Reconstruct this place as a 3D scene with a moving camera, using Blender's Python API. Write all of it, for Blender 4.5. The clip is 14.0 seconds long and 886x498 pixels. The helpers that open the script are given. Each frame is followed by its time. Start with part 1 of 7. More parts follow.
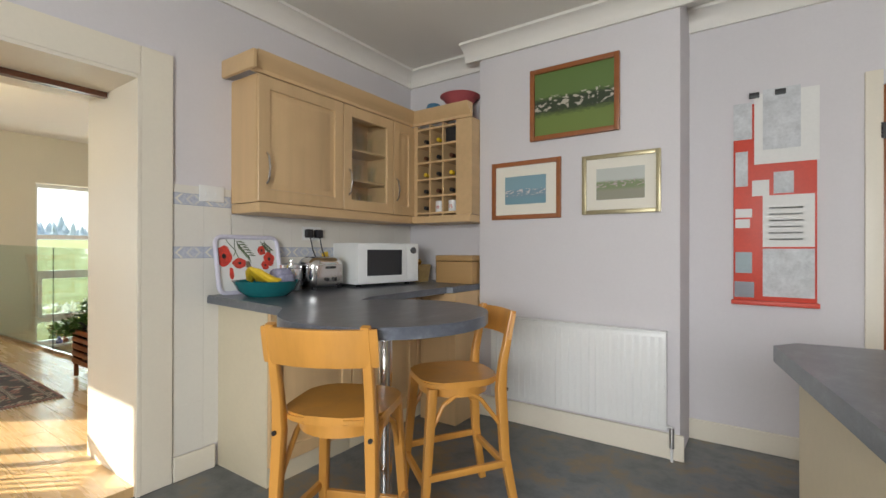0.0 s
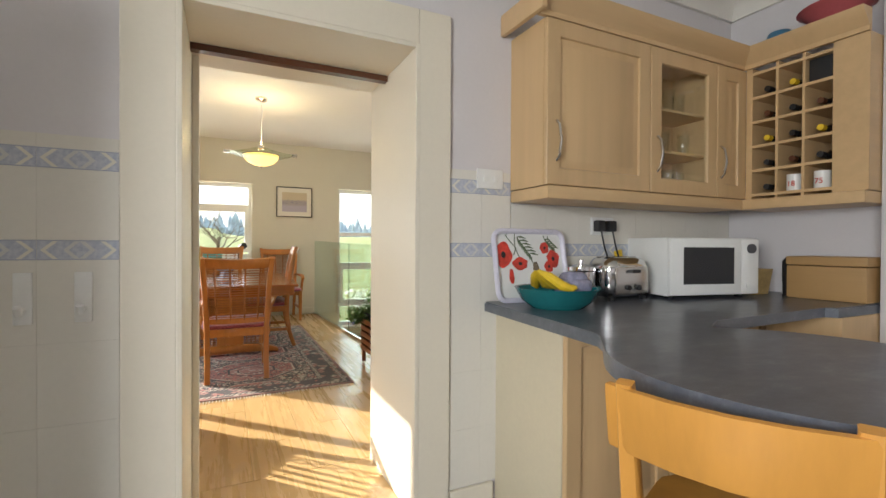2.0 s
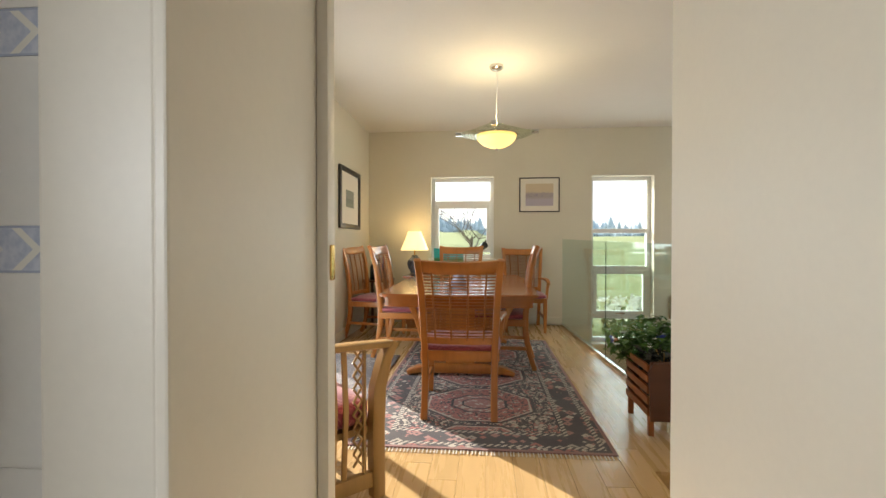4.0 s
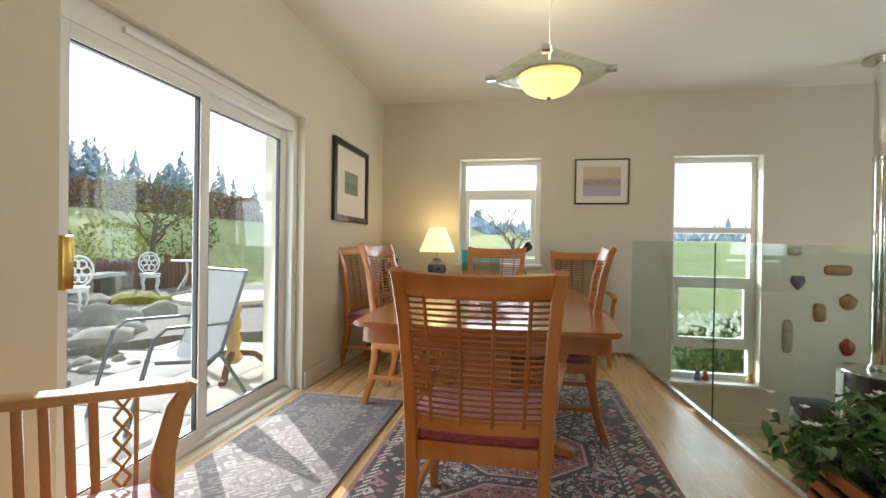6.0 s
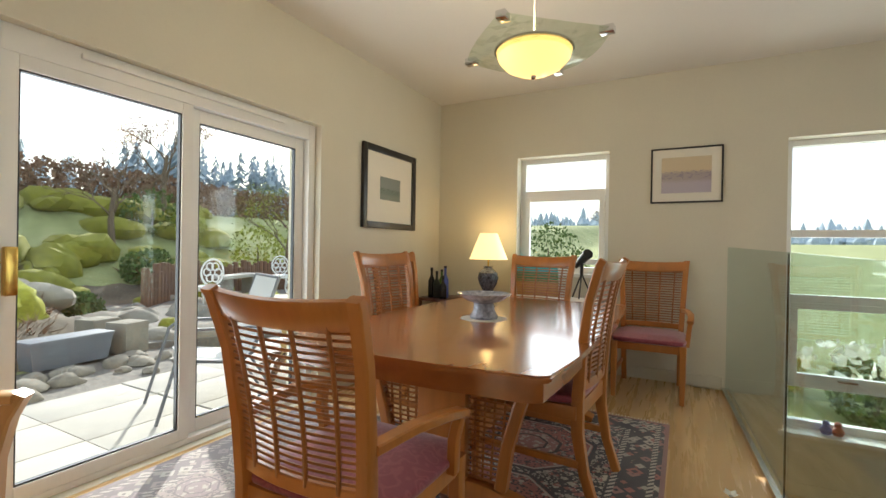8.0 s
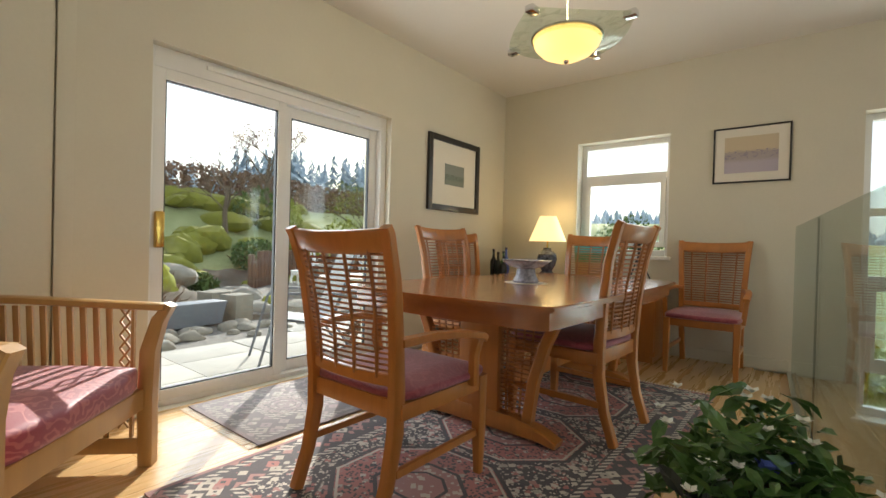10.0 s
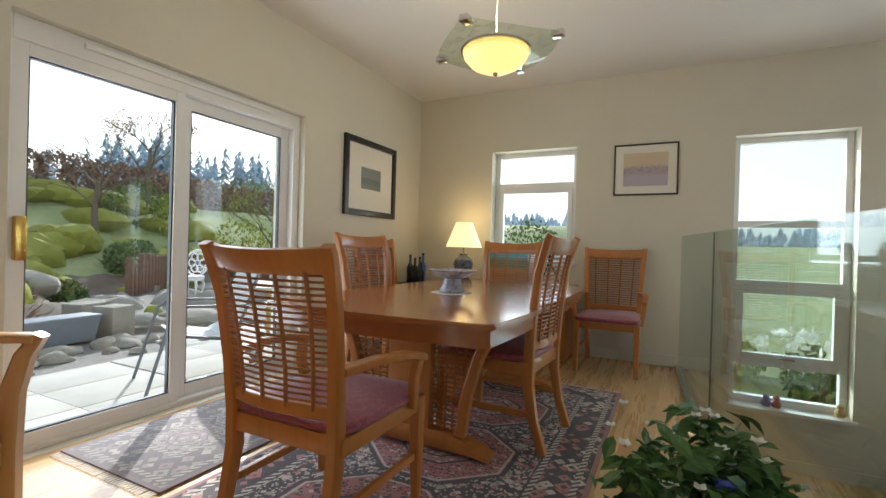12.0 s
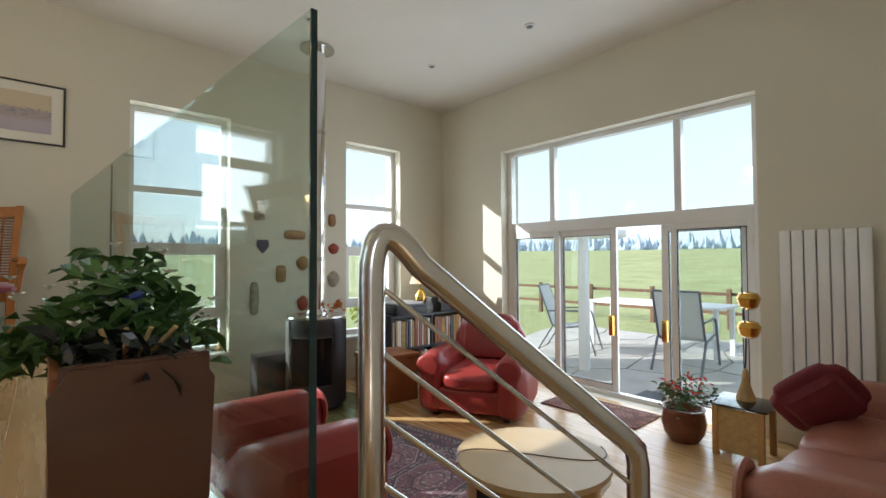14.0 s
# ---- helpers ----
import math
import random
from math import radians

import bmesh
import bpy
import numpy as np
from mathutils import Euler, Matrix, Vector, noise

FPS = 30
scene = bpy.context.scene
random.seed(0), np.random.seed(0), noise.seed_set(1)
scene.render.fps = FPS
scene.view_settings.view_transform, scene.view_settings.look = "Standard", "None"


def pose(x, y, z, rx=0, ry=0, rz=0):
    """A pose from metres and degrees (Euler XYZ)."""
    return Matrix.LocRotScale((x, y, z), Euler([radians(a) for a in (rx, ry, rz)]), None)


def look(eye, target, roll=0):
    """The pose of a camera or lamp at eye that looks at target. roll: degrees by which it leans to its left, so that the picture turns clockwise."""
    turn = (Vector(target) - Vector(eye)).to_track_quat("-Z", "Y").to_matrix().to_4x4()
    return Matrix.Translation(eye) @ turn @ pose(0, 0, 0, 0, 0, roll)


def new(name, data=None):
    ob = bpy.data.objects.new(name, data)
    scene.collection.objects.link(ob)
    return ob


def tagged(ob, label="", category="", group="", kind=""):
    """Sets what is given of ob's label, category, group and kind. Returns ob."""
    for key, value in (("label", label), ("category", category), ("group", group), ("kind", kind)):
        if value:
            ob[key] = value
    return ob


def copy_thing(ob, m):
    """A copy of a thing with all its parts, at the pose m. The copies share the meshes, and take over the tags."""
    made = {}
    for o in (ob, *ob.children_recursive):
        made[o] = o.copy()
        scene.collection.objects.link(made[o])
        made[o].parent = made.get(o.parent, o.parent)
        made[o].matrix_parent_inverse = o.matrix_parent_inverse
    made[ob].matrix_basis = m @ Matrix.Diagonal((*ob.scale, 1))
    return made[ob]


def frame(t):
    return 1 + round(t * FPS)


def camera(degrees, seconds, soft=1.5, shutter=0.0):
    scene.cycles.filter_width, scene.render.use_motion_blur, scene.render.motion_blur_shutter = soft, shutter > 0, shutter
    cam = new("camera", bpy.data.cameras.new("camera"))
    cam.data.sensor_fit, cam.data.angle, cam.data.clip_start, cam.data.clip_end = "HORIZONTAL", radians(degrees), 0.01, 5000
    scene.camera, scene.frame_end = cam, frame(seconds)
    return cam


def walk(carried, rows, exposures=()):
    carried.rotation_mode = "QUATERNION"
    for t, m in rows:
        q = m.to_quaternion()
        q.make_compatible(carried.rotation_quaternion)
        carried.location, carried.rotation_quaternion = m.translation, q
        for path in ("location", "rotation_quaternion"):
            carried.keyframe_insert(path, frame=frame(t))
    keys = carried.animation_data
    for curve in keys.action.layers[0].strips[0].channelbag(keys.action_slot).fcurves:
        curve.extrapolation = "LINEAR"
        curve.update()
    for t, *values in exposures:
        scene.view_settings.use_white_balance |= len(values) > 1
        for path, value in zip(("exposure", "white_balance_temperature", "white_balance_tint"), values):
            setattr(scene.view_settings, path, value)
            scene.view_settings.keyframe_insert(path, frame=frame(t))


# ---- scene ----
cam = camera(88.6, 14.0)
PATH = [
    (0, (0.278, 0.35, 1.15), (-0.862, 1.993, 1.154), 0.1),
    (0.5, (0.189, 0.401, 1.147), (-1.072, 1.954, 1.149), 0.1),
    (1, (0.044, 0.444, 1.154), (-1.384, 1.844, 1.149), 0.2),
    (1.5, (-0.161, 0.504, 1.162), (-1.775, 1.685, 1.149), 0.2),
    (2, (-0.397, 0.577, 1.156), (-2.197, 1.448, 1.138), 0.3),
    (2.5, (-0.656, 0.668, 1.181), (-2.586, 1.193, 1.157), 0.3),
    (3, (-0.961, 0.744, 1.199), (-2.946, 0.98, 1.174), 0.2),
    (3.5, (-1.292, 0.803, 1.18), (-3.292, 0.818, 1.155), 0.3),
    (3.7, (-1.401, 0.828, 1.164), (-3.399, 0.748, 1.141), -0.1),
    (5.8, (-2.806, 0.829, 1.084), (-4.773, 0.465, 1.07), 0.9),
    (6, (-2.932, 0.829, 1.122), (-4.899, 0.468, 1.109), 0.9),
    (6.5, (-3.256, 0.892, 1.216), (-5.225, 0.538, 1.207), 0.8),
    (7, (-3.522, 1.073, 1.267), (-5.473, 0.633, 1.26), 0.7),
    (7.5, (-3.577, 1.349, 1.259), (-5.454, 0.658, 1.248), 0.8),
    (8, (-3.512, 1.582, 1.166), (-5.278, 0.644, 1.16), 1.0),
    (8.5, (-3.433, 1.797, 1.088), (-5.092, 0.68, 1.061), 1.2),
    (9, (-3.377, 1.943, 0.993), (-4.953, 0.712, 0.975), 1.5),
    (11.5, (-3.317, 1.946, 1.018), (-4.881, 0.7, 1.001), 1.5),
    (12, (-3.327, 1.782, 1.052), (-5.12, 0.897, 1.045), 1.6),
    (12.5, (-3.337, 1.737, 1.043), (-5.329, 1.558, 1.057), 1.0),
    (13, (-3.285, 1.716, 0.968), (-5.22, 2.22, 1.001), 0.6),
    (13.5, (-3.244, 1.713, 0.822), (-4.972, 2.72, 0.864), 0.1),
    (14, (-3.186, 1.745, 0.66), (-4.688, 3.064, 0.715), -0.3),
]
walk(cam, [(t, look(eye, target, roll)) for t, eye, target, roll in PATH],
     exposures=[(0, 1.05, 6550, 10), (2.0, 1.05, 6550, 10), (3.0, 1.0, 6500, 10), (3.5, 0.85, 6450, 10), (6.0, 0.75, 5950, 10), (7.0, 0.72, 6100, 10), (9.0, 0.6, 6250, 10), (11.5, 0.52, 6050, 10), (12.0, 0.48, 5750, 10), (12.5, 0.36, 5950, 10), (13.0, 0.45, 5700, 10), (14.0, 0.5, 5800, 10)])

# ---- light ----
SUN = Vector((0.725 * 0.906, 0.688 * 0.906, -0.423))
world = bpy.data.worlds.new("sky")
scene.world = world
world.use_nodes = True
_nt = world.node_tree
_sky = _nt.nodes.new("ShaderNodeTexSky")
_sky.sky_type = "NISHITA"
_sky.sun_disc = False
_sky.sun_elevation = radians(25)
_sky.sun_rotation = math.atan2(-SUN.x, -SUN.y)
_sky.air_density, _sky.dust_density, _sky.ozone_density = 1.0, 2.0, 1.0
_bg = _nt.nodes["Background"]
_bg.inputs["Strength"].default_value = 0.15
_haze = _nt.nodes.new("ShaderNodeMix")       # thin bright haze over a blue sky
_haze.data_type = "RGBA"
_haze.inputs[0].default_value = 0.6
_haze.inputs[7].default_value = (6.6, 7.0, 7.4, 1)
_nt.links.new(_sky.outputs[0], _haze.inputs[6])
_nt.links.new(_haze.outputs[2], _bg.inputs["Color"])
sun = new("sun", bpy.data.lights.new("sun", "SUN"))
sun.data.energy, sun.data.angle, sun.data.color = 5.0, radians(0.5), (1.0, 0.93, 0.82)
sun.matrix_world = Matrix.Translation((-20, -20, 14)) @ SUN.to_track_quat("-Z", "Y").to_matrix().to_4x4()


def window_light(name, x, y, z, w, h, rot, watts):
    """Sky light that comes in through a window's opening."""
    la = bpy.data.lights.new(name, "AREA")
    la.shape, la.size, la.size_y, la.energy, la.color = "RECTANGLE", w, h, watts, (0.93, 0.97, 1.0)
    ob = new(name, la)
    ob.matrix_world = pose(x, y, z, *rot)
    return ob


window_light("sky_light_patio_door", -5.14, -1.04, 1.05, 1.6, 1.8, (84, 0, 0), 19)
window_light("sky_light_living", -5.46, 6.19, 0.6, 2.4, 2.4, (84, 0, 180), 30)
window_light("sky_light_west", -8.16, 2.69, 0.95, 0.66, 2.1, (84, 0, -90), 8)
window_light("sky_light_west_far", -8.16, 4.745, 0.95, 0.62, 2.1, (84, 0, -90), 8)
window_light("sky_light_west_small", -8.16, 0.54, 1.5, 0.72, 1.0, (80, 0, -90), 5)
window_light("sky_light_kitchen", 0.6, -1.60, 1.5, 1.6, 0.85, (58, 0, 0), 58)


# ---- materials ----
class Nodes:
    def __init__(self, name):
        self.m = bpy.data.materials.new(name)
        self.m.use_nodes = True
        self.t = self.m.node_tree
        self.b = self.t.nodes["Principled BSDF"]
        self.c = self.t.nodes.new("ShaderNodeTexCoord")

    def put(self, sock, v):
        if isinstance(v, bpy.types.NodeSocket):
            self.t.links.new(v, sock)
        elif isinstance(v, (tuple, list)):
            sock.default_value = (*v, 1.0) if len(sock.default_value) == 4 and len(v) == 3 else v
        else:
            sock.default_value = v

    def node(self, kind, out=0, props=None, **ins):
        n = self.t.nodes.new("ShaderNode" + kind)
        props = props or {}
        if "operation" in props:
            n.operation = props["operation"]
        if "feature" in props:
            n.feature = props["feature"]
        if "distance" in props:
            n.distance = props["distance"]
        if "wave_type" in props:
            n.wave_type = props["wave_type"]
        for k, v in ins.items():
            k = k.replace("_", " ")
            self.put(n.inputs[int(k[1:])] if k[0] == "i" and k[1:].isdigit() else n.inputs[k], v)
        return n.outputs[out]

    def math(self, op, a, b=0.0):
        return self.node("Math", props={"operation": op}, i0=a, i1=b)

    def coord(self, scale=(1, 1, 1), kind="Object"):
        return self.node("Mapping", Vector=self.c.outputs[kind], Scale=scale)

    def noise(self, scale, vec=None, detail=4.0, rough=0.55):
        return self.node("TexNoise", Vector=vec if vec is not None else self.c.outputs["Object"], Scale=scale, Detail=detail, Roughness=rough)

    def ramp(self, fac, *stops):
        n = self.t.nodes.new("ShaderNodeValToRGB")
        r = n.color_ramp
        while len(r.elements) < len(stops):
            r.elements.new(0.5)
        for e, (p, c) in zip(r.elements, stops):
            e.position, e.color = p, (*c, 1)
        self.t.links.new(fac, n.inputs[0])
        return n.outputs[0]

    def mix(self, fac, a, b):
        n = self.t.nodes.new("ShaderNodeMix")
        n.data_type = "RGBA"
        self.put(n.inputs[0], fac)
        self.put(n.inputs[6], a)
        self.put(n.inputs[7], b)
        return n.outputs[2]

    def done(self, color, rough=0.5, metal=0.0, bump=None, strength=0.2, dist=0.002, **more):
        self.put(self.b.inputs["Base Color"], color)
        self.put(self.b.inputs["Roughness"], rough)
        self.put(self.b.inputs["Metallic"], metal)
        if bump is not None:
            n = self.t.nodes.new("ShaderNodeBump")
            n.inputs["Strength"].default_value, n.inputs["Distance"].default_value = strength, dist
            self.t.links.new(bump, n.inputs["Height"])
            self.t.links.new(n.outputs[0], self.b.inputs["Normal"])
        for k, v in more.items():
            self.put(self.b.inputs[k.replace("_", " ")], v)
        return self.m


def shade(c, k):
    return tuple(min(1, x * k) for x in c)


def plain(name, c, rough=0.5, metal=0.0, var=0.12, big=2.0, fine=60.0, bump=0.15, **more):
    """Paint, plaster, plastic, leather, stone: broad stains and fine grain."""
    n = Nodes(name)
    f = n.math("ADD", n.math("MULTIPLY", n.noise(big), 0.6), n.math("MULTIPLY", n.noise(fine), 0.4))
    col = n.ramp(f, (0.3, shade(c, 1 - var)), (0.7, shade(c, 1 + var)))
    r = n.math("ADD", n.math("MULTIPLY", n.noise(fine), 0.08), rough - 0.04)
    return n.done(col, r, metal, n.noise(fine * 2), bump, **more)


def wood(name, c, rough=0.35, var=0.25, along=0, fine=30.0, coat=0.0):
    """Timber with grain along one local axis (0, 1, 2)."""
    n = Nodes(name)
    sc = [fine, fine, fine]
    sc[along] = fine * 0.06
    v = n.coord(tuple(sc))
    g = n.noise(1.0, v, 5.0, 0.65)
    big = n.noise(0.35, v, 2.0)
    f = n.math("ADD", n.math("MULTIPLY", g, 0.6), n.math("MULTIPLY", big, 0.4))
    rnd = n.node("ObjectInfo", 5)
    f = n.math("ADD", f, n.math("MULTIPLY", n.math("SUBTRACT", rnd, 0.5), 0.12))
    col = n.ramp(f, (0.3, shade(c, 1 - var)), (0.52, c), (0.75, shade(c, 1 + var * 0.7)))
    return n.done(col, n.math("ADD", n.math("MULTIPLY", g, 0.15), rough - 0.07), 0, g, 0.08, Coat_Weight=coat, Coat_Roughness=0.12)


def glow(name, c, strength, base=None):
    n = Nodes(name)
    return n.done(base or c, 0.5, Emission_Color=c, Emission_Strength=strength)


def glass(name, tint=(0.97, 0.99, 0.98)):
    n = Nodes(name)
    tr = n.t.nodes.new("ShaderNodeBsdfTransparent")
    gl = n.t.nodes.new("ShaderNodeBsdfGlossy")
    gl.inputs["Roughness"].default_value = 0.01
    tr.inputs[0].default_value = (*tint, 1)
    fc = n.node("LayerWeight", 1, Blend=0.5)
    fr = n.math("ADD", n.math("MULTIPLY", n.math("POWER", fc, 4.0), 0.55), 0.035)
    mx = n.t.nodes.new("ShaderNodeMixShader")
    n.t.links.new(fr, mx.inputs[0])
    n.t.links.new(tr.outputs[0], mx.inputs[1])
    n.t.links.new(gl.outputs[0], mx.inputs[2])
    n.t.links.new(mx.outputs[0], n.t.nodes["Material Output"].inputs[0])
    return n.m


def persian(name, hx, hy, field, dark, pale, accent):
    """Woven rug: dark ground with small motifs, stepped medallions along the middle, and guarded borders."""
    n = Nodes(name)
    sep = n.node("SeparateXYZ", 0, Vector=n.c.outputs["Object"]).node
    x, y = sep.outputs[0], sep.outputs[1]
    ax, ay = n.math("ABSOLUTE", x), n.math("ABSOLUTE", y)
    edge = n.math("MINIMUM", n.math("SUBTRACT", hx, ax), n.math("SUBTRACT", hy, ay))

    def cells(out, kind, scale):
        return n.node("TexVoronoi", out, {"feature": "F1", "distance": kind}, Vector=n.coord((1, 1, 0)), Scale=scale)
    small = n.node("SeparateColor", 0, Color=cells(1, "MANHATTAN", 32.0))
    sd, td = cells(0, "MANHATTAN", 32.0), cells(0, "CHEBYCHEV", 60.0)
    motif = n.ramp(small, (0.0, pale), (0.28, accent), (0.45, dark), (0.62, field), (0.8, shade(pale, 0.7)))
    motif.node.color_ramp.interpolation = "CONSTANT"
    ground = n.mix(n.math("LESS_THAN", sd, 0.72), dark, motif)
    ground = n.mix(n.math("LESS_THAN", td, 0.26), ground, pale)
    # medallions: eight-sided, ringed, one every fixed step along the rug
    step = hx * 0.5
    mx = n.math("SUBTRACT", n.math("MODULO", n.math("ADD", x, step * 20.5), step), step * 0.5)
    amx = n.math("ABSOLUTE", mx)
    oct_ = n.math("MAXIMUM", n.math("MAXIMUM", n.math("MULTIPLY", amx, 1.0 / (step * 0.46)), n.math("MULTIPLY", ay, 1.0 / (hy * 0.50))),
                  n.math("MULTIPLY", n.math("ADD", n.math("MULTIPLY", amx, 1.0 / (step * 0.46)), n.math("MULTIPLY", ay, 1.0 / (hy * 0.50))), 0.72))
    inner = n.mix(n.math("LESS_THAN", sd, 0.60), field, motif)
    inner = n.mix(n.math("LESS_THAN", td, 0.3), inner, dark)
    base = n.mix(n.math("LESS_THAN", oct_, 1.0), ground, inner)
    core = n.mix(n.math("LESS_THAN", sd, 0.55), accent, pale)
    base = n.mix(n.math("LESS_THAN", oct_, 0.5), base, core)
    for r0, w0, c0 in ((1.0, 0.03, dark), (0.94, 0.016, pale), (0.5, 0.025, dark), (0.3, 0.02, dark)):
        base = n.mix(n.math("LESS_THAN", n.math("ABSOLUTE", n.math("SUBTRACT", oct_, r0)), w0), base, c0)
    # borders
    big = n.node("SeparateColor", 0, Color=cells(1, "MANHATTAN", 15.0))
    bd = cells(0, "MANHATTAN", 15.0)
    bmot = n.ramp(big, (0.0, accent), (0.35, pale), (0.6, field), (0.8, shade(pale, 0.8)))
    bmot.node.color_ramp.interpolation = "CONSTANT"
    bord = n.mix(n.math("LESS_THAN", bd, 0.66), dark, bmot)
    bord = n.mix(n.math("LESS_THAN", bd, 0.28), bord, dark)
    base = n.mix(n.math("LESS_THAN", edge, 0.25), base, bord)
    zig = n.math("ABSOLUTE", n.math("SUBTRACT", n.math("FRACT", n.math("MULTIPLY", n.math("ADD", x, y), 26.0)), 0.5))
    guard = n.mix(n.math("GREATER_THAN", zig, 0.25), pale, dark)
    for d in (0.225, 0.06):
        base = n.mix(n.math("LESS_THAN", n.math("ABSOLUTE", n.math("SUBTRACT", edge, d)), 0.014), base, guard)
    base = n.mix(n.math("LESS_THAN", edge, 0.022), base, shade(accent, 0.8))
    base = n.mix(n.math("MULTIPLY", n.noise(3.0), 0.3), base, shade(pale, 0.8))
    return n.done(base, 0.95, 0, n.noise(350.0), 0.5, 0.004)


def terrazzo(name):
    n = Nodes(name)
    a = n.noise(3.5, None, 6.0, 0.7)
    b = n.noise(1.3, None, 3.0)
    col = n.ramp(a, (0.32, (0.06, 0.068, 0.08)), (0.5, (0.15, 0.155, 0.16)), (0.6, (0.22, 0.16, 0.09)), (0.72, (0.28, 0.2, 0.12)))
    col = n.mix(n.math("MULTIPLY", b, 0.4), col, (0.10, 0.115, 0.13))
    return n.done(col, 0.33, 0, n.noise(40.0), 0.12)


def laminate(name):
    n = Nodes(name)
    v = n.coord((6, 3, 6))
    a = n.noise(3.0, v, 7.0, 0.75)
    col = n.ramp(a, (0.3, (0.065, 0.075, 0.095)), (0.55, (0.115, 0.125, 0.15)), (0.75, (0.2, 0.215, 0.24)))
    return n.done(col, 0.28, 0, n.noise(120.0), 0.05)


def landscape(name):
    n = Nodes(name)
    a = n.noise(0.35, None, 6.0, 0.7)
    b = n.noise(6.0, None, 6.0, 0.7)
    f = n.math("ADD", n.math("MULTIPLY", a, 0.6), n.math("MULTIPLY", b, 0.4))
    col = n.ramp(f, (0.3, (0.17, 0.18, 0.07)), (0.48, (0.29, 0.32, 0.13)), (0.6, (0.37, 0.38, 0.18)), (0.75, (0.41, 0.38, 0.22)))
    return n.done(col, 0.95, 0, b, 0.8, 0.03)


def painting(name, sky, mid, low, bits, hz=0.55):
    """A picture: bands of sky, middle and foreground with brush marks (generated coordinates, z up)."""
    n = Nodes(name)
    sep = n.node("SeparateXYZ", 0, Vector=n.c.outputs["Generated"]).node
    z = sep.outputs[2]
    br = n.noise(7.0, n.coord((2, 2, 5), "Generated"), 5.0, 0.7)
    zz = n.math("ADD", z, n.math("MULTIPLY", n.math("SUBTRACT", br, 0.5), 0.22))
    col = n.ramp(zz, (0.0, low), (hz - 0.22, low), (hz - 0.12, mid), (hz + 0.05, mid), (hz + 0.12, sky), (1.0, sky))
    blob = n.noise(11.0, n.coord((1, 1, 1.4), "Generated"), 3.0)
    band = n.math("LESS_THAN", n.math("ABSOLUTE", n.math("SUBTRACT", zz, hz)), 0.11)
    col = n.mix(n.math("MULTIPLY", band, n.math("GREATER_THAN", blob, 0.56)), col, bits)
    return n.done(col, 0.45, 0, br, 0.2)


def brocade(name, c, hi):
    n = Nodes(name)
    w = n.node("TexWave", 1, {"wave_type": "RINGS"}, Vector=n.coord((1, 1, 1)), Scale=9.0, Distortion=14.0, Detail=1.0, Detail_Scale=2.0)
    col = n.mix(n.ramp(w, (0.62, (0, 0, 0)), (0.8, (0.55, 0.55, 0.55))), c, hi)
    return n.done(col, 0.55, 0, n.noise(260.0), 0.25, Sheen_Weight=0.4)


def border_tile(name):
    """Blue-grey braid between two lines: crossed cream bars at the tile's ends, a paler lozenge in its middle."""
    n = Nodes(name)
    sep = n.node("SeparateXYZ", 0, Vector=n.c.outputs["Object"]).node
    u = n.math("ABSOLUTE", n.math("SUBTRACT", sep.outputs[1], 0.1))
    v = n.math("ABSOLUTE", n.math("SUBTRACT", sep.outputs[2], 0.03))
    col = n.ramp(n.noise(90.0), (0.35, (0.43, 0.46, 0.55)), (0.65, (0.56, 0.58, 0.63)))
    loz = n.math("LESS_THAN", n.math("ABSOLUTE", n.math("SUBTRACT", n.math("ADD", u, v), 0.032)), 0.007)
    col = n.mix(n.math("MULTIPLY", loz, 0.6), col, (0.72, 0.70, 0.62))
    bar = n.math("LESS_THAN", n.math("ABSOLUTE", n.math("SUBTRACT", n.math("ADD", u, n.math("MULTIPLY", v, 1.1)), 0.086)), 0.0065)
    col = n.mix(bar, col, (0.74, 0.71, 0.62))
    col = n.mix(n.math("GREATER_THAN", v, 0.0265), col, (0.38, 0.41, 0.50))
    return n.done(col, 0.2, 0, n.noise(40.0), 0.05)


CREAM = plain("cream_wall_paint", (0.685, 0.645, 0.525), 0.75, var=0.03, bump=0.12)
LILAC = plain("lilac_wall_paint", (0.68, 0.65, 0.66), 0.75, var=0.03, bump=0.12)
CEIL = plain("ceiling_white", (0.80, 0.77, 0.71), 0.85, var=0.02, bump=0.1)
GLOSSW = plain("cream_gloss_trim", (0.78, 0.72, 0.60), 0.42, var=0.03, bump=0.03)
UPVC = plain("white_upvc", (0.82, 0.82, 0.80), 0.3, var=0.02, bump=0.02)
WHITE = plain("white_enamel", (0.80, 0.80, 0.78), 0.3, var=0.03, bump=0.03)
TILE = plain("cream_glazed_tile", (0.76, 0.73, 0.66), 0.25, var=0.03, big=0.8, bump=0.04)
BORDER = border_tile("blue_border_tile")
FLOORK = terrazzo("slate_vinyl")
TOP = laminate("blue_grey_laminate")
MAPLE = wood("maple_front", (0.62, 0.42, 0.22), 0.38, 0.10, 2, 22.0)
MAPLEX = wood("maple_cornice", (0.62, 0.42, 0.22), 0.38, 0.10, 1, 22.0)
PALE = plain("pale_cabinet_panel", (0.66, 0.58, 0.42), 0.45, var=0.05)
BEECH = wood("orange_beech", (0.60, 0.28, 0.055), 0.32, 0.16, 2, 18.0, 0.2)
CHERRY = wood("cherry_wood", (0.47, 0.175, 0.036), 0.30, 0.22, 2, 20.0, 0.25)
CHERRYX = wood("cherry_table_wood", (0.36, 0.115, 0.024), 0.2, 0.2, 0, 16.0, 0.5)
CANE = wood("cherry_cane", (0.37, 0.135, 0.032), 0.4, 0.25, 1, 40.0)
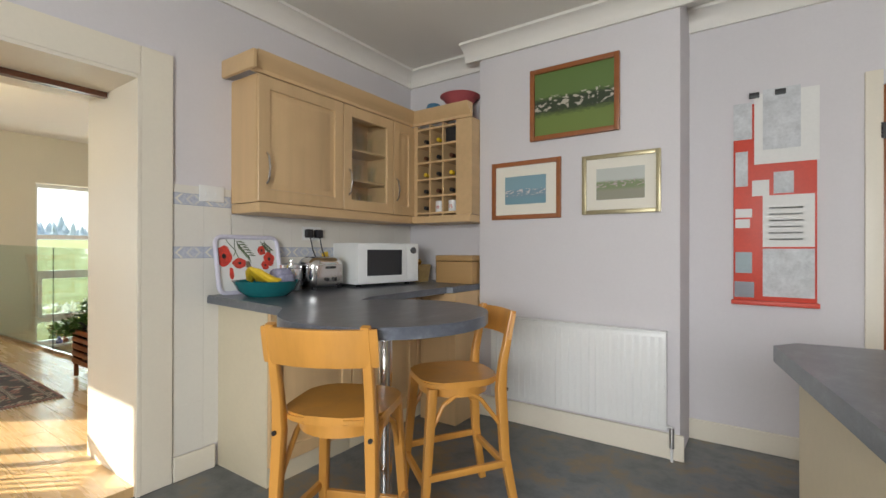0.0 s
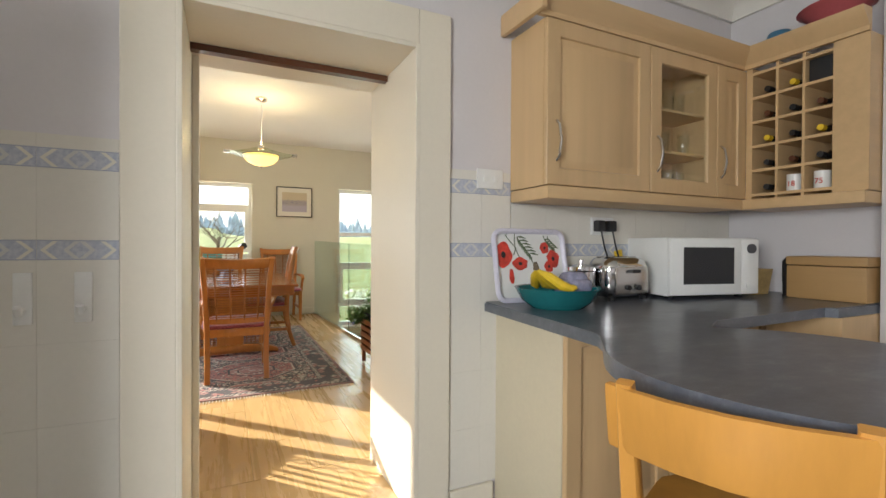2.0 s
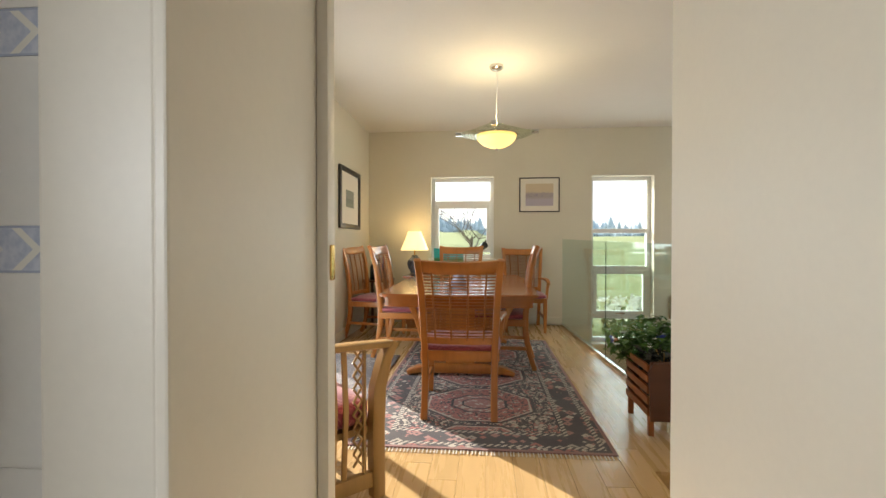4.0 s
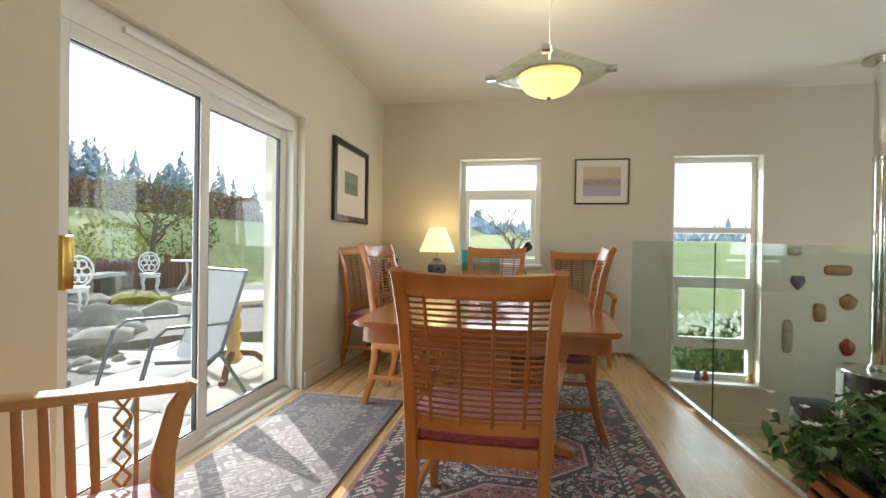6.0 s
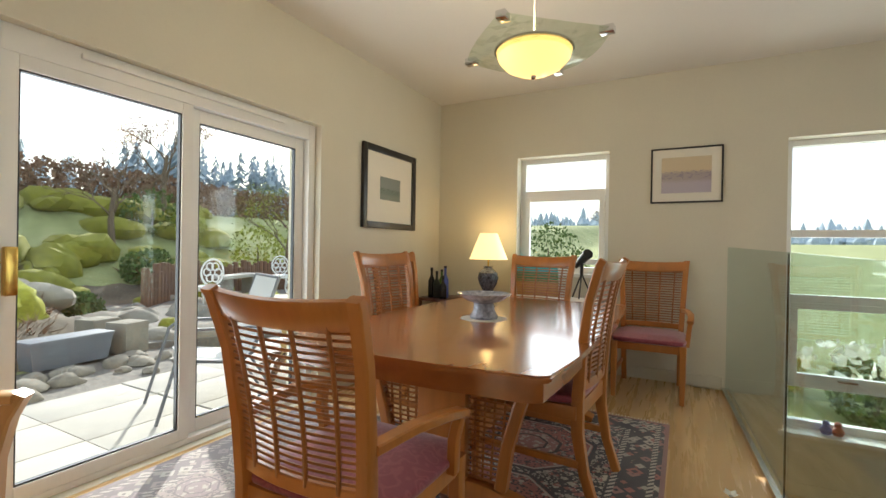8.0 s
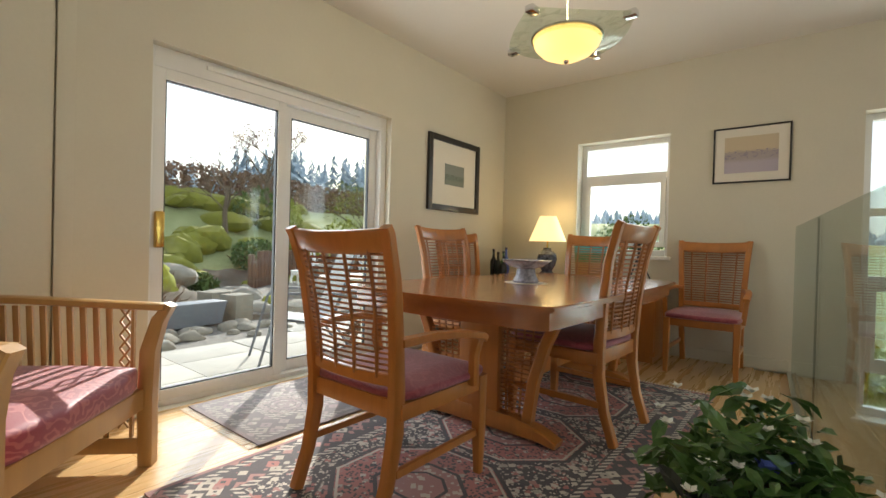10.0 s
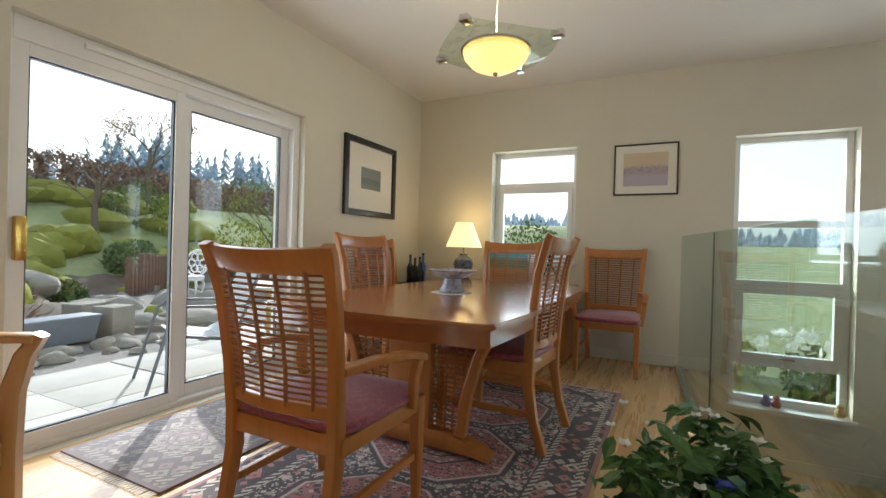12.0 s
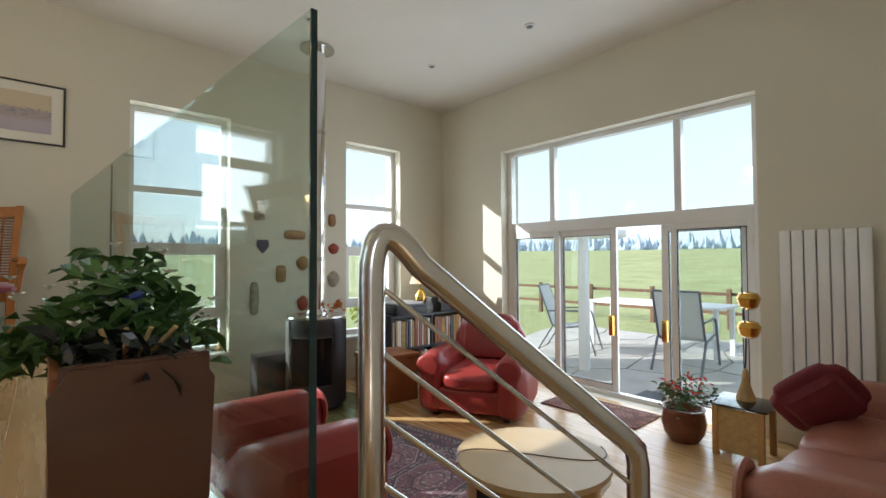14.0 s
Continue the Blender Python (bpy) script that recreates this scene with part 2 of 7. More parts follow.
HONEY = wood("honey_wood", (0.50, 0.29, 0.10), 0.35, 0.18, 2, 20.0, 0.15)
OAKF = wood("oak_floorboard", (0.64, 0.42, 0.19), 0.27, 0.09, 0, 14.0, 0.15)
DARKW = wood("dark_brown_wood", (0.11, 0.038, 0.018), 0.3, 0.25, 1, 14.0, 0.2)
MIDW = wood("brown_frame_wood", (0.30, 0.10, 0.03), 0.35, 0.2, 0, 25.0)
BLACKW = plain("black_frame", (0.02, 0.018, 0.016), 0.35)
GILT = plain("silver_gilt_frame", (0.42, 0.36, 0.22), 0.35, 0.6, var=0.2)
BOARDW = plain("mount_card", (0.80, 0.76, 0.66), 0.9, var=0.02)
STEEL = plain("brushed_steel", (0.62, 0.60, 0.57), 0.22, 1.0, var=0.06, bump=0.03)
CHROME = plain("chrome", (0.75, 0.75, 0.75), 0.08, 1.0, var=0.02, bump=0.0)
BRASS = plain("brass", (0.72, 0.46, 0.12), 0.25, 1.0, var=0.1)
BLACK = plain("black_plastic", (0.018, 0.018, 0.02), 0.4)
BLACKG = plain("black_glass", (0.012, 0.012, 0.014), 0.06, bump=0.0)
GREY = plain("stove_grey_metal", (0.12, 0.12, 0.13), 0.38, 0.5)
RED = plain("red_board", (0.62, 0.06, 0.03), 0.45)
PAPER = plain("white_paper", (0.78, 0.77, 0.74), 0.8, var=0.05)
PAPERG = plain("printed_paper", (0.60, 0.61, 0.62), 0.8, var=0.22, big=14.0)
LEATHER = plain("red_leather", (0.30, 0.035, 0.032), 0.34, var=0.22, big=3.0, fine=90.0, bump=0.3)
TANL = plain("tan_leather", (0.34, 0.13, 0.085), 0.36, var=0.22, big=3.0, fine=90.0, bump=0.3)
VELVET = brocade("crimson_brocade", (0.30, 0.03, 0.06), (0.55, 0.16, 0.16))
SEATF = brocade("plum_seat_fabric", (0.25, 0.03, 0.055), (0.36, 0.08, 0.10))
GLASS = glass("window_glass")
GLASSB = glass("balustrade_glass", (0.86, 0.93, 0.90))
GLASSE = plain("glass_edge", (0.01, 0.03, 0.028), 0.1)
LEAF = plain("green_leaf", (0.075, 0.16, 0.035), 0.4, var=0.5, big=8.0)
LEAFD = plain("dark_leaf", (0.02, 0.025, 0.018), 0.35, var=0.5, big=8.0)
PETAL = plain("white_petal", (0.80, 0.80, 0.74), 0.6)
REDP = plain("red_petal", (0.75, 0.04, 0.02), 0.5)
BLUEP = plain("blue_petal", (0.08, 0.12, 0.42), 0.5)
TERRA = plain("glazed_brown_pot", (0.16, 0.05, 0.028), 0.2, var=0.4, big=9.0)
GOLD = plain("gold_leaf", (0.75, 0.46, 0.10), 0.25, 1.0, var=0.15)
STONE = plain("pale_paving", (0.44, 0.42, 0.38), 0.9, var=0.18, big=2.5, bump=0.5)
ROCK = plain("rockery_stone", (0.26, 0.24, 0.20), 0.95, var=0.35, big=4.0, bump=0.8)
MOSS = plain("moss", (0.22, 0.22, 0.03), 0.95, var=0.4, big=7.0, bump=0.9)
GRAVEL = plain("gravel", (0.19, 0.175, 0.155), 0.95, var=0.4, big=20.0, fine=120.0, bump=0.9)
TIMBER = wood("weathered_timber", (0.16, 0.09, 0.055), 0.85, 0.35, 2, 16.0)
HEDGE = plain("beech_hedge", (0.24, 0.15, 0.10), 0.95, var=0.5, big=5.0)
BUSH = plain("garden_bush", (0.09, 0.14, 0.035), 0.9, var=0.5, big=5.0)
YBUSH = plain("yellow_green_bush", (0.30, 0.34, 0.05), 0.9, var=0.4, big=5.0)
TWIG = plain("bare_twig", (0.16, 0.12, 0.085), 0.95, var=0.3)
# conifer green paled and blued: distance haze is put into the colour
FIRHAZE = plain("hazed_conifer", (0.36, 0.44, 0.51), 0.95, var=0.35, big=0.3)
LAND = landscape("meadow_grass")
SLING = plain("grey_sling_mesh", (0.62, 0.63, 0.62), 0.8, var=0.05)
ALU = plain("dark_aluminium", (0.16, 0.17, 0.19), 0.4, 0.6)
IRONW = plain("white_cast_iron", (0.80, 0.80, 0.78), 0.5)
TEAL = plain("teal_ceramic", (0.015, 0.16, 0.17), 0.18, var=0.15)
BANANA = plain("banana_skin", (0.78, 0.52, 0.03), 0.5, var=0.2, big=12.0)
CORK = plain("straw", (0.52, 0.36, 0.15), 0.85, var=0.25, big=20.0)
CARD = wood("plywood_box", (0.42, 0.25, 0.10), 0.5, 0.15, 0, 14.0)
BLUEC = plain("blue_white_china", (0.40, 0.42, 0.50), 0.12, var=0.6, big=28.0)
LAMPS = glow("lit_cream_shade", (1.0, 0.70, 0.28), 0.9, (0.85, 0.72, 0.45))
BULB = glow("lit_frosted_bowl", (1.0, 0.62, 0.17), 0.95, (0.85, 0.70, 0.36))
SOIL = plain("garden_soil", (0.13, 0.105, 0.075), 0.95, var=0.5, big=3.0, fine=40.0, bump=0.9)
SHADE = plain("unlit_cream_shade", (0.75, 0.62, 0.42), 0.85)


# ---- mesh helpers ----
def mesh_of(bm, name, material, smooth=False):
    bmesh.ops.recalc_face_normals(bm, faces=bm.faces)
    me = bpy.data.meshes.new(name)
    bm.to_mesh(me)
    bm.free()
    me.materials.append(material)
    if smooth:
        me.polygons.foreach_set("use_smooth", [True] * len(me.polygons))
        me.set_sharp_from_angle(angle=radians(35))
    return me


def part(name, bm, material, parent, label="", smooth=True):
    ob = new(name, mesh_of(bm, name, material, smooth))
    ob.parent = parent
    return tagged(ob, label)


def thing(name, label, category, m=None, group="", kind=""):
    ob = new(name)
    ob.empty_display_size = 0.1
    if m is not None:
        ob.matrix_basis = m
    return tagged(ob, label, category, group, kind)


def solo(name, bm, material, label, category, m=None, group="", kind="", smooth=True):
    ob = new(name, mesh_of(bm, name, material, smooth))
    if m is not None:
        ob.matrix_basis = m
    return tagged(ob, label, category, group, kind)


def B():
    return bmesh.new()


def box(bm, x0, x1, y0, y1, z0, z1, bevel=0.0, m=None):
    r = bmesh.ops.create_cube(bm, size=1.0, matrix=Matrix.Translation(((x0 + x1) / 2, (y0 + y1) / 2, (z0 + z1) / 2)) @ Matrix.Diagonal((x1 - x0, y1 - y0, z1 - z0, 1)))
    vs = r["verts"]
    if bevel > 0:
        es = list({e for v in vs for e in v.link_edges})
        r2 = bmesh.ops.bevel(bm, geom=es, offset=bevel, segments=2, profile=0.6, affect="EDGES")
        vs = list({v for f in r2["faces"] for v in f.verts} | {v for v in vs if v.is_valid})
    if m is not None:
        bmesh.ops.transform(bm, matrix=m, verts=[v for v in vs if v.is_valid])
    return bm


def bx(*a, **k):
    return box(B(), *a, **k)


def cushion(bm, x0, x1, y0, y1, z0, z1, r=0.05, puff=0.03):
    """A soft block: rounded edges, faces swelling out."""
    n = 8
    base = len(bm.verts)
    c = Vector(((x0 + x1) / 2, (y0 + y1) / 2, (z0 + z1) / 2))
    h = Vector(((x1 - x0) / 2, (y1 - y0) / 2, (z1 - z0) / 2))
    t = bmesh.new()
    bmesh.ops.create_cube(t, size=2.0)
    bmesh.ops.subdivide_edges(t, edges=t.edges[:], cuts=n, use_grid_fill=True)
    for v in t.verts:
        p = v.co.copy()
        q = Vector((p.x * h.x, p.y * h.y, p.z * h.z))
        inner = Vector([max(-(hh - r), min(hh - r, qq)) for hh, qq in zip(h, q)])
        d = q - inner
        if d.length > 0:
            q = inner + d.normalized() * min(r, d.length)
        bulge = (1 - p.x ** 4) * (1 - p.y ** 4) if abs(p.z) > 0.99 else (1 - p.z ** 4) * ((1 - p.y ** 4) if abs(p.x) > 0.99 else (1 - p.x ** 4))
        k = max(range(3), key=lambda i: abs(p[i]))
        q[k] += math.copysign(puff * bulge, p[k])
        v.co = c + q
    me = bpy.data.meshes.new("tmp")
    t.to_mesh(me)
    t.free()
    bm.from_mesh(me)
    bpy.data.meshes.remove(me)
    return bm


def tube(bm, pts, r, n=8, cap=True, flat=1.0):
    """A round bar along points; r a number or one per point."""
    pts = [Vector(p) for p in pts]
    rs = r if isinstance(r, (list, tuple)) else [r] * len(pts)
    rings, side = [], None
    for i, p in enumerate(pts):
        d = (pts[min(i + 1, len(pts) - 1)] - pts[max(i - 1, 0)]).normalized()
        if side is None:
            side = d.orthogonal().normalized()
        side = (side - d * side.dot(d)).normalized()
        up = d.cross(side)
        rings.append([bm.verts.new(p + (side * math.cos(a) * flat + up * math.sin(a)) * rs[i]) for a in (2 * math.pi * k / n for k in range(n))])
    for a, b in zip(rings, rings[1:]):
        for k in range(n):
            bm.faces.new((a[k], a[(k + 1) % n], b[(k + 1) % n], b[k]))
    if cap:
        bm.faces.new(rings[0][::-1])
        bm.faces.new(rings[-1])
    return bm


def plank(bm, pts, w, t, across):
    """A flat bar of width w (along the vector across) and thickness t that follows points."""
    pts = [Vector(p) for p in pts]
    ac = Vector(across).normalized()
    rings = []
    for i, p in enumerate(pts):
        d = (pts[min(i + 1, len(pts) - 1)] - pts[max(i - 1, 0)]).normalized()
        nn = d.cross(ac).normalized()
        ww = w[i] if isinstance(w, (list, tuple)) else w
        tt = t[i] if isinstance(t, (list, tuple)) else t
        rings.append([bm.verts.new(p + ac * (sx * ww / 2) + nn * (sy * tt / 2)) for sx, sy in ((-1, -0.7), (-0.8, -1), (0.8, -1), (1, -0.7), (1, 0.7), (0.8, 1), (-0.8, 1), (-1, 0.7))])
    for a, b in zip(rings, rings[1:]):
        for k in range(8):
            bm.faces.new((a[k], a[(k + 1) % 8], b[(k + 1) % 8], b[k]))
    bm.faces.new(rings[0][::-1])
    bm.faces.new(rings[-1])
    return bm


def lathe(bm, prof, n=24, x=0, y=0, z=0):
    """Turn a profile of (radius, height) round the upright axis."""
    rings = []
    for r, h in prof:
        rings.append([bm.verts.new((x + max(r, 1e-4) * math.cos(2 * math.pi * k / n), y + max(r, 1e-4) * math.sin(2 * math.pi * k / n), z + h)) for k in range(n)])
    for a, b in zip(rings, rings[1:]):
        for k in range(n):
            bm.faces.new((a[k], a[(k + 1) % n], b[(k + 1) % n], b[k]))
    bm.faces.new(rings[0][::-1])
    bm.faces.new(rings[-1])
    return bm


def slab(bm, outline, z0, z1):
    """A flat plate of any outline."""
    lo = [bm.verts.new((x, y, z0)) for x, y in outline]
    hi = [bm.verts.new((x, y, z1)) for x, y in outline]
    bm.faces.new(lo[::-1])
    bm.faces.new(hi)
    k = len(lo)
    for i in range(k):
        bm.faces.new((lo[i], lo[(i + 1) % k], hi[(i + 1) % k], hi[i]))
    return bm


def wall(name, along, d0, d1, u0, u1, z0, z1, holes, material, label):
    """An upright wall between the planes d0 and d1, with openings right through it."""
    us = sorted({u0, u1, *[h[0] for h in holes], *[h[1] for h in holes]})
    zs = sorted({z0, z1, *[h[2] for h in holes], *[h[3] for h in holes]})
    us, zs = [u for u in us if u0 <= u <= u1], [z for z in zs if z0 <= z <= z1]
    solid = lambda i, j: 0 <= i < len(us) - 1 and 0 <= j < len(zs) - 1 and not any(h[0] - 1e-6 <= us[i] and us[i + 1] <= h[1] + 1e-6 and h[2] - 1e-6 <= zs[j] and zs[j + 1] <= h[3] + 1e-6 for h in holes)
    bm = B()
    cache = {}

    def v(u, d, z):
        k = (u, d, z)
        if k not in cache:
            cache[k] = bm.verts.new((u, d, z) if along == "x" else (d, u, z))
        return cache[k]
    for i in range(len(us) - 1):
        for j in range(len(zs) - 1):
            if not solid(i, j):
                continue
            a, b, c, e = us[i], us[i + 1], zs[j], zs[j + 1]
            for d in (d0, d1):
                bm.faces.new((v(a, d, c), v(b, d, c), v(b, d, e), v(a, d, e)))
            if not solid(i - 1, j):
                bm.faces.new((v(a, d0, c), v(a, d1, c), v(a, d1, e), v(a, d0, e)))
            if not solid(i + 1, j):
                bm.faces.new((v(b, d0, c), v(b, d1, c), v(b, d1, e), v(b, d0, e)))
            if not solid(i, j - 1):
                bm.faces.new((v(a, d0, c), v(b, d0, c), v(b, d1, c), v(a, d1, c)))
            if not solid(i, j + 1):
                bm.faces.new((v(a, d0, e), v(b, d0, e), v(b, d1, e), v(a, d1, e)))
    return solo(name, bm, material, label, "wall", kind="structure", smooth=False)


def struct(name, bm, material, label, category, smooth=False):
    return solo(name, bm, material, label, category, kind="structure", smooth=smooth)


# ---- plan ----
WX, SY, NY, EX, KX = -7.86, -0.78, 5.85, -2.68, -2.10
CZ, LZ = 2.71, -0.68
DZ = 0.05                    # the dining floor stands a little over the kitchen floor
GW, GE = 1.90, 2.12          # the platform's edge at the west wall and at the stair
STX = -3.85                  # west side of the stair


def edge_y(x):
    return GW + (GE - GW) * (x - WX) / (STX - WX)


# ---- structure: dining and living ----
W1, W2, W3 = (0.10, 0.97, 0.94, 2.07), (2.28, 3.095, -0.20, 2.065), (4.36, 5.13, -0.20, 2.065)
wall("wall_west", "y", WX - 0.32, WX, SY - 0.32, NY + 0.32, LZ - 0.3, CZ + 0.2, [W1, W2, W3], CREAM, "cream painted west wall with three deep windows")
PD = (-6.03, -4.25, DZ, 2.045)
wall("wall_south", "x", SY - 0.32, SY, WX, KX - 0.012, LZ - 0.3, CZ + 0.2, [PD], CREAM, "cream painted wall with sliding patio door")
BW = (-6.80, -4.20, LZ, 1.97)
wall("wall_north", "x", NY, NY + 0.32, WX, KX - 0.012, LZ - 0.3, CZ + 0.2, [BW], CREAM, "cream painted wall with tall glazed opening")
OP = (0.44, 1.285, 0.0, 1.96)
wall("wall_between", "y", EX, KX - 0.012, SY, NY, LZ - 0.3, CZ + 0.2, [OP], CREAM, "thick cream wall with opening to kitchen")
struct("ceiling", bx(WX, EX, SY, NY, CZ, CZ + 0.1), CEIL, "white painted flat ceiling", "ceiling")

# floors
struct("floor_living", bx(WX, EX, edge_y(WX), NY, LZ - 0.1, LZ), OAKF, "honey oak board floor of the living room", "floor")
bm = B()
slab(bm, [(WX, SY), (EX, SY), (EX, 1.62), (STX, 1.62), (STX, GE), (WX, GW)], LZ - 0.1, DZ - 0.012)
platform = struct("floor_dining", bm, OAKF, "raised oak board floor of the dining area", "floor")
struct("floor_opening", bx(EX, KX - 0.006, OP[0], OP[1], -0.1, DZ - 0.002), OAKF, "oak boards in the opening", "floor")
for k in range(3):
    struct("stair_%d" % (k + 1), bx(STX, EX, 1.62 + 0.28 * k, 1.62 + 0.28 * (k + 1), LZ - 0.1, -0.17 * (k + 1), bevel=0.006), OAKF, "oak stair tread down to the living room", "stair")
struct("floor_kitchen", bx(KX - 0.006, 3.2, -1.6, 3.9, -0.1, 0.0), FLOORK, "mottled slate-look vinyl kitchen floor", "floor")

# kitchen shell
AY, CBY = 3.30, 3.13
wall("wall_kitchen_west", "y", KX - 0.012, KX, -1.6, 3.9, -0.1, 2.7, [OP], LILAC, "pale lilac kitchen wall beside opening")
wall("wall_kitchen_north", "x", AY, AY + 0.2, KX, -1.0, -0.1, 2.7, [], LILAC, "pale lilac alcove wall")
wall("wall_kitchen_alcove", "x", 3.52, 3.72, -0.07, 3.2, -0.1, 2.7, [(0.80, 1.62, -0.1, 2.0)], LILAC, "pale lilac wall with pinboard and door")
bm = bx(-1.34, -0.07, CBY, 3.72, -0.1, 2.7, bevel=0.012)
struct("chimney_breast", bm, LILAC, "pale lilac chimney breast with pictures", "wall", True)
wall("wall_kitchen_east", "y", 3.0, 3.2, -1.6, 3.9, -0.1, 2.7, [], LILAC, "plain lilac wall")
wall("wall_kitchen_south", "x", -1.6, -1.4, KX, 3.0, -0.1, 2.7, [(-0.3, 1.5, 0.95, 2.05)], LILAC, "lilac wall with kitchen window")
struct("ceiling_kitchen", bx(KX, 3.2, -1.6, 3.9, 2.60, 2.70), CEIL, "white kitchen ceiling", "ceiling")


def coving(name, p, q, inward):
    """Plaster cove between wall and ceiling."""
    bm = B()
    p, q, i = Vector(p), Vector(q), Vector(inward)
    prof = [(0, 0), (0, -0.115), (0.018, -0.115), (0.018, -0.1), (0.03, -0.07), (0.055, -0.035), (0.09, -0.02), (0.105, -0.018), (0.105, 0)]
    a = [bm.verts.new(p + i * u + Vector((0, 0, w))) for u, w in prof]
    b = [bm.verts.new(q + i * u + Vector((0, 0, w))) for u, w in prof]
    for k in range(len(prof)):
        bm.faces.new((a[k], a[(k + 1) % len(prof)], b[(k + 1) % len(prof)], b[k]))
    bm.faces.new(a[::-1])
    bm.faces.new(b)
    return struct(name, bm, CEIL, "white plaster coving", "coving", True)


coving("coving_1", (KX + 0.002, -1.4, 2.598), (KX + 0.002, AY, 2.598), (1, 0, 0))
coving("coving_2", (KX, AY - 0.002, 2.598), (-1.34, AY - 0.002, 2.598), (0, -1, 0))
coving("coving_3", (-1.445, CBY - 0.002, 2.598), (0.035, CBY - 0.002, 2.598), (0, -1, 0))
coving("coving_4", (-0.07, 3.518, 2.598), (3.0, 3.518, 2.598), (0, -1, 0))


def baseboard(name, p, q, h, mat, off):
    x0, x1 = sorted((p[0], q[0]))
    y0, y1 = sorted((p[1], q[1]))
    ox, oy = off
    bm = bx(min(x0, x0 + ox), max(x1, x1 + ox), min(y0, y0 + oy), max(y1, y1 + oy), p[2], p[2] + h, bevel=0.005)
    return struct(name, bm, mat, "painted skirting board", "baseboard")


baseboard("baseboard_1", (-1.34, CBY - 0.001, 0.001), (-0.05, CBY - 0.001, 0), 0.14, GLOSSW, (0, -0.02))
baseboard("baseboard_2", (-0.07, 3.519, 0.001), (0.72, 3.519, 0), 0.12, GLOSSW, (0, -0.02))
baseboard("baseboard_3", (KX + 0.001, 1.43, 0.001), (KX + 0.001, 1.64, 0), 0.12, GLOSSW, (0.02, 0))
baseboard("baseboard_4", (WX, SY + 0.001, DZ + 0.001), (PD[0] - 0.02, SY + 0.001, 0), 0.12, CREAM, (0, 0.018))
baseboard("baseboard_5", (-4.22, SY + 0.001, DZ + 0.001), (EX, SY + 0.001, 0), 0.14, CREAM, (0, 0.03))
baseboard("baseboard_6", (WX + 0.001, SY + 0.03, DZ + 0.001), (WX + 0.001, GW - 0.02, 0), 0.10, CREAM, (0.016, 0))
baseboard("baseboard_7", (WX + 0.001, GW, LZ + 0.001), (WX + 0.001, NY, LZ), 0.10, CREAM, (0.016, 0))
baseboard("baseboard_8", (WX, NY - 0.001, LZ + 0.001), (BW[0] - 0.02, NY - 0.001, LZ), 0.10, CREAM, (0, -0.016))
baseboard("baseboard_9", (BW[1] + 0.02, NY - 0.001, LZ + 0.001), (EX, NY - 0.001, LZ), 0.10, CREAM, (0, -0.016))

# opening between kitchen and dining: lining and architrave
bm = B()
box(bm, EX - 0.004, KX + 0.022, OP[1] - 0.018, OP[1] + 0.0, 0, OP[3], 0.004)
struct("trim_lining_north", bm, GLOSSW, "cream gloss door lining", "door lining")
struct("trim_lining_south", bx(EX - 0.004, KX + 0.022, OP[0], OP[0] + 0.018, 0, OP[3], 0.004), GLOSSW, "cream gloss door lining", "door lining")
struct("trim_lining_head", bx(EX - 0.004, KX + 0.022, OP[0] + 0.018, OP[1] - 0.018, OP[3] - 0.018, OP[3], 0.003), GLOSSW, "cream gloss head lining", "door lining")
struct("architrave_north", bx(KX + 0.001, KX + 0.02, OP[1] - 0.002, OP[1] + 0.14, 0.001, OP[3] + 0.14, 0.005), GLOSSW, "wide cream gloss architrave", "architrave")
struct("architrave_south", bx(KX + 0.001, KX + 0.02, OP[0] - 0.15, OP[0] + 0.002, 0.001, OP[3] + 0.14, 0.005), GLOSSW, "wide cream gloss architrave", "architrave")
struct("architrave_head", bx(KX + 0.001, KX + 0.0195, OP[0] + 0.003, OP[1] - 0.003, OP[3] + 0.001, OP[3] + 0.14, 0.005), GLOSSW, "wide cream gloss architrave", "architrave")
struct("door_track", bx(-2.46, -2.42, OP[0] + 0.02, OP[1] - 0.02, OP[3] - 0.045, OP[3] - 0.019), DARKW, "brown sliding door track under lintel", "track")
dr = thing("sliding_door", "cream sliding door edge in its pocket with small latch", "door")
part("door_edge", bx(-2.60, -2.555, OP[0] + 0.019, OP[0] + 0.045, 0.01, OP[3] - 0.02, 0.003), GLOSSW, dr)
part("latch", bx(-2.59, -2.565, OP[0] + 0.0455, OP[0] + 0.05, 1.06, 1.14, 0.002), BRASS, dr, "small brass latch plate")


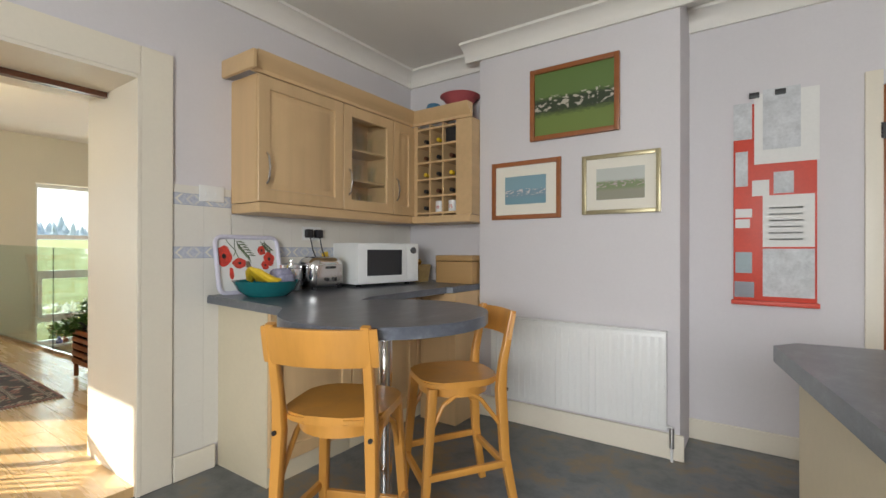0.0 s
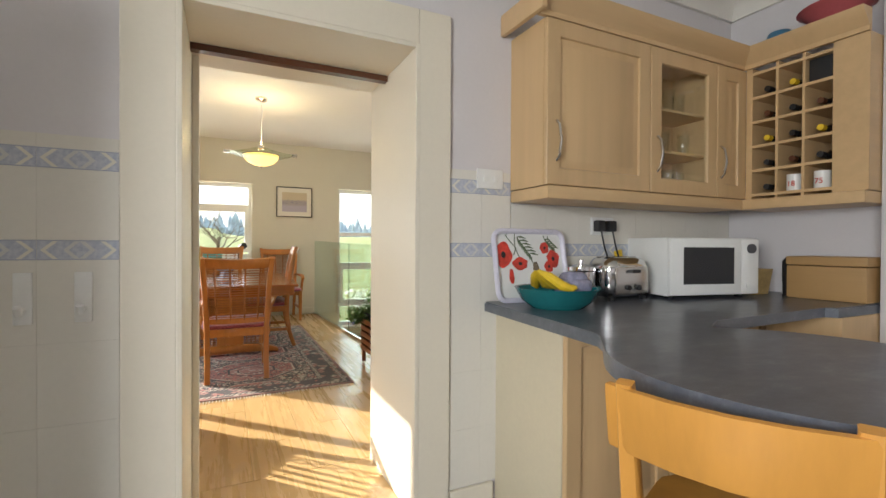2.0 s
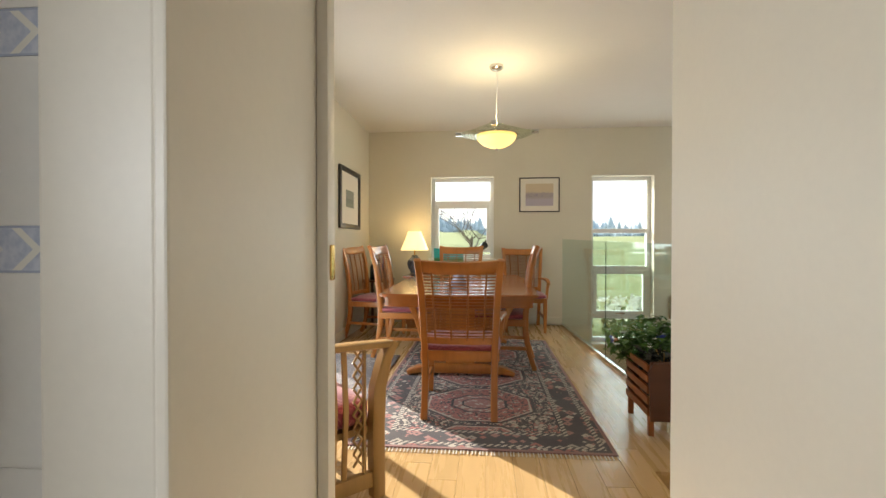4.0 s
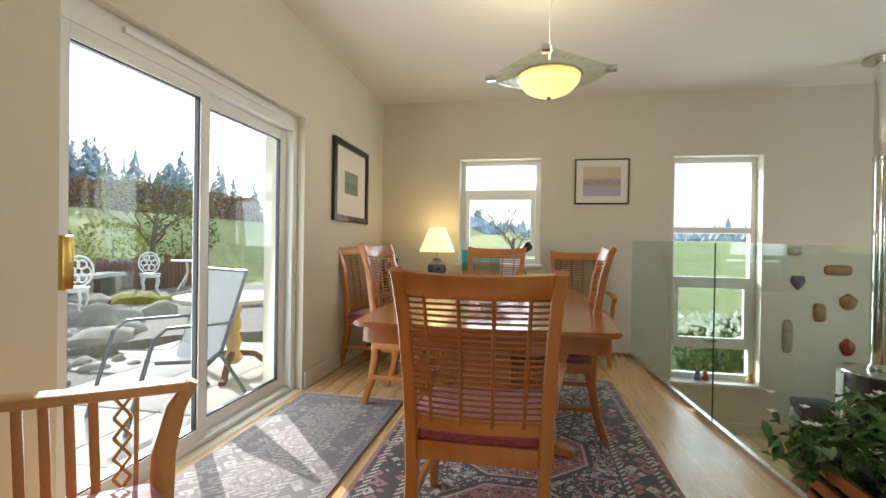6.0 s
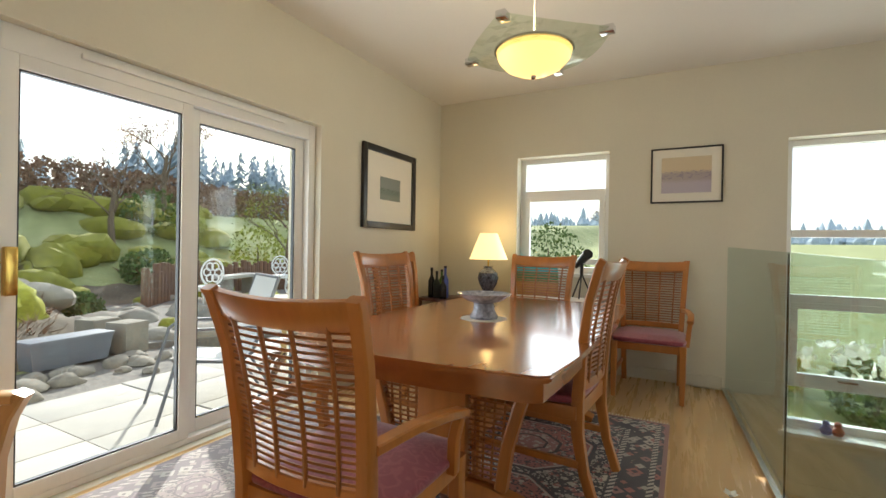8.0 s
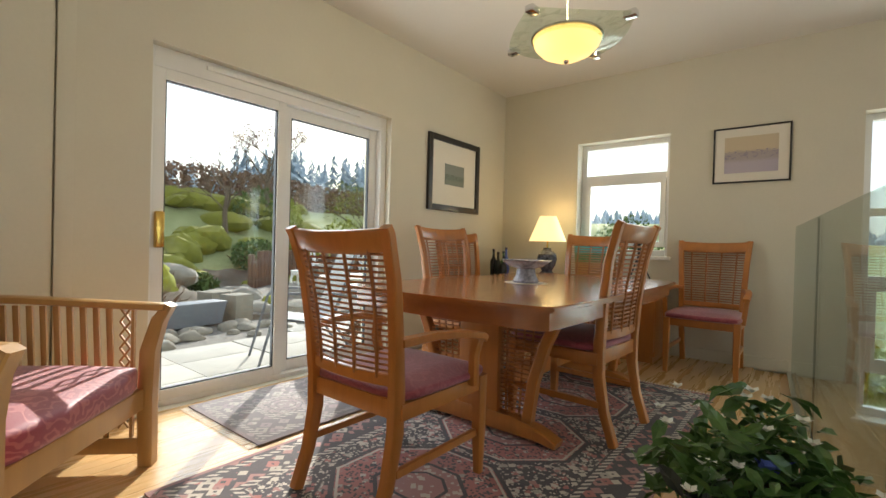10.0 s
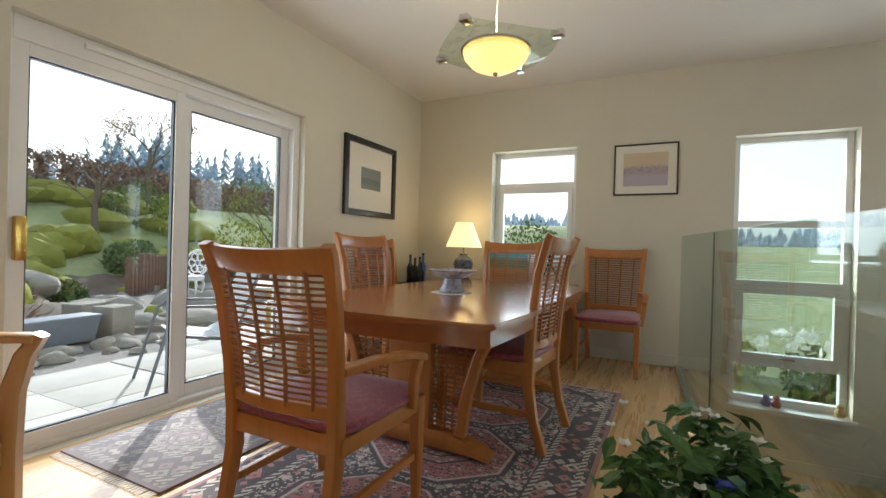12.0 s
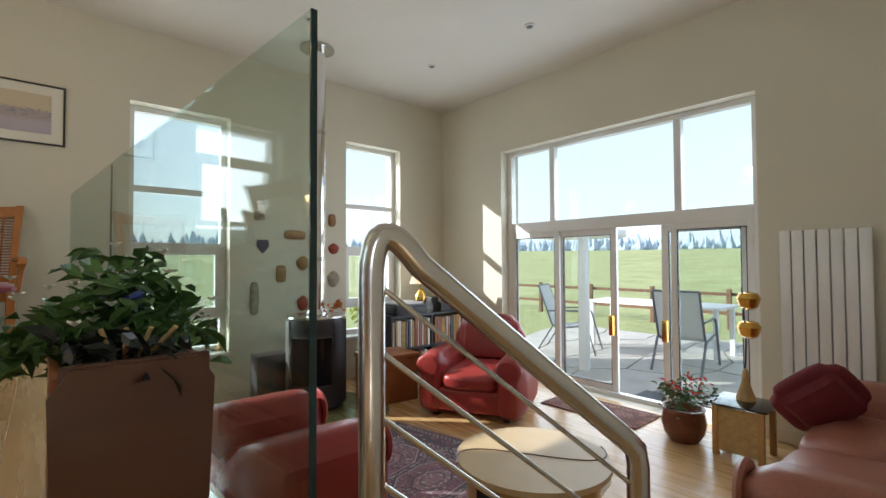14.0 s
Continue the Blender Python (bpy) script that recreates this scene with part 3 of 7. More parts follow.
# ---- windows ----
def casement(name, label, y0, y1, z0, z1, bars, mull_open=None):
    """White window in the west wall; bars: heights of the rails, clear from sill to head."""
    w = thing(name, label, "window", kind="structure")
    x0, x1 = WX - 0.20, WX - 0.13
    f = B()
    box(f, x0, x1, y0, y0 + 0.05, z0, z1, 0.004)
    box(f, x0, x1, y1 - 0.05, y1, z0, z1, 0.004)
    box(f, x0, x1, y0 + 0.05, y1 - 0.05, z1 - 0.05, z1, 0.004)
    box(f, x0, x1, y0 + 0.05, y1 - 0.05, z0, z0 + 0.06, 0.004)
    for b in bars:
        box(f, x0, x1, y0 + 0.05, y1 - 0.05, b - 0.03, b + 0.03, 0.004)
    part("window_frame", f, UPVC, w, "", False)
    levels = [z0 + 0.06, *sorted(bars), z1 - 0.05]
    for a, b in zip(levels, levels[1:]):
        p = part("pane", bx(x0 + 0.03, x0 + 0.036, y0 + 0.04, y1 - 0.04, a - 0.01 if a == levels[0] else a + 0.004, b + 0.01 if b == levels[-1] else b - 0.004), GLASS, w)
        p.visible_shadow = False
        if mull_open is not None and a < mull_open < b:
            s = B()
            lo, hi = a + 0.03, b - 0.03
            for q in ((y0 + 0.052, y0 + 0.1, lo, hi), (y1 - 0.1, y1 - 0.052, lo, hi), (y0 + 0.1, y1 - 0.1, lo, lo + 0.05), (y0 + 0.1, y1 - 0.1, hi - 0.05, hi)):
                box(s, x1 - 0.03, x1 + 0.015, *q, bevel=0.004)
            sash = part("sash", s, UPVC, w, "white opening sash", False)
            part("handle", bx(x1 + 0.016, x1 + 0.04, (y0 + y1) / 2 - 0.06, (y0 + y1) / 2 + 0.06, lo + 0.012, lo + 0.03, 0.004), STEEL, sash, "steel window handle")
    part("window_sill", bx(WX - 0.13, WX + 0.035, y0 - 0.03, y1 + 0.03, z0 - 0.03, z0 + 0.002, 0.006), WHITE, w, "white painted sill")
    return w


casement("window_1", "white window over the sideboard with top light", *W1, [1.72], 1.3)
casement("window_2", "tall white window with three rails looking on field", *W2, [1.325, 0.815, 0.15], 0.5)
casement("window_3", "tall white window beside the stove", *W3, [1.325, 0.815, 0.15], 0.5)

# patio door
pd = thing("door_1", "white sliding patio door with brass handle", "patio door", kind="structure")
f = B()
yf0, yf1 = SY - 0.16, SY - 0.06
box(f, PD[0], PD[0] + 0.06, yf0, yf1, DZ, PD[3], 0.004)
box(f, PD[1] - 0.03, PD[1], yf0, yf1, DZ, PD[3], 0.004)
box(f, PD[0] + 0.06, PD[1] - 0.03, yf0, yf1, PD[3] - 0.11, PD[3], 0.004)
box(f, PD[0] + 0.06, PD[1] - 0.03, yf0, yf1, DZ, DZ + 0.03, 0.004)
part("outer_frame", f, UPVC, pd)
xm = -5.087


def sash(parent, name, x0, x1, y0, y1, z0, z1, st=0.075):
    g = B()
    box(g, x0, x0 + st, y0, y1, z0, z1, 0.004)
    box(g, x1 - st, x1, y0, y1, z0, z1, 0.004)
    box(g, x0 + st, x1 - st, y0, y1, z0, z0 + st, 0.004)
    box(g, x0 + st, x1 - st, y0, y1, z1 - st, z1, 0.004)
    s = part(name, g, UPVC, parent)
    k = B()
    ym = (y0 + y1) / 2
    for q in ((x0 + st, x0 + st + 0.008, z0 + st, z1 - st), (x1 - st - 0.008, x1 - st, z0 + st, z1 - st), (x0 + st + 0.008, x1 - st - 0.008, z1 - st - 0.008, z1 - st), (x0 + st + 0.008, x1 - st - 0.008, z0 + st, z0 + st + 0.008)):
        box(k, q[0], q[1], ym - 0.012, ym + 0.012, q[2], q[3])
    part("gasket", k, BLACK, s, "black rubber gasket", False)
    p = part("pane", bx(x0 + st, x1 - st, ym - 0.003, ym + 0.003, z0 + st, z1 - st), GLASS, s)
    p.visible_shadow = False
    return s


sash(pd, "sash", PD[0] + 0.06, xm, yf0 + 0.01, yf0 + 0.045, DZ + 0.03, PD[3] - 0.11)
sl = sash(pd, "sash", xm - 0.004, PD[1] - 0.03, yf0 + 0.05, yf0 + 0.095, DZ + 0.03, PD[3] - 0.11, 0.06)
part("handle", bx(PD[1] - 0.085, PD[1] - 0.04, yf1 - 0.006, yf1 + 0.03, 0.94, 1.14, 0.008), BRASS, sl, "brass pull handle")
struct("trim_vent", bx(PD[0] + 0.3, PD[1] - 0.3, yf1, yf1 + 0.02, PD[3] - 0.055, PD[3] - 0.03, 0.004), UPVC, "white trickle vent over patio door", "vent")

# living room glazing
bw = thing("window_4", "wide white glazed screen with sliding doors to terrace", "glazed screen", kind="structure")
f = B()
y0, y1 = NY + 0.12, NY + 0.2
TR = 1.045
for a, b in ((BW[0], BW[0] + 0.06), (BW[1] - 0.06, BW[1])):
    box(f, a, b, y0, y1, LZ, BW[3], 0.004)
for a in (-6.16, -4.83):
    box(f, a - 0.03, a + 0.03, y0, y1, TR + 0.06, BW[3] - 0.05, 0.004)
box(f, BW[0] + 0.06, BW[1] - 0.06, y0, y1, BW[3] - 0.05, BW[3], 0.004)
box(f, BW[0] + 0.06, BW[1] - 0.06, y0, y1, TR - 0.06, TR + 0.06, 0.004)
box(f, BW[0] + 0.06, BW[1] - 0.06, y0, y1, LZ, LZ + 0.04, 0.004)
part("outer_frame", f, UPVC, bw)
for a, b in ((BW[0] + 0.06, -6.19), (-6.13, -4.86), (-4.80, BW[1] - 0.06)):
    p = part("pane", bx(a, b, y0 + 0.03, y0 + 0.036, TR + 0.06, BW[3] - 0.05), GLASS, bw)
    p.visible_shadow = False
sash(bw, "sash", BW[0] + 0.06, -6.08, y0 + 0.005, y0 + 0.04, LZ + 0.04, TR - 0.06, 0.06)
s1 = sash(bw, "sash", -6.12, -5.44, y0 + 0.045, y0 + 0.08, LZ + 0.04, TR - 0.06, 0.06)
s2 = sash(bw, "sash", -5.0, -4.30, y0 + 0.045, y0 + 0.08, LZ + 0.04, TR - 0.06, 0.06)
sash(bw, "sash", -4.90, BW[1] - 0.06, y0 + 0.005, y0 + 0.04, LZ + 0.04, TR - 0.06, 0.05)
part("handle", bx(-5.50, -5.455, y0 - 0.02, y0 + 0.044, -0.08, 0.12, 0.008), BRASS, s1, "brass pull handle")
part("handle", bx(-4.985, -4.94, y0 - 0.02, y0 + 0.044, -0.08, 0.12, 0.008), BRASS, s2, "brass pull handle")

# balustrade of glass at the platform's edge
bal = thing("glass_balustrade", "clear glass balustrade along the platform edge", "balustrade")
for a, b in ((WX + 0.01, -6.06), (-6.045, STX - 0.12)):
    bm = B()
    q = [(a, edge_y(a) - 0.006), (b, edge_y(b) - 0.006), (b, edge_y(b) + 0.006), (a, edge_y(a) + 0.006)]
    slab(bm, q, DZ + 0.001, 1.18)
    for v in bm.verts:
        if v.co.z > 1:
            v.co.z = 1.21 - 0.085 * (v.co.x - WX) / (STX - WX)
    p = part("glass_panel", bm, GLASSB, bal, "", False)
    p.visible_shadow = False
xe = STX - 0.118
part("end_edge", bx(xe, xe + 0.006, edge_y(xe) - 0.0065, edge_y(xe) + 0.0065, LZ + 0.05, 1.128, 0.001), GLASSE, bal, "dark polished glass end")
part("joint", bx(-6.0545, -6.0505, edge_y(-6.05) - 0.004, edge_y(-6.05) + 0.004, DZ + 0.001, 1.165), GLASSE, bal, "dark glass joint")
bm = B()
slab(bm, [(WX + 0.01, edge_y(WX) - 0.035), (xe, edge_y(xe) - 0.035), (xe, edge_y(xe) - 0.0065), (WX + 0.01, edge_y(WX) - 0.0065)], DZ - 0.012, DZ + 0.018)
part("channel", bm, STEEL, bal, "brushed steel base channel")
slab_b = B()
slab(slab_b, [(WX, GW + 0.001), (STX, GE + 0.001), (STX, GE + 0.02), (WX, GW + 0.02)], LZ, DZ)
struct("trim_fascia", slab_b, OAKF, "oak fascia under platform edge", "fascia")

# stair rail
rail = thing("stair_handrail", "brushed steel stair handrail with thin rods", "handrail")
T0, T1 = Vector((-3.96, 2.235, 0.735)), Vector((-3.72, 2.82, 0.215))
pts = [(T0.x, T0.y, LZ + 0.17), (T0.x, T0.y, T0.z - 0.12)]
d = (T1 - T0).normalized()
for k in range(1, 10):
    u = k / 10
    p0, p1, p2 = Vector((T0.x, T0.y, T0.z - 0.12)), Vector((T0.x, T0.y, T0.z + 0.055)), T0 + d * 0.13
    pts.append(tuple(p0 * (1 - u) ** 2 + p1 * 2 * u * (1 - u) + p2 * u * u))
pts += [tuple(T0 + d * 0.13), tuple(T1 - d * 0.03), tuple(T1 + Vector((d.x, d.y, 0)) * 0.012 + Vector((0, 0, -0.012))), (T1.x + d.x * 0.02, T1.y + d.y * 0.02, T1.z - 0.05), (T1.x + d.x * 0.02, T1.y + d.y * 0.02, LZ)]
part("rail", tube(B(), pts, 0.027, 16), STEEL, rail)
for k in range(4):
    o = Vector((0, 0, -0.11 - 0.13 * k))
    part("rod", tube(B(), [T0 + o + Vector((0, 0, 0.0)), T1 + o + Vector((d.x * 0.02, d.y * 0.02, 0))], 0.006, 8), STEEL, rail)

# ---- dining furniture ----
def dining_chair(arms):
    """Cherry chair, front towards +y, standing on z = 0."""
    ch = thing("dining_chair", "cherry dining armchair with cane slat back and plum seat" if arms else "cherry dining chair with cane slat back and plum seat", "chair", group="chairs round the dining table")
    w, sd = 0.255, 0.24

    def post(s):
        return [(s * 0.215, -sd - 0.08, 0.0), (s * 0.215, -sd - 0.03, 0.15), (s * 0.217, -sd, 0.32), (s * 0.22, -sd, 0.46), (s * 0.228, -sd - 0.015, 0.65), (s * 0.24, -sd - 0.045, 0.88), (s * 0.252, -sd - 0.09, 1.04), (s * 0.255, -sd - 0.105, 1.065)]
    for s in (-1, 1):
        part("back_post", plank(B(), post(s), 0.042, [0.04, 0.04, 0.05, 0.05, 0.042, 0.036, 0.034, 0.03], (1, 0, 0)), CHERRY, ch)
        part("leg", plank(B(), [(s * 0.235, sd, 0.0), (s * 0.235, sd - 0.005, 0.2), (s * 0.235, sd - 0.005, 0.44)], [0.032, 0.046, 0.05], [0.032, 0.044, 0.05], (1, 0, 0)), CHERRY, ch)
        part("side_rail", bx(s * 0.235 - 0.014, s * 0.235 + 0.014, -sd, sd - 0.02, 0.375, 0.435, 0.004), CHERRY, ch)
        part("stretcher", bx(s * 0.23 - 0.011, s * 0.23 + 0.011, -sd - 0.01, sd - 0.02, 0.17, 0.2, 0.004), CHERRY, ch)
        if arms:
            part("arm", plank(B(), [(s * 0.235, -sd - 0.005, 0.655), (s * 0.262, -0.1, 0.665), (s * 0.285, 0.05, 0.655), (s * 0.285, 0.16, 0.63), (s * 0.28, 0.185, 0.615)], 0.045, 0.03, (1, 0, 0)), CHERRY, ch)
            part("arm_support", plank(B(), [(s * 0.285, 0.15, 0.63), (s * 0.275, 0.13, 0.55), (s * 0.262, 0.15, 0.42)], 0.034, 0.036, (1, 0, 0)), CHERRY, ch)

    def arc(z, dy, sag, n=9, wd=0.24):
        return [(wd * (2 * k / (n - 1) - 1), dy - sag * (1 - (2 * k / (n - 1) - 1) ** 2), z) for k in range(n)]
    top = B()
    rings = arc(1.01, -sd - 0.078, 0.035, 11, 0.25)
    plank(top, [(x, y, z + 0.012 * abs(x / 0.25) ** 2) for x, y, z in rings], 0.085, 0.026, (0, -0.35, 1))
    part("top_rail", top, CHERRY, ch)
    part("lower_rail", plank(B(), arc(0.515, -sd - 0.002, 0.028, 9, 0.215), 0.045, 0.024, (0, 0, 1)), CHERRY, ch)
    for k in range(21):
        z = 0.55 + 0.42 * k / 20
        u = (z - 0.46) / 0.58
        part("slat", tube(B(), arc(z, -sd - 0.004 - 0.07 * u ** 1.6, 0.028 + 0.006 * u, 7, 0.213 + 0.03 * u), 0.0048, 5, False), CANE, ch)
    for k in range(4):
        x = -0.15 + 0.1 * k
        sg = 0.030 * (1 - (x / 0.23) ** 2)
        part("upright", tube(B(), [(x * (1 + 0.12 * u), -sd - 0.008 - 0.07 * u ** 1.6 - sg, 0.52 + 0.47 * u) for u in (0, 0.25, 0.5, 0.75, 1.0)], 0.0068, 6, False), CANE, ch)
    part("front_rail", bx(-0.215, 0.215, sd - 0.028, sd + 0.0, 0.375, 0.435, 0.004), CHERRY, ch)
    part("back_rail", bx(-0.2, 0.2, -sd - 0.012, -sd + 0.012, 0.375, 0.445, 0.004), CHERRY, ch)
    part("seat", cushion(B(), -0.245, 0.245, -sd + 0.01, sd + 0.02, 0.43, 0.485, 0.026, 0.018), SEATF, ch, "plum damask padded seat")
    return ch


def put(t, x, y, z, yaw):
    t.matrix_basis = pose(x, y, z, 0, 0, yaw)
    return t


LOW = Matrix.Diagonal((1, 1, 0.925, 1))
armchair = dining_chair(True)
armchair.matrix_basis = pose(-4.66, 0.68, DZ + 0.012, 0, 0, 90) @ LOW
copy_thing(armchair, pose(-7.475, 1.35, DZ, 0, 0, -90) @ Matrix.Diagonal((1, 1, 1.05, 1)))
side = dining_chair(False)
side.matrix_basis = pose(-5.75, 0.965, DZ + 0.012, 0, 0, 176)
copy_thing(side, pose(-6.02, 0.11, DZ + 0.012, 0, 0, -4))
copy_thing(side, pose(-6.86, -0.42, DZ, 0, 0, -12))
copy_thing(side, pose(-6.88, 0.52, DZ, 0, 0, -96))


def dining_table():
    t = thing("dining_table", "long polished cherry pedestal table with cane panels", "table", pose(-5.94, 0.64, DZ + 0.012) @ Matrix.Diagonal((1, 1, 0.935, 1)))
    L, W = 1.06, 0.60
    out = [(-L, -W + 0.05), (-L + 0.03, -W + 0.012)] + [(x, -W - 0.015 * (1 - (x / L) ** 2)) for x in (-0.7, -0.35, 0, 0.35, 0.7)] + [(L - 0.03, -W + 0.012), (L, -W + 0.05)]
    out += [(L + 0.035 * (1 - (y / 0.45) ** 2), y) for y in (-0.2, 0, 0.2)]
    out += [(-x, -y) for x, y in out[:-3]] + [(-L - 0.035 * (1 - (y / 0.45) ** 2), y) for y in (0.2, 0, -0.2)]
    bm = slab(B(), out, 0.735, 0.762)
    bmesh.ops.bevel(bm, geom=[e for e in bm.edges if abs(e.verts[0].co.z - e.verts[1].co.z) < 1e-5], offset=0.008, segments=2, affect="EDGES")
    part("tabletop", bm, CHERRYX, t)
    part("apron", slab(B(), [(x * 0.965, y * 0.94) for x, y in out], 0.655, 0.736), CHERRYX, t)
    for s in (-1, 1):
        ped = part("pedestal", bx(s * 0.62 - 0.03, s * 0.62 + 0.03, -0.12, 0.12, 0.1, 0.66, 0.005), CHERRY, t)
        part("foot", plank(B(), [(s * 0.62, -0.44, 0.02), (s * 0.62, -0.36, 0.045), (s * 0.62, -0.2, 0.065), (s * 0.62, 0.2, 0.065), (s * 0.62, 0.36, 0.045), (s * 0.62, 0.44, 0.02)], 0.085, [0.035, 0.06, 0.09, 0.09, 0.06, 0.035], (1, 0, 0)), CHERRY, t)
        for q in (-1, 1):
            part("leg", plank(B(), [(s * 0.62, q * 0.28, 0.1), (s * 0.62, q * 0.305, 0.3), (s * 0.62, q * 0.36, 0.5), (s * 0.62, q * 0.43, 0.66)], 0.055, 0.05, (1, 0, 0)), CHERRY, t)
            for k in range(22):
                z = 0.12 + 0.024 * k
                e = 0.28 + 0.13 * (z - 0.1)
                part("cane_rod", tube(B(), [(s * 0.62, q * 0.125, z), (s * 0.62, q * e, z)], 0.005, 5, False), CANE, t)
            for k in range(4):
                part("cane_upright", tube(B(), [(s * 0.612, q * (0.15 + 0.038 * k), 0.1), (s * 0.612, q * (0.15 + 0.05 * k), 0.655)], 0.006, 5, False), CANE, t)
    part("stretcher", bx(-0.59, 0.59, -0.03, 0.03, 0.14, 0.24, 0.005), CHERRY, t)
    return t


dining_table()


def rug(name, label, cx, cy, z, hx, hy, m, yaw=0):
    r = thing(name, label, "rug", pose(cx, cy, z, 0, 0, yaw))
    part("woven_field", bx(-hx, hx, -hy, hy, 0.0, 0.009, 0.002), m, r)
    for s in (-1, 1):
        g = B()
        n = int(hy * 2 / 0.02)
        for k in range(n):
            y = -hy + (k + 0.5) * 2 * hy / n
            j = random.uniform(-0.012, 0.012)
            box(g, min(s * hx, s * (hx + 0.045)), max(s * hx, s * (hx + 0.045)), y - 0.003 + j * 0.3, y + 0.003 + j * 0.3, 0.001, 0.004)
        part("fringe", g, BOARDW, r, "knotted cream fringe", False)
    return r


rug("persian_rug", "dark patterned Persian rug under the table", -5.36, 0.80, DZ + 0.001, 1.40, 0.72, persian("persian_weave", 1.40, 0.72, (0.42, 0.15, 0.14), (0.05, 0.045, 0.06), (0.58, 0.52, 0.44), (0.40, 0.20, 0.19)))
rug("door_rug", "faded grey-mauve patterned rug inside patio door", -5.19, -0.35, DZ + 0.001, 0.75, 0.37, persian("faded_weave", 0.75, 0.37, (0.34, 0.29, 0.28), (0.20, 0.18, 0.19), (0.42, 0.39, 0.35), (0.30, 0.25, 0.26)))
rug("living_rug", "plum patterned oriental rug in living room", -5.35, 3.55, LZ + 0.001, 0.85, 0.62, persian("plum_weave", 0.85, 0.62, (0.22, 0.10, 0.13), (0.07, 0.05, 0.07), (0.40, 0.33, 0.32), (0.26, 0.14, 0.16)), 12)

# pendant lamp
pl = thing("pendant_lamp", "lit glass dish pendant lamp with steel clips", "pendant lamp", pose(-5.6, 0.94, 0))
part("canopy", lathe(B(), [(0.06, 2.708), (0.06, 2.685), (0.045, 2.672), (0.01, 2.668)], 24), STEEL, pl)
part("cord", tube(B(), [(0, 0, 2.67), (0.012, 0.01, 2.55), (-0.008, 0.0, 2.42), (0.004, 0, 2.3), (0, 0, 2.2)], 0.0035, 6), WHITE, pl)
g = B()
n = 14
grid = {}
for i in range(n + 1):
    for j in range(n + 1):
        u, v = 2 * i / n - 1, 2 * j / n - 1
        x, y = 0.29 * u * (1 - 0.12 * v * v), 0.29 * v * (1 - 0.12 * u * u)
        grid[i, j] = g.verts.new((x, y, 2.062 + 0.5 * (x * x + y * y)))
for i in range(n):
    for j in range(n):
        g.faces.new((grid[i, j], grid[i + 1, j], grid[i + 1, j + 1], grid[i, j + 1]))
bmesh.ops.solidify(g, geom=g.faces[:], thickness=0.007)
dish = part("glass_dish", g, glass("dish_glass", (0.80, 0.86, 0.74)), pl, "curved clear glass dish")
dish.visible_shadow = False
dish.rotation_euler = (0, 0, radians(40))
bowl = part("bowl", lathe(B(), [(0.02, 1.985), (0.075, 1.995), (0.13, 2.022), (0.165, 2.06), (0.178, 2.098), (0.172, 2.1), (0.02, 2.1)], 32), BULB, pl, "glowing frosted bowl")
part("ring", lathe(B(), [(0.178, 2.095), (0.186, 2.097), (0.186, 2.107), (0.172, 2.109)], 32), STEEL, pl)
part("nub", lathe(B(), [(0.004, 1.966), (0.012, 1.972), (0.014, 1.982), (0.006, 1.99)], 12), STEEL, pl)
for k in range(4):
    a = radians(40 + 45 + 90 * k)
    part("clip", bx(0.305, 0.365, -0.022, 0.022, 2.103, 2.135, 0.004, m=Matrix.Rotation(a, 4, "Z")), CHROME, pl, "chrome corner clip")
lp = new("pendant_light", bpy.data.lights.new("pendant_light", "POINT"))
lp.data.energy, lp.data.color, lp.data.shadow_soft_size = 7, (1.0, 0.78, 0.42), 0.08
lp.matrix_world = pose(-5.6, 0.94, 2.22)

# ---- kitchen ----
def tile_field(name, x, y0, y1, z0, z1, label):
    """Square wall tiles with two border courses, one mesh a tile."""
    w = thing(name, label, "wall tiles", kind="structure")
    n = max(1, round((y1 - y0) / 0.2))
    step = (y1 - y0) / n
    part("grout", bx(x - 0.0002, x + 0.0055, y0, y1, z0, z1), TILE, w, "", False).location = (0, 0, 0)
    plain_me = {}
    zz = z0
    rowlist = []
    while zz < z1 - 0.01:
        if abs(zz - 1.105) < 0.03:
            rowlist.append((zz, zz + 0.06, True)); zz += 0.06
        elif abs(zz - 1.375) < 0.03:
            rowlist.append((zz, zz + 0.06, True)); zz += 0.06
        else:
            nx = min([v for v in (1.105, 1.375, z1) if v > zz + 0.02])
            h = (nx - zz) / max(1, round((nx - zz) / 0.22))
            rowlist.append((zz, zz + h, False)); zz += h
    for a, b, bord in rowlist:
        key = (round(b - a, 4), bord)
        if key not in plain_me:
            bm = bx(0, 0.007, 0.0005, step - 0.0005, 0.0005, b - a - 0.0005)
            plain_me[key] = mesh_of(bm, "border_tile" if bord else "tile", BORDER if bord else TILE)
        for k in range(n):
            ob = new("border_tile" if bord else "tile", plain_me[key])
            ob.parent = w
            ob.location = (x, y0 + k * step, a)
    return w


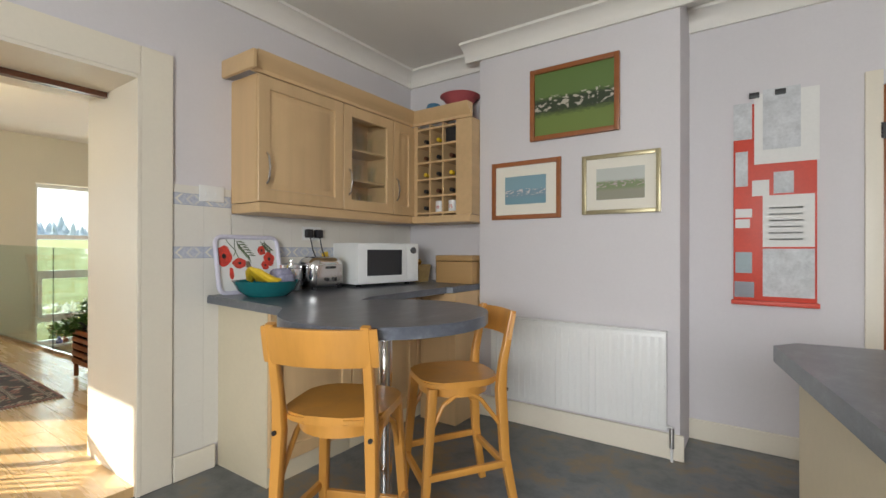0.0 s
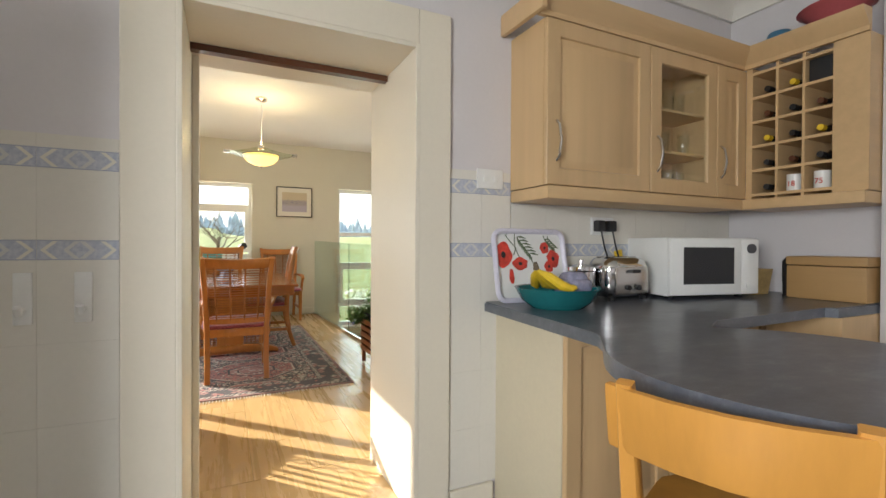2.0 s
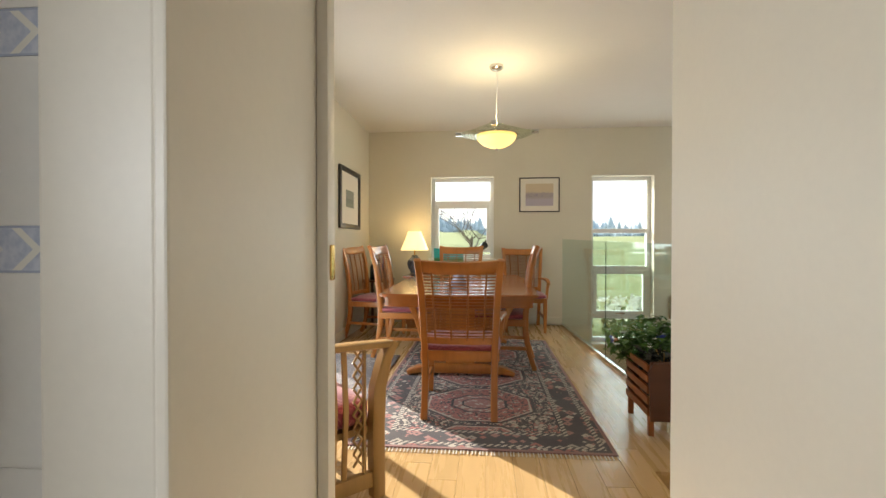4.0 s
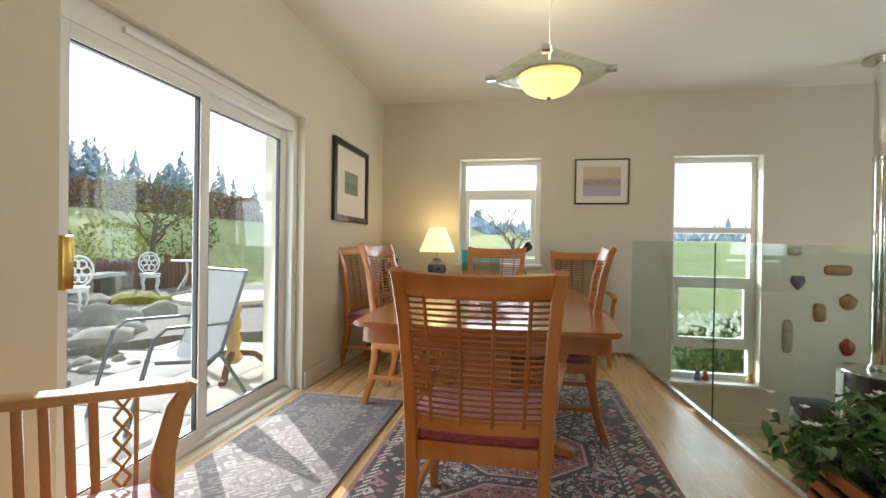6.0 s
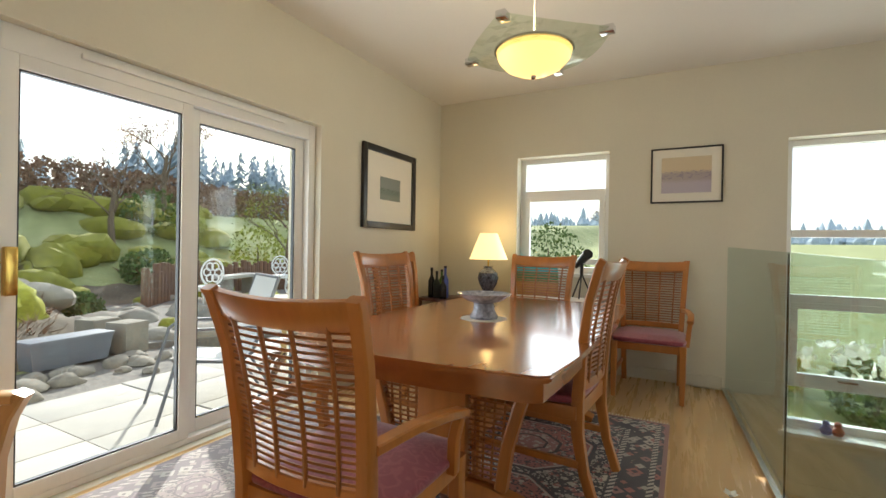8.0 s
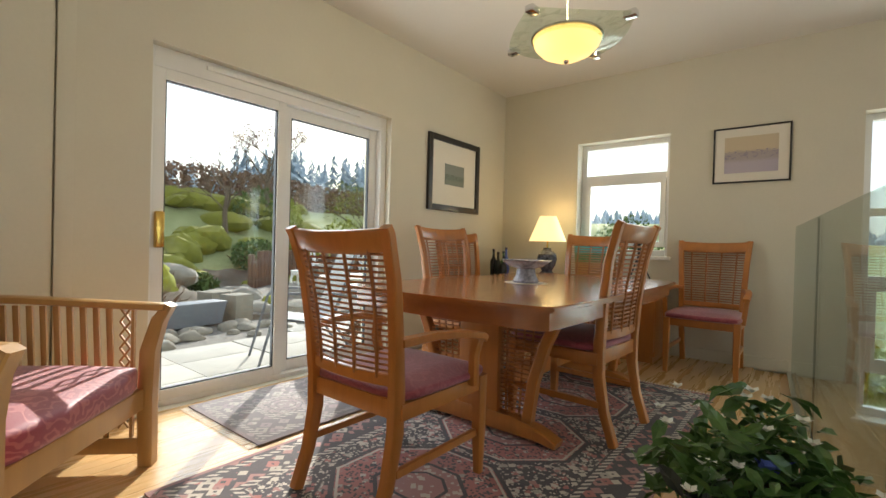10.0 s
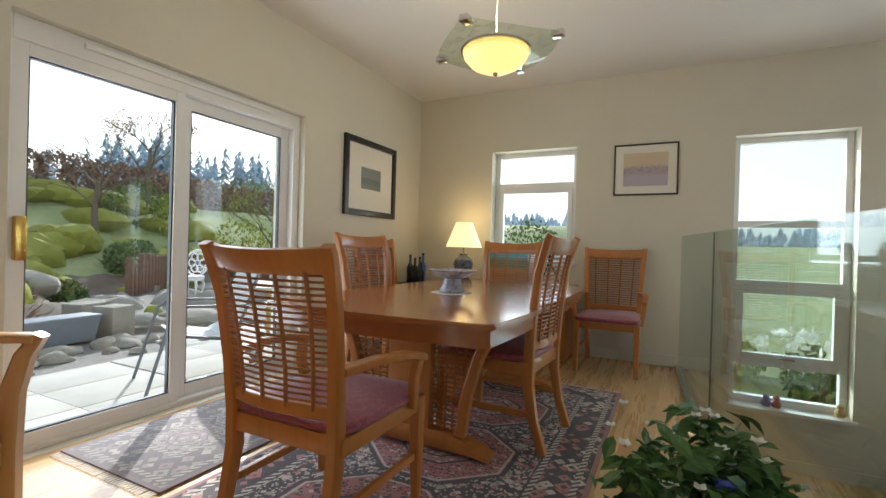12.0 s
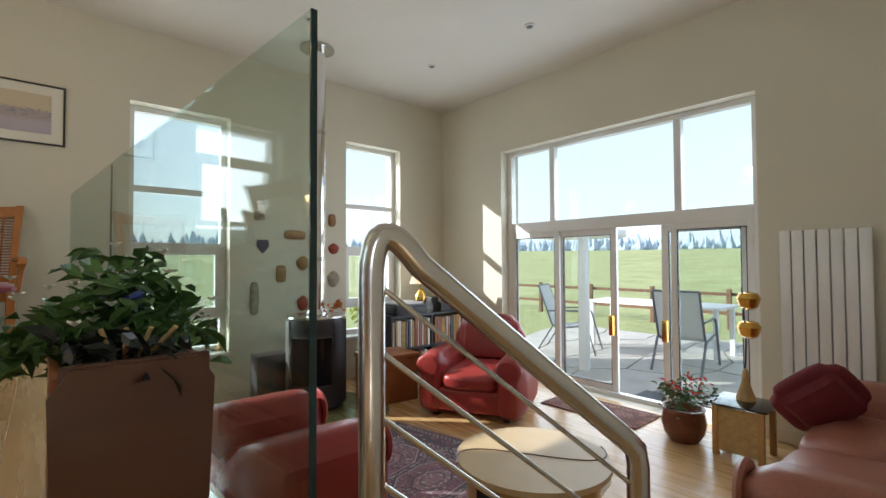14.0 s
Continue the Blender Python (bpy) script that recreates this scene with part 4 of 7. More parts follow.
def panel_door(parent, x, y0, y1, z0, z1, mat=None, glazed=False):
    """Cupboard door facing +x with a raised frame; returns it."""
    mat = mat or MAPLE
    g = B()
    st = 0.07
    loops = []
    for d, e, w in ((0.0, 0.0, 0.0), (0.017, 0.0, 0.0), (0.02, 0.003, 0.0), (0.02, st - 0.003, 0.0), (0.015, st, 0.0), (0.0, st, 0.0)):
        loops.append([g.verts.new((x + d, y, z)) for y, z in ((y0 + e, z0 + e), (y1 - e, z0 + e), (y1 - e, z1 - e), (y0 + e, z1 - e))])
    for a, b in zip(loops, loops[1:] + loops[:1]):
        for k in range(4):
            g.faces.new((a[k], a[(k + 1) % 4], b[(k + 1) % 4], b[k]))
    d = part("door", g, mat, parent)
    if not glazed:
        h = B()
        loops = []
        for dd, e in ((0.001, 0.0), (0.010, 0.0), (0.010, 0.028), (0.016, 0.04)):
            e += st - 0.004
            loops.append([h.verts.new((x + dd, y, z)) for y, z in ((y0 + e, z0 + e), (y1 - e, z0 + e), (y1 - e, z1 - e), (y0 + e, z1 - e))])
        for a, b in zip(loops, loops[1:]):
            for k in range(4):
                h.faces.new((a[k], a[(k + 1) % 4], b[(k + 1) % 4], b[k]))
        h.faces.new(loops[0][::-1])
        h.faces.new(loops[-1])
        part("raised_panel", h, mat, d)
    if glazed:
        p = part("pane", bx(x + 0.008, x + 0.011, y0 + st, y1 - st, z0 + st, z1 - st), GLASS, d)
        p.visible_shadow = False
    return d


def bow_handle(parent, x, y, z):
    part("handle", tube(B(), [(x, y, z - 0.08), (x + 0.02, y, z - 0.06), (x + 0.03, y, z), (x + 0.02, y, z + 0.06), (x, y, z + 0.08)], 0.006, 8), STEEL, parent, "steel bow handle")


CF = -1.87
Z0, Z1 = 1.40, 2.07


def wall_unit(y0, y1, label, hy, glazed=False):
    u = thing("wall_cabinet", label, "wall cabinet", group="kitchen wall cabinets")
    part("side_panel", bx(KX + 0.001, CF, y0, y0 + 0.018, Z0, Z1), MAPLE, u)
    part("side_panel", bx(KX + 0.001, CF, y1 - 0.018, y1, Z0, Z1), MAPLE, u)
    part("bottom_panel", bx(KX + 0.001, CF, y0 + 0.018, y1 - 0.018, Z0, Z0 + 0.018), MAPLE, u)
    part("top_panel", bx(KX + 0.001, CF, y0 + 0.018, y1 - 0.018, Z1 - 0.018, Z1), MAPLE, u)
    part("back_panel", bx(KX + 0.001, KX + 0.01, y0 + 0.018, y1 - 0.018, Z0 + 0.018, Z1 - 0.018), MAPLE, u)
    d = panel_door(u, CF + 0.001, y0 + 0.002, y1 - 0.002, Z0 + 0.002, Z1 - 0.002, glazed=glazed)
    bow_handle(d, CF + 0.021, hy, 1.58)
    if glazed:
        for z in (1.60, 1.80):
            part("shelf", bx(KX + 0.011, CF - 0.02, y0 + 0.02, y1 - 0.02, z, z + 0.012), MAPLE, u)
    return u


wall_unit(1.735, 2.325, "maple wall cabinet with panelled door", 1.785)
wall_unit(2.327, 2.80, "maple wall cabinet with glazed door and glassware", 2.37, True)
wall_unit(2.802, 3.04, "narrow maple wall cabinet with panelled door", 2.83)
for k in range(9):
    zz = (1.42, 1.612, 1.812)[k // 3]
    g = lathe(B(), [(0.022, 0.0), (0.028, 0.05), (0.03, 0.11), (0.027, 0.11), (0.02, 0.008)], 12)
    ob = solo("drinking_glass", g, GLASS, "clear drinking glass on cabinet shelf", "glass", pose(-1.97 + 0.03 * (k % 2), 2.45 + 0.11 * (k % 3), zz), "glassware in cabinet")
    ob.visible_shadow = False
cp = B()
prof = [(0, 0), (0.0, 0.02), (0.02, 0.045), (0.05, 0.075), (0.055, 0.095), (-0.02, 0.095), (-0.02, 0)]
for seg in (((CF + 0.022, 1.70), (CF + 0.022, 3.02), (1, 0)), ((CF + 0.022, 3.02), (-1.342, 3.02), (0, -1))):
    (xa, ya), (xb, yb), (ux, uy) = seg
    a = [cp.verts.new((xa + ux * u, ya + uy * u, Z1 + 0.002 + w)) for u, w in prof]
    b = [cp.verts.new((xb + ux * u, yb + uy * u, Z1 + 0.002 + w)) for u, w in prof]
    for k in range(len(prof)):
        cp.faces.new((a[k], a[(k + 1) % len(prof)], b[(k + 1) % len(prof)], b[k]))
    cp.faces.new(a[::-1]); cp.faces.new(b)
box(cp, KX + 0.001, CF + 0.07, 1.675, 1.70, Z1 + 0.002, Z1 + 0.097, 0.01)
solo("cabinet_cornice", cp, MAPLEX, "maple cornice moulding along the wall cabinets", "cornice")
lp_ = B()
box(lp_, KX + 0.001, CF + 0.03, 1.735, 3.0, 1.345, 1.397, 0.006)
box(lp_, CF + 0.0, -1.342, 3.0, AY - 0.01, 1.345, 1.397, 0.006)
solo("cabinet_light_rail", lp_, MAPLEX, "maple light rail under the wall cabinets", "pelmet")

# wine rack
wr = thing("wine_rack", "maple wine rack cabinet with fifteen square holes", "wine rack")
x0, x1, yf = CF + 0.025, -1.342, 3.03
cols = [x0 + 0.03 + (x1 - 0.13 - x0 - 0.03) * k / 3 for k in range(4)]
rws = [1.42 + (2.04 - 1.42) * k / 5 for k in range(6)]
part("end_panel", bx(x0, cols[0], yf, AY - 0.01, 1.40, Z1), MAPLEX, wr)
part("end_panel", bx(cols[3], x1, yf, AY - 0.01, 1.40, Z1), MAPLEX, wr)
for c in cols[1:3]:
    part("divider", bx(c - 0.006, c + 0.006, yf + 0.001, AY - 0.021, 1.40, Z1), MAPLEX, wr)
for q in rws:
    part("shelf", bx(cols[0], cols[3], yf, AY - 0.0205, q - 0.007, q + 0.007), MAPLEX, wr)
part("back_panel", bx(cols[0], cols[3], AY - 0.02, AY - 0.01, 1.40, Z1), MAPLEX, wr)
for i in range(3):
    for j in range(5):
        cx, cz = (cols[i] + cols[i + 1]) / 2, rws[j] + 0.01
        if j == 0 and i > 0:
            mg = solo("mug", lathe(B(), [(0.03, 0), (0.033, 0.005), (0.033, 0.08), (0.029, 0.08), (0.028, 0.01)], 16), WHITE, "white mug with red lettering in wine rack", "mug", pose(cx, yf + 0.05, rws[0] + 0.008), "mugs")
            for q, tx in enumerate(("18" if i == 1 else "75",)):
                fc = bpy.data.curves.new("lettering", "FONT")
                fc.body, fc.size, fc.extrude, fc.align_x = tx, 0.035, 0.0008, "CENTER"
                tob = new("lettering", fc)
                tob.data.materials.append(RED)
                tob.parent = mg
                tob.matrix_basis = pose(0, -0.034, 0.022, 90, 0, 0)
        elif j == 4 and i == 2:
            solo("dark_box", bx(cx - 0.045, cx + 0.045, yf + 0.02, yf + 0.2, rws[4] + 0.008, rws[4] + 0.115, 0.003), BLACK, "black bottle carton in wine rack", "box")
        else:
            m = pose(cx, yf + 0.025, cz + 0.03, -90, 0, 0)
            bt = thing("wine_bottle", "dark wine bottle lying in the rack", "bottle", m, "bottles in wine rack")
            part("glass_body", lathe(B(), [(0.013, 0.0), (0.013, 0.06), (0.034, 0.11), (0.036, 0.2), (0.03, 0.205)], 14), BLACKG, bt)
            part("foil", lathe(B(), [(0.0145, -0.002), (0.0145, 0.03), (0.013, 0.032)], 12), (BLACK, BLACK, BANANA, DARKW)[(i * 2 + j) % 4], bt, "foil cap")
solo("pink_bowl", lathe(B(), [(0.06, 0), (0.13, 0.09), (0.15, 0.1), (0.145, 0.105), (0.12, 0.09), (0.055, 0.008)], 24), plain("dusty_pink_plastic", (0.45, 0.10, 0.11), 0.5), "dusty pink plastic bowl on cabinet top", "bowl", pose(-1.52, 3.16, 2.172))
solo("glass_dome", lathe(B(), [(0.06, 0), (0.065, 0.04), (0.05, 0.085), (0.01, 0.1)], 20), plain("blue_plastic_tub", (0.05, 0.17, 0.28), 0.3), "blue plastic tub on cabinet top", "tub", pose(-1.76, 3.16, 2.172))

# base units and worktop
for ya, yb in ((1.66, 2.2), (2.202, 2.8), (2.802, AY - 0.01)):
    u = thing("base_cabinet", "pale panelled kitchen base cabinet", "base cabinet", group="kitchen base cabinets")
    part("body", bx(KX + 0.003, -1.66, ya, yb, 0.0, 0.868, 0.003), PALE, u)
    panel_door(u, -1.659, ya + 0.004, yb - 0.004, 0.1, 0.86)
u = thing("base_cabinet", "maple base cabinet beside the chimney breast", "base cabinet", group="kitchen base cabinets")
part("body", bx(-1.63, -1.343, 2.83, AY - 0.01, 0.0, 0.868, 0.003), MAPLE, u)
cxb, cyb, R = -0.935, 1.70, 0.405
out = [(KX + 0.002, 1.60), (-1.36, 1.53), (-1.31, 1.50)]
a0, a1 = math.atan2(1.44 - cyb, -1.25 - cxb), math.radians(160)
out += [(cxb + R * math.cos(a), cyb + R * math.sin(a)) for a in [(-2.35 + (2.62 + 2.35) * k / 36) for k in range(37)]]
out += [(-1.36, 2.05), (-1.38, 2.78), (-1.343, 2.80), (-1.343, AY - 0.004), (KX + 0.002, AY - 0.004)]
bm = slab(B(), out, 0.87, 0.91)
bmesh.ops.bevel(bm, geom=[e for e in bm.edges if e.verts[0].co.z > 0.9 and e.verts[1].co.z > 0.9], offset=0.006, segments=2, affect="EDGES")
solo("worktop", bm, TOP, "blue-grey mottled laminate worktop with round bar", "worktop")
pole = thing("bar_support_pole", "brushed steel pole under round bar", "pole", pose(-1.0, 1.77, 0))
part("tube", tube(B(), [(0, 0, 0.01), (0, 0, 0.869)], 0.03, 20), STEEL, pole)
part("flange", lathe(B(), [(0.06, 0), (0.06, 0.008), (0.035, 0.014)], 24), STEEL, pole)
tile_field("wall_tiles_north", KX + 0.0005, 1.43, 1.73, 0.125, 1.475, "cream square tiles with blue borders beside opening")
tile_field("wall_tiles_splashback", KX + 0.0005, 1.735, 3.29, 0.912, 1.34, "cream splashback tiles with blue border")
tile_field("wall_tiles_south", KX + 0.0005, -0.9, 0.288, 0.125, 1.475, "cream square tiles with blue borders and hooks")
for y in (1.555, ):
    sw = thing("light_switch", "white double light switch on tiles", "switch", pose(KX + 0.008, y, 1.40))
    part("plate", bx(0, 0.009, 0, 0.13, 0, 0.085, 0.003), WHITE, sw)
    part("rocker", bx(0.009, 0.013, 0.03, 0.05, 0.03, 0.055, 0.001), WHITE, sw)
    part("rocker", bx(0.009, 0.013, 0.08, 0.10, 0.03, 0.055, 0.001), WHITE, sw)
for y in (0.06, 0.20):
    hk = thing("wall_hook", "white plastic wall hook on tiles", "hook", pose(KX + 0.0076, y, 0.92), "hooks on the tiles")
    part("back_plate", bx(0, 0.008, -0.022, 0.022, 0, 0.15, 0.004), WHITE, hk)
    part("peg", tube(B(), [(0.008, 0, 0.04), (0.035, 0, 0.035), (0.045, 0, 0.055)], 0.01, 10), WHITE, hk)

# fridge edge at the opening
fr = thing("fridge_freezer", "tall white fridge freezer beside the opening", "fridge", pose(0, 0, 0))
part("upper_door", bx(KX + 0.03, -1.52, -0.67, -0.075, 0.66, 1.85, 0.012), WHITE, fr)
part("lower_door", bx(KX + 0.03, -1.52, -0.67, -0.075, 0.03, 0.645, 0.012), WHITE, fr)
part("plinth", bx(KX + 0.03, -1.56, -0.65, -0.095, 0.0, 0.03), BLACK, fr)

# things on the worktop
tr = thing("poppy_tray", "white tray painted with red poppies", "tray", pose(-2.02, 1.615, 0.912, 0, -10, 0))
TW, TH = 0.385, 0.315


def tray_outline(inset, r=0.045):
    pts = []
    for cy, cz, a in ((TW - r, TH - r, 0), (r, TH - r, 90), (r, r, 180), (TW - r, r, 270)):
        for k in range(6):
            b = radians(a + 18 * k)
            pts.append((cy + (r - inset) * math.cos(b), cz + (r - inset) * math.sin(b)))
    return pts


g = slab(B(), tray_outline(0.008), 0, 0.006)
bmesh.ops.transform(g, matrix=pose(0, 0, 0, 90, 0, 90), verts=g.verts)
part("board", g, WHITE, tr)
rim = [(0.012, y, z) for y, z in tray_outline(0.006)]
part("rim", tube(B(), rim + rim[:1], 0.012, 8), plain("lilac_plastic", (0.66, 0.64, 0.74), 0.3), tr)


def on_tray(name, outline, y, z, d, mat):
    g = slab(B(), outline, 0, 0.0012)
    bmesh.ops.transform(g, matrix=pose(d, y, z, 90, 0, 90), verts=g.verts)
    return part(name, g, mat, tr, "", False)


POPPY = plain("poppy_print", (0.62, 0.055, 0.035), 0.35, var=0.45, big=22.0)
for y, z, a, b in ((0.05, 0.205, 0.044, 0.056), (0.135, 0.165, 0.04, 0.028), (0.085, 0.11, 0.012, 0.034), (0.275, 0.235, 0.024, 0.027), (0.318, 0.185, 0.034, 0.04), (0.29, 0.15, 0.024, 0.026)):
    on_tray("poppy", [(a * (1 + 0.10 * math.sin(5 * t + y * 40)) * math.cos(t), b * (1 + 0.08 * math.sin(4 * t + y * 60)) * math.sin(t)) for t in [2 * math.pi * k / 22 for k in range(22)]], y, z, 0.0065, POPPY)
    if a > 0.02:
        on_tray("poppy_heart", [(a * 0.26 * math.cos(t), b * 0.26 * math.sin(t)) for t in [2 * math.pi * k / 10 for k in range(10)]], y, z, 0.008, BLACK)
LEAFP = plain("fern_print", (0.10, 0.14, 0.07), 0.4, var=0.4, big=18.0)
for y0_, z0_, y1_, z1_, n_, l_ in ((0.13, 0.285, 0.19, 0.21, 6, 0.05), (0.285, 0.275, 0.325, 0.238, 5, 0.03)):
    for k in range(n_):
        u = k / (n_ - 1)
        for q in (-1, 1):
            y, z = y0_ + (y1_ - y0_) * u, z0_ + (z1_ - z0_) * u
            e = (y + l_ * (0.95 if q > 0 else 0.25), z - l_ * (0.15 if q > 0 else 0.9))
            part("printed_leaf", plank(B(), [(0.0068, y, z), (0.0068, (y + e[0]) / 2, (z + e[1]) / 2 + 0.003), (0.0068, *e)], [0.003, 0.009, 0.002], 0.001, (0, z - e[1], e[0] - y)), LEAFP, tr, "", False)
for c in (((0.085, 0.305), (0.07, 0.29), (0.095, 0.26), (0.12, 0.235), (0.105, 0.205)), ((0.12, 0.305), (0.115, 0.27), (0.115, 0.235), (0.135, 0.19)), ((0.275, 0.29), (0.285, 0.265), (0.305, 0.235)), ((0.30, 0.29), (0.30, 0.26), (0.315, 0.225))):
    part("printed_stem", tube(B(), [(0.0068, y, z) for y, z in c], 0.0022, 5), LEAFP, tr)
solo("fruit_bowl", lathe(B(), [(0.1, 0), (0.14, 0.03), (0.165, 0.075), (0.17, 0.08), (0.158, 0.078), (0.13, 0.035), (0.09, 0.012)], 32), TEAL, "teal ceramic fruit bowl on worktop", "bowl", pose(-1.82, 1.77, 0.911))
bn = thing("bananas", "bunch of yellow bananas in the fruit bowl", "bananas", pose(-1.81, 1.72, 0.985))
for k in range(5):
    a = radians(-55 + 24 * k)
    dx, dy = math.sin(a), math.cos(a)
    part("banana", tube(B(), [(0.0, -0.06, 0.085), (0.012 * dx, -0.06 + 0.012 * dy, 0.07), (0.05 * dx, -0.06 + 0.045 * dy, 0.052), (0.095 * dx, -0.06 + 0.095 * dy, 0.018), (0.125 * dx, -0.06 + 0.14 * dy, 0.006), (0.13 * dx, -0.06 + 0.165 * dy, 0.012)], [0.005, 0.009, 0.018, 0.02, 0.014, 0.005], 8), BANANA, bn)
part("stalk", tube(B(), [(0, -0.06, 0.08), (0.005, -0.07, 0.105)], [0.012, 0.008], 8), TWIG, bn, "dark cut stalk")
solo("plastic_bag", cushion(B(), -0.05, 0.05, -0.06, 0.06, 0.0, 0.075, 0.03, 0.02), plain("violet_film", (0.3, 0.3, 0.42), 0.15, var=0.4, big=18.0), "crumpled clear bag of fruit in bowl", "bag", pose(-1.83, 1.86, 0.955))
can = thing("storage_canister", "steel canister with lid", "canister", pose(-1.96, 2.02, 0.911))
part("body", lathe(B(), [(0.062, 0), (0.064, 0.005), (0.064, 0.13), (0.06, 0.135)], 24), CHROME, can)
part("lid", lathe(B(), [(0.066, 0.135), (0.066, 0.15), (0.03, 0.16), (0.008, 0.165), (0.012, 0.18), (0.004, 0.185)], 24), CHROME, can)
to = thing("toaster", "chrome two-slot toaster on worktop", "toaster", pose(-1.94, 2.22, 0.911))
part("shell", cushion(B(), -0.08, 0.085, -0.125, 0.125, 0.015, 0.19, 0.045, 0.004), CHROME, to)
part("end_panel", bx(0.083, 0.092, -0.10, 0.10, 0.03, 0.15, 0.004), STEEL, to)
part("lever", bx(0.09, 0.115, -0.025, 0.025, 0.125, 0.14, 0.004), BLACK, to)
part("slot", bx(-0.035, -0.02, -0.09, 0.09, 0.192, 0.195), BLACK, to)
part("slot", bx(0.015, 0.03, -0.09, 0.09, 0.192, 0.195), BLACK, to)
for k in range(4):
    part("foot", bx((-0.06, 0.06)[k % 2] - 0.01, (-0.06, 0.06)[k % 2] + 0.01, (-0.1, 0.1)[k // 2] - 0.01, (-0.1, 0.1)[k // 2] + 0.01, 0, 0.018), BLACK, to)
for k in range(2):
    part("knob", tube(B(), [(0.092, -0.03 + 0.06 * k, 0.06), (0.104, -0.03 + 0.06 * k, 0.06)], 0.012, 12), BLACK, to)
mw = thing("microwave_oven", "white microwave oven on worktop", "microwave", pose(-1.93, 2.68, 0.911, 0, 0, -12))
part("case", bx(-0.15, 0.17, -0.25, 0.25, 0.015, 0.285, 0.008), WHITE, mw)
part("door", bx(0.17, 0.192, -0.25, 0.145, 0.02, 0.28, 0.006), WHITE, mw)
part("window", bx(0.192, 0.194, -0.18, 0.10, 0.07, 0.24), BLACKG, mw, "dark glass window")
part("control_panel", bx(0.17, 0.188, 0.148, 0.25, 0.02, 0.28, 0.006), WHITE, mw)
part("dial", tube(B(), [(0.188, 0.2, 0.235), (0.2, 0.2, 0.235)], 0.022, 18), GREY, mw)
part("button", bx(0.188, 0.193, 0.175, 0.225, 0.05, 0.075, 0.002), WHITE, mw)
for k in range(4):
    part("foot", bx((-0.12, 0.12)[k % 2] - 0.012, (-0.12, 0.12)[k % 2] + 0.012, (-0.2, 0.2)[k // 2] - 0.012, (-0.2, 0.2)[k // 2] + 0.012, 0, 0.016), BLACK, mw)
bk = thing("utensil_basket", "square straw basket with kitchen utensils", "basket", pose(-1.84, 3.06, 0.911))
g = slab(B(), [(-0.06, -0.06), (0.06, -0.06), (0.06, 0.06), (-0.06, 0.06)], 0, 0.13)
for v in g.verts:
    if v.co.z > 0.1:
        v.co.x *= 1.25; v.co.y *= 1.25
part("weave", g, CORK, bk, "", False)
part("teapot", lathe(B(), [(0.03, 0.13), (0.045, 0.15), (0.035, 0.18), (0.01, 0.19), (0.008, 0.205)], 14, -0.02, 0.0), CHROME, bk, "small metal pot")
part("ladle", lathe(B(), [(0.02, 0.13), (0.03, 0.15), (0.02, 0.17)], 12, 0.03, -0.03), BRASS, bk, "brass ladle bowl")
solo("salt_jar", lathe(B(), [(0.03, 0), (0.03, 0.07), (0.032, 0.07), (0.032, 0.17), (0.02, 0.19)], 16), BLACK, "black topped white jar on worktop", "jar", pose(-1.70, 3.16, 0.911))
bb = thing("bread_bin", "plywood bread bin with dark hinge line", "bread bin", pose(-1.51, 3.15, 0.911))
part("body", bx(-0.155, 0.155, -0.09, 0.12, 0, 0.155, 0.006), CARD, bb)
part("lid", bx(-0.158, 0.158, -0.094, 0.12, 0.158, 0.2, 0.008), CARD, bb)
so = thing("wall_socket", "double socket with two black plugs", "socket", pose(KX + 0.008, 2.20, 1.21))
part("plate", bx(0, 0.008, 0, 0.146, 0, 0.086, 0.003), WHITE, so)
for y in (0.035, 0.11):
    pg = part("plug", bx(0.008, 0.045, y - 0.024, y + 0.024, 0.015, 0.07, 0.008), BLACK, so)
    part("cable", tube(B(), [(0.04, y, 0.015), (0.05, y + 0.01, -0.06), (0.03, y + 0.06, -0.13), (0.02, y + 0.1, -0.2), (0.03, y + 0.1, -0.29)], 0.004, 6), BLACK, pg)
solo("yellow_tag", bx(0, 0.008, 0, 0.05, 0, 0.07, 0.003), BANANA, "yellow paper tag on cable", "tag", pose(KX + 0.02, 2.36, 1.06, 12, 0, 0))


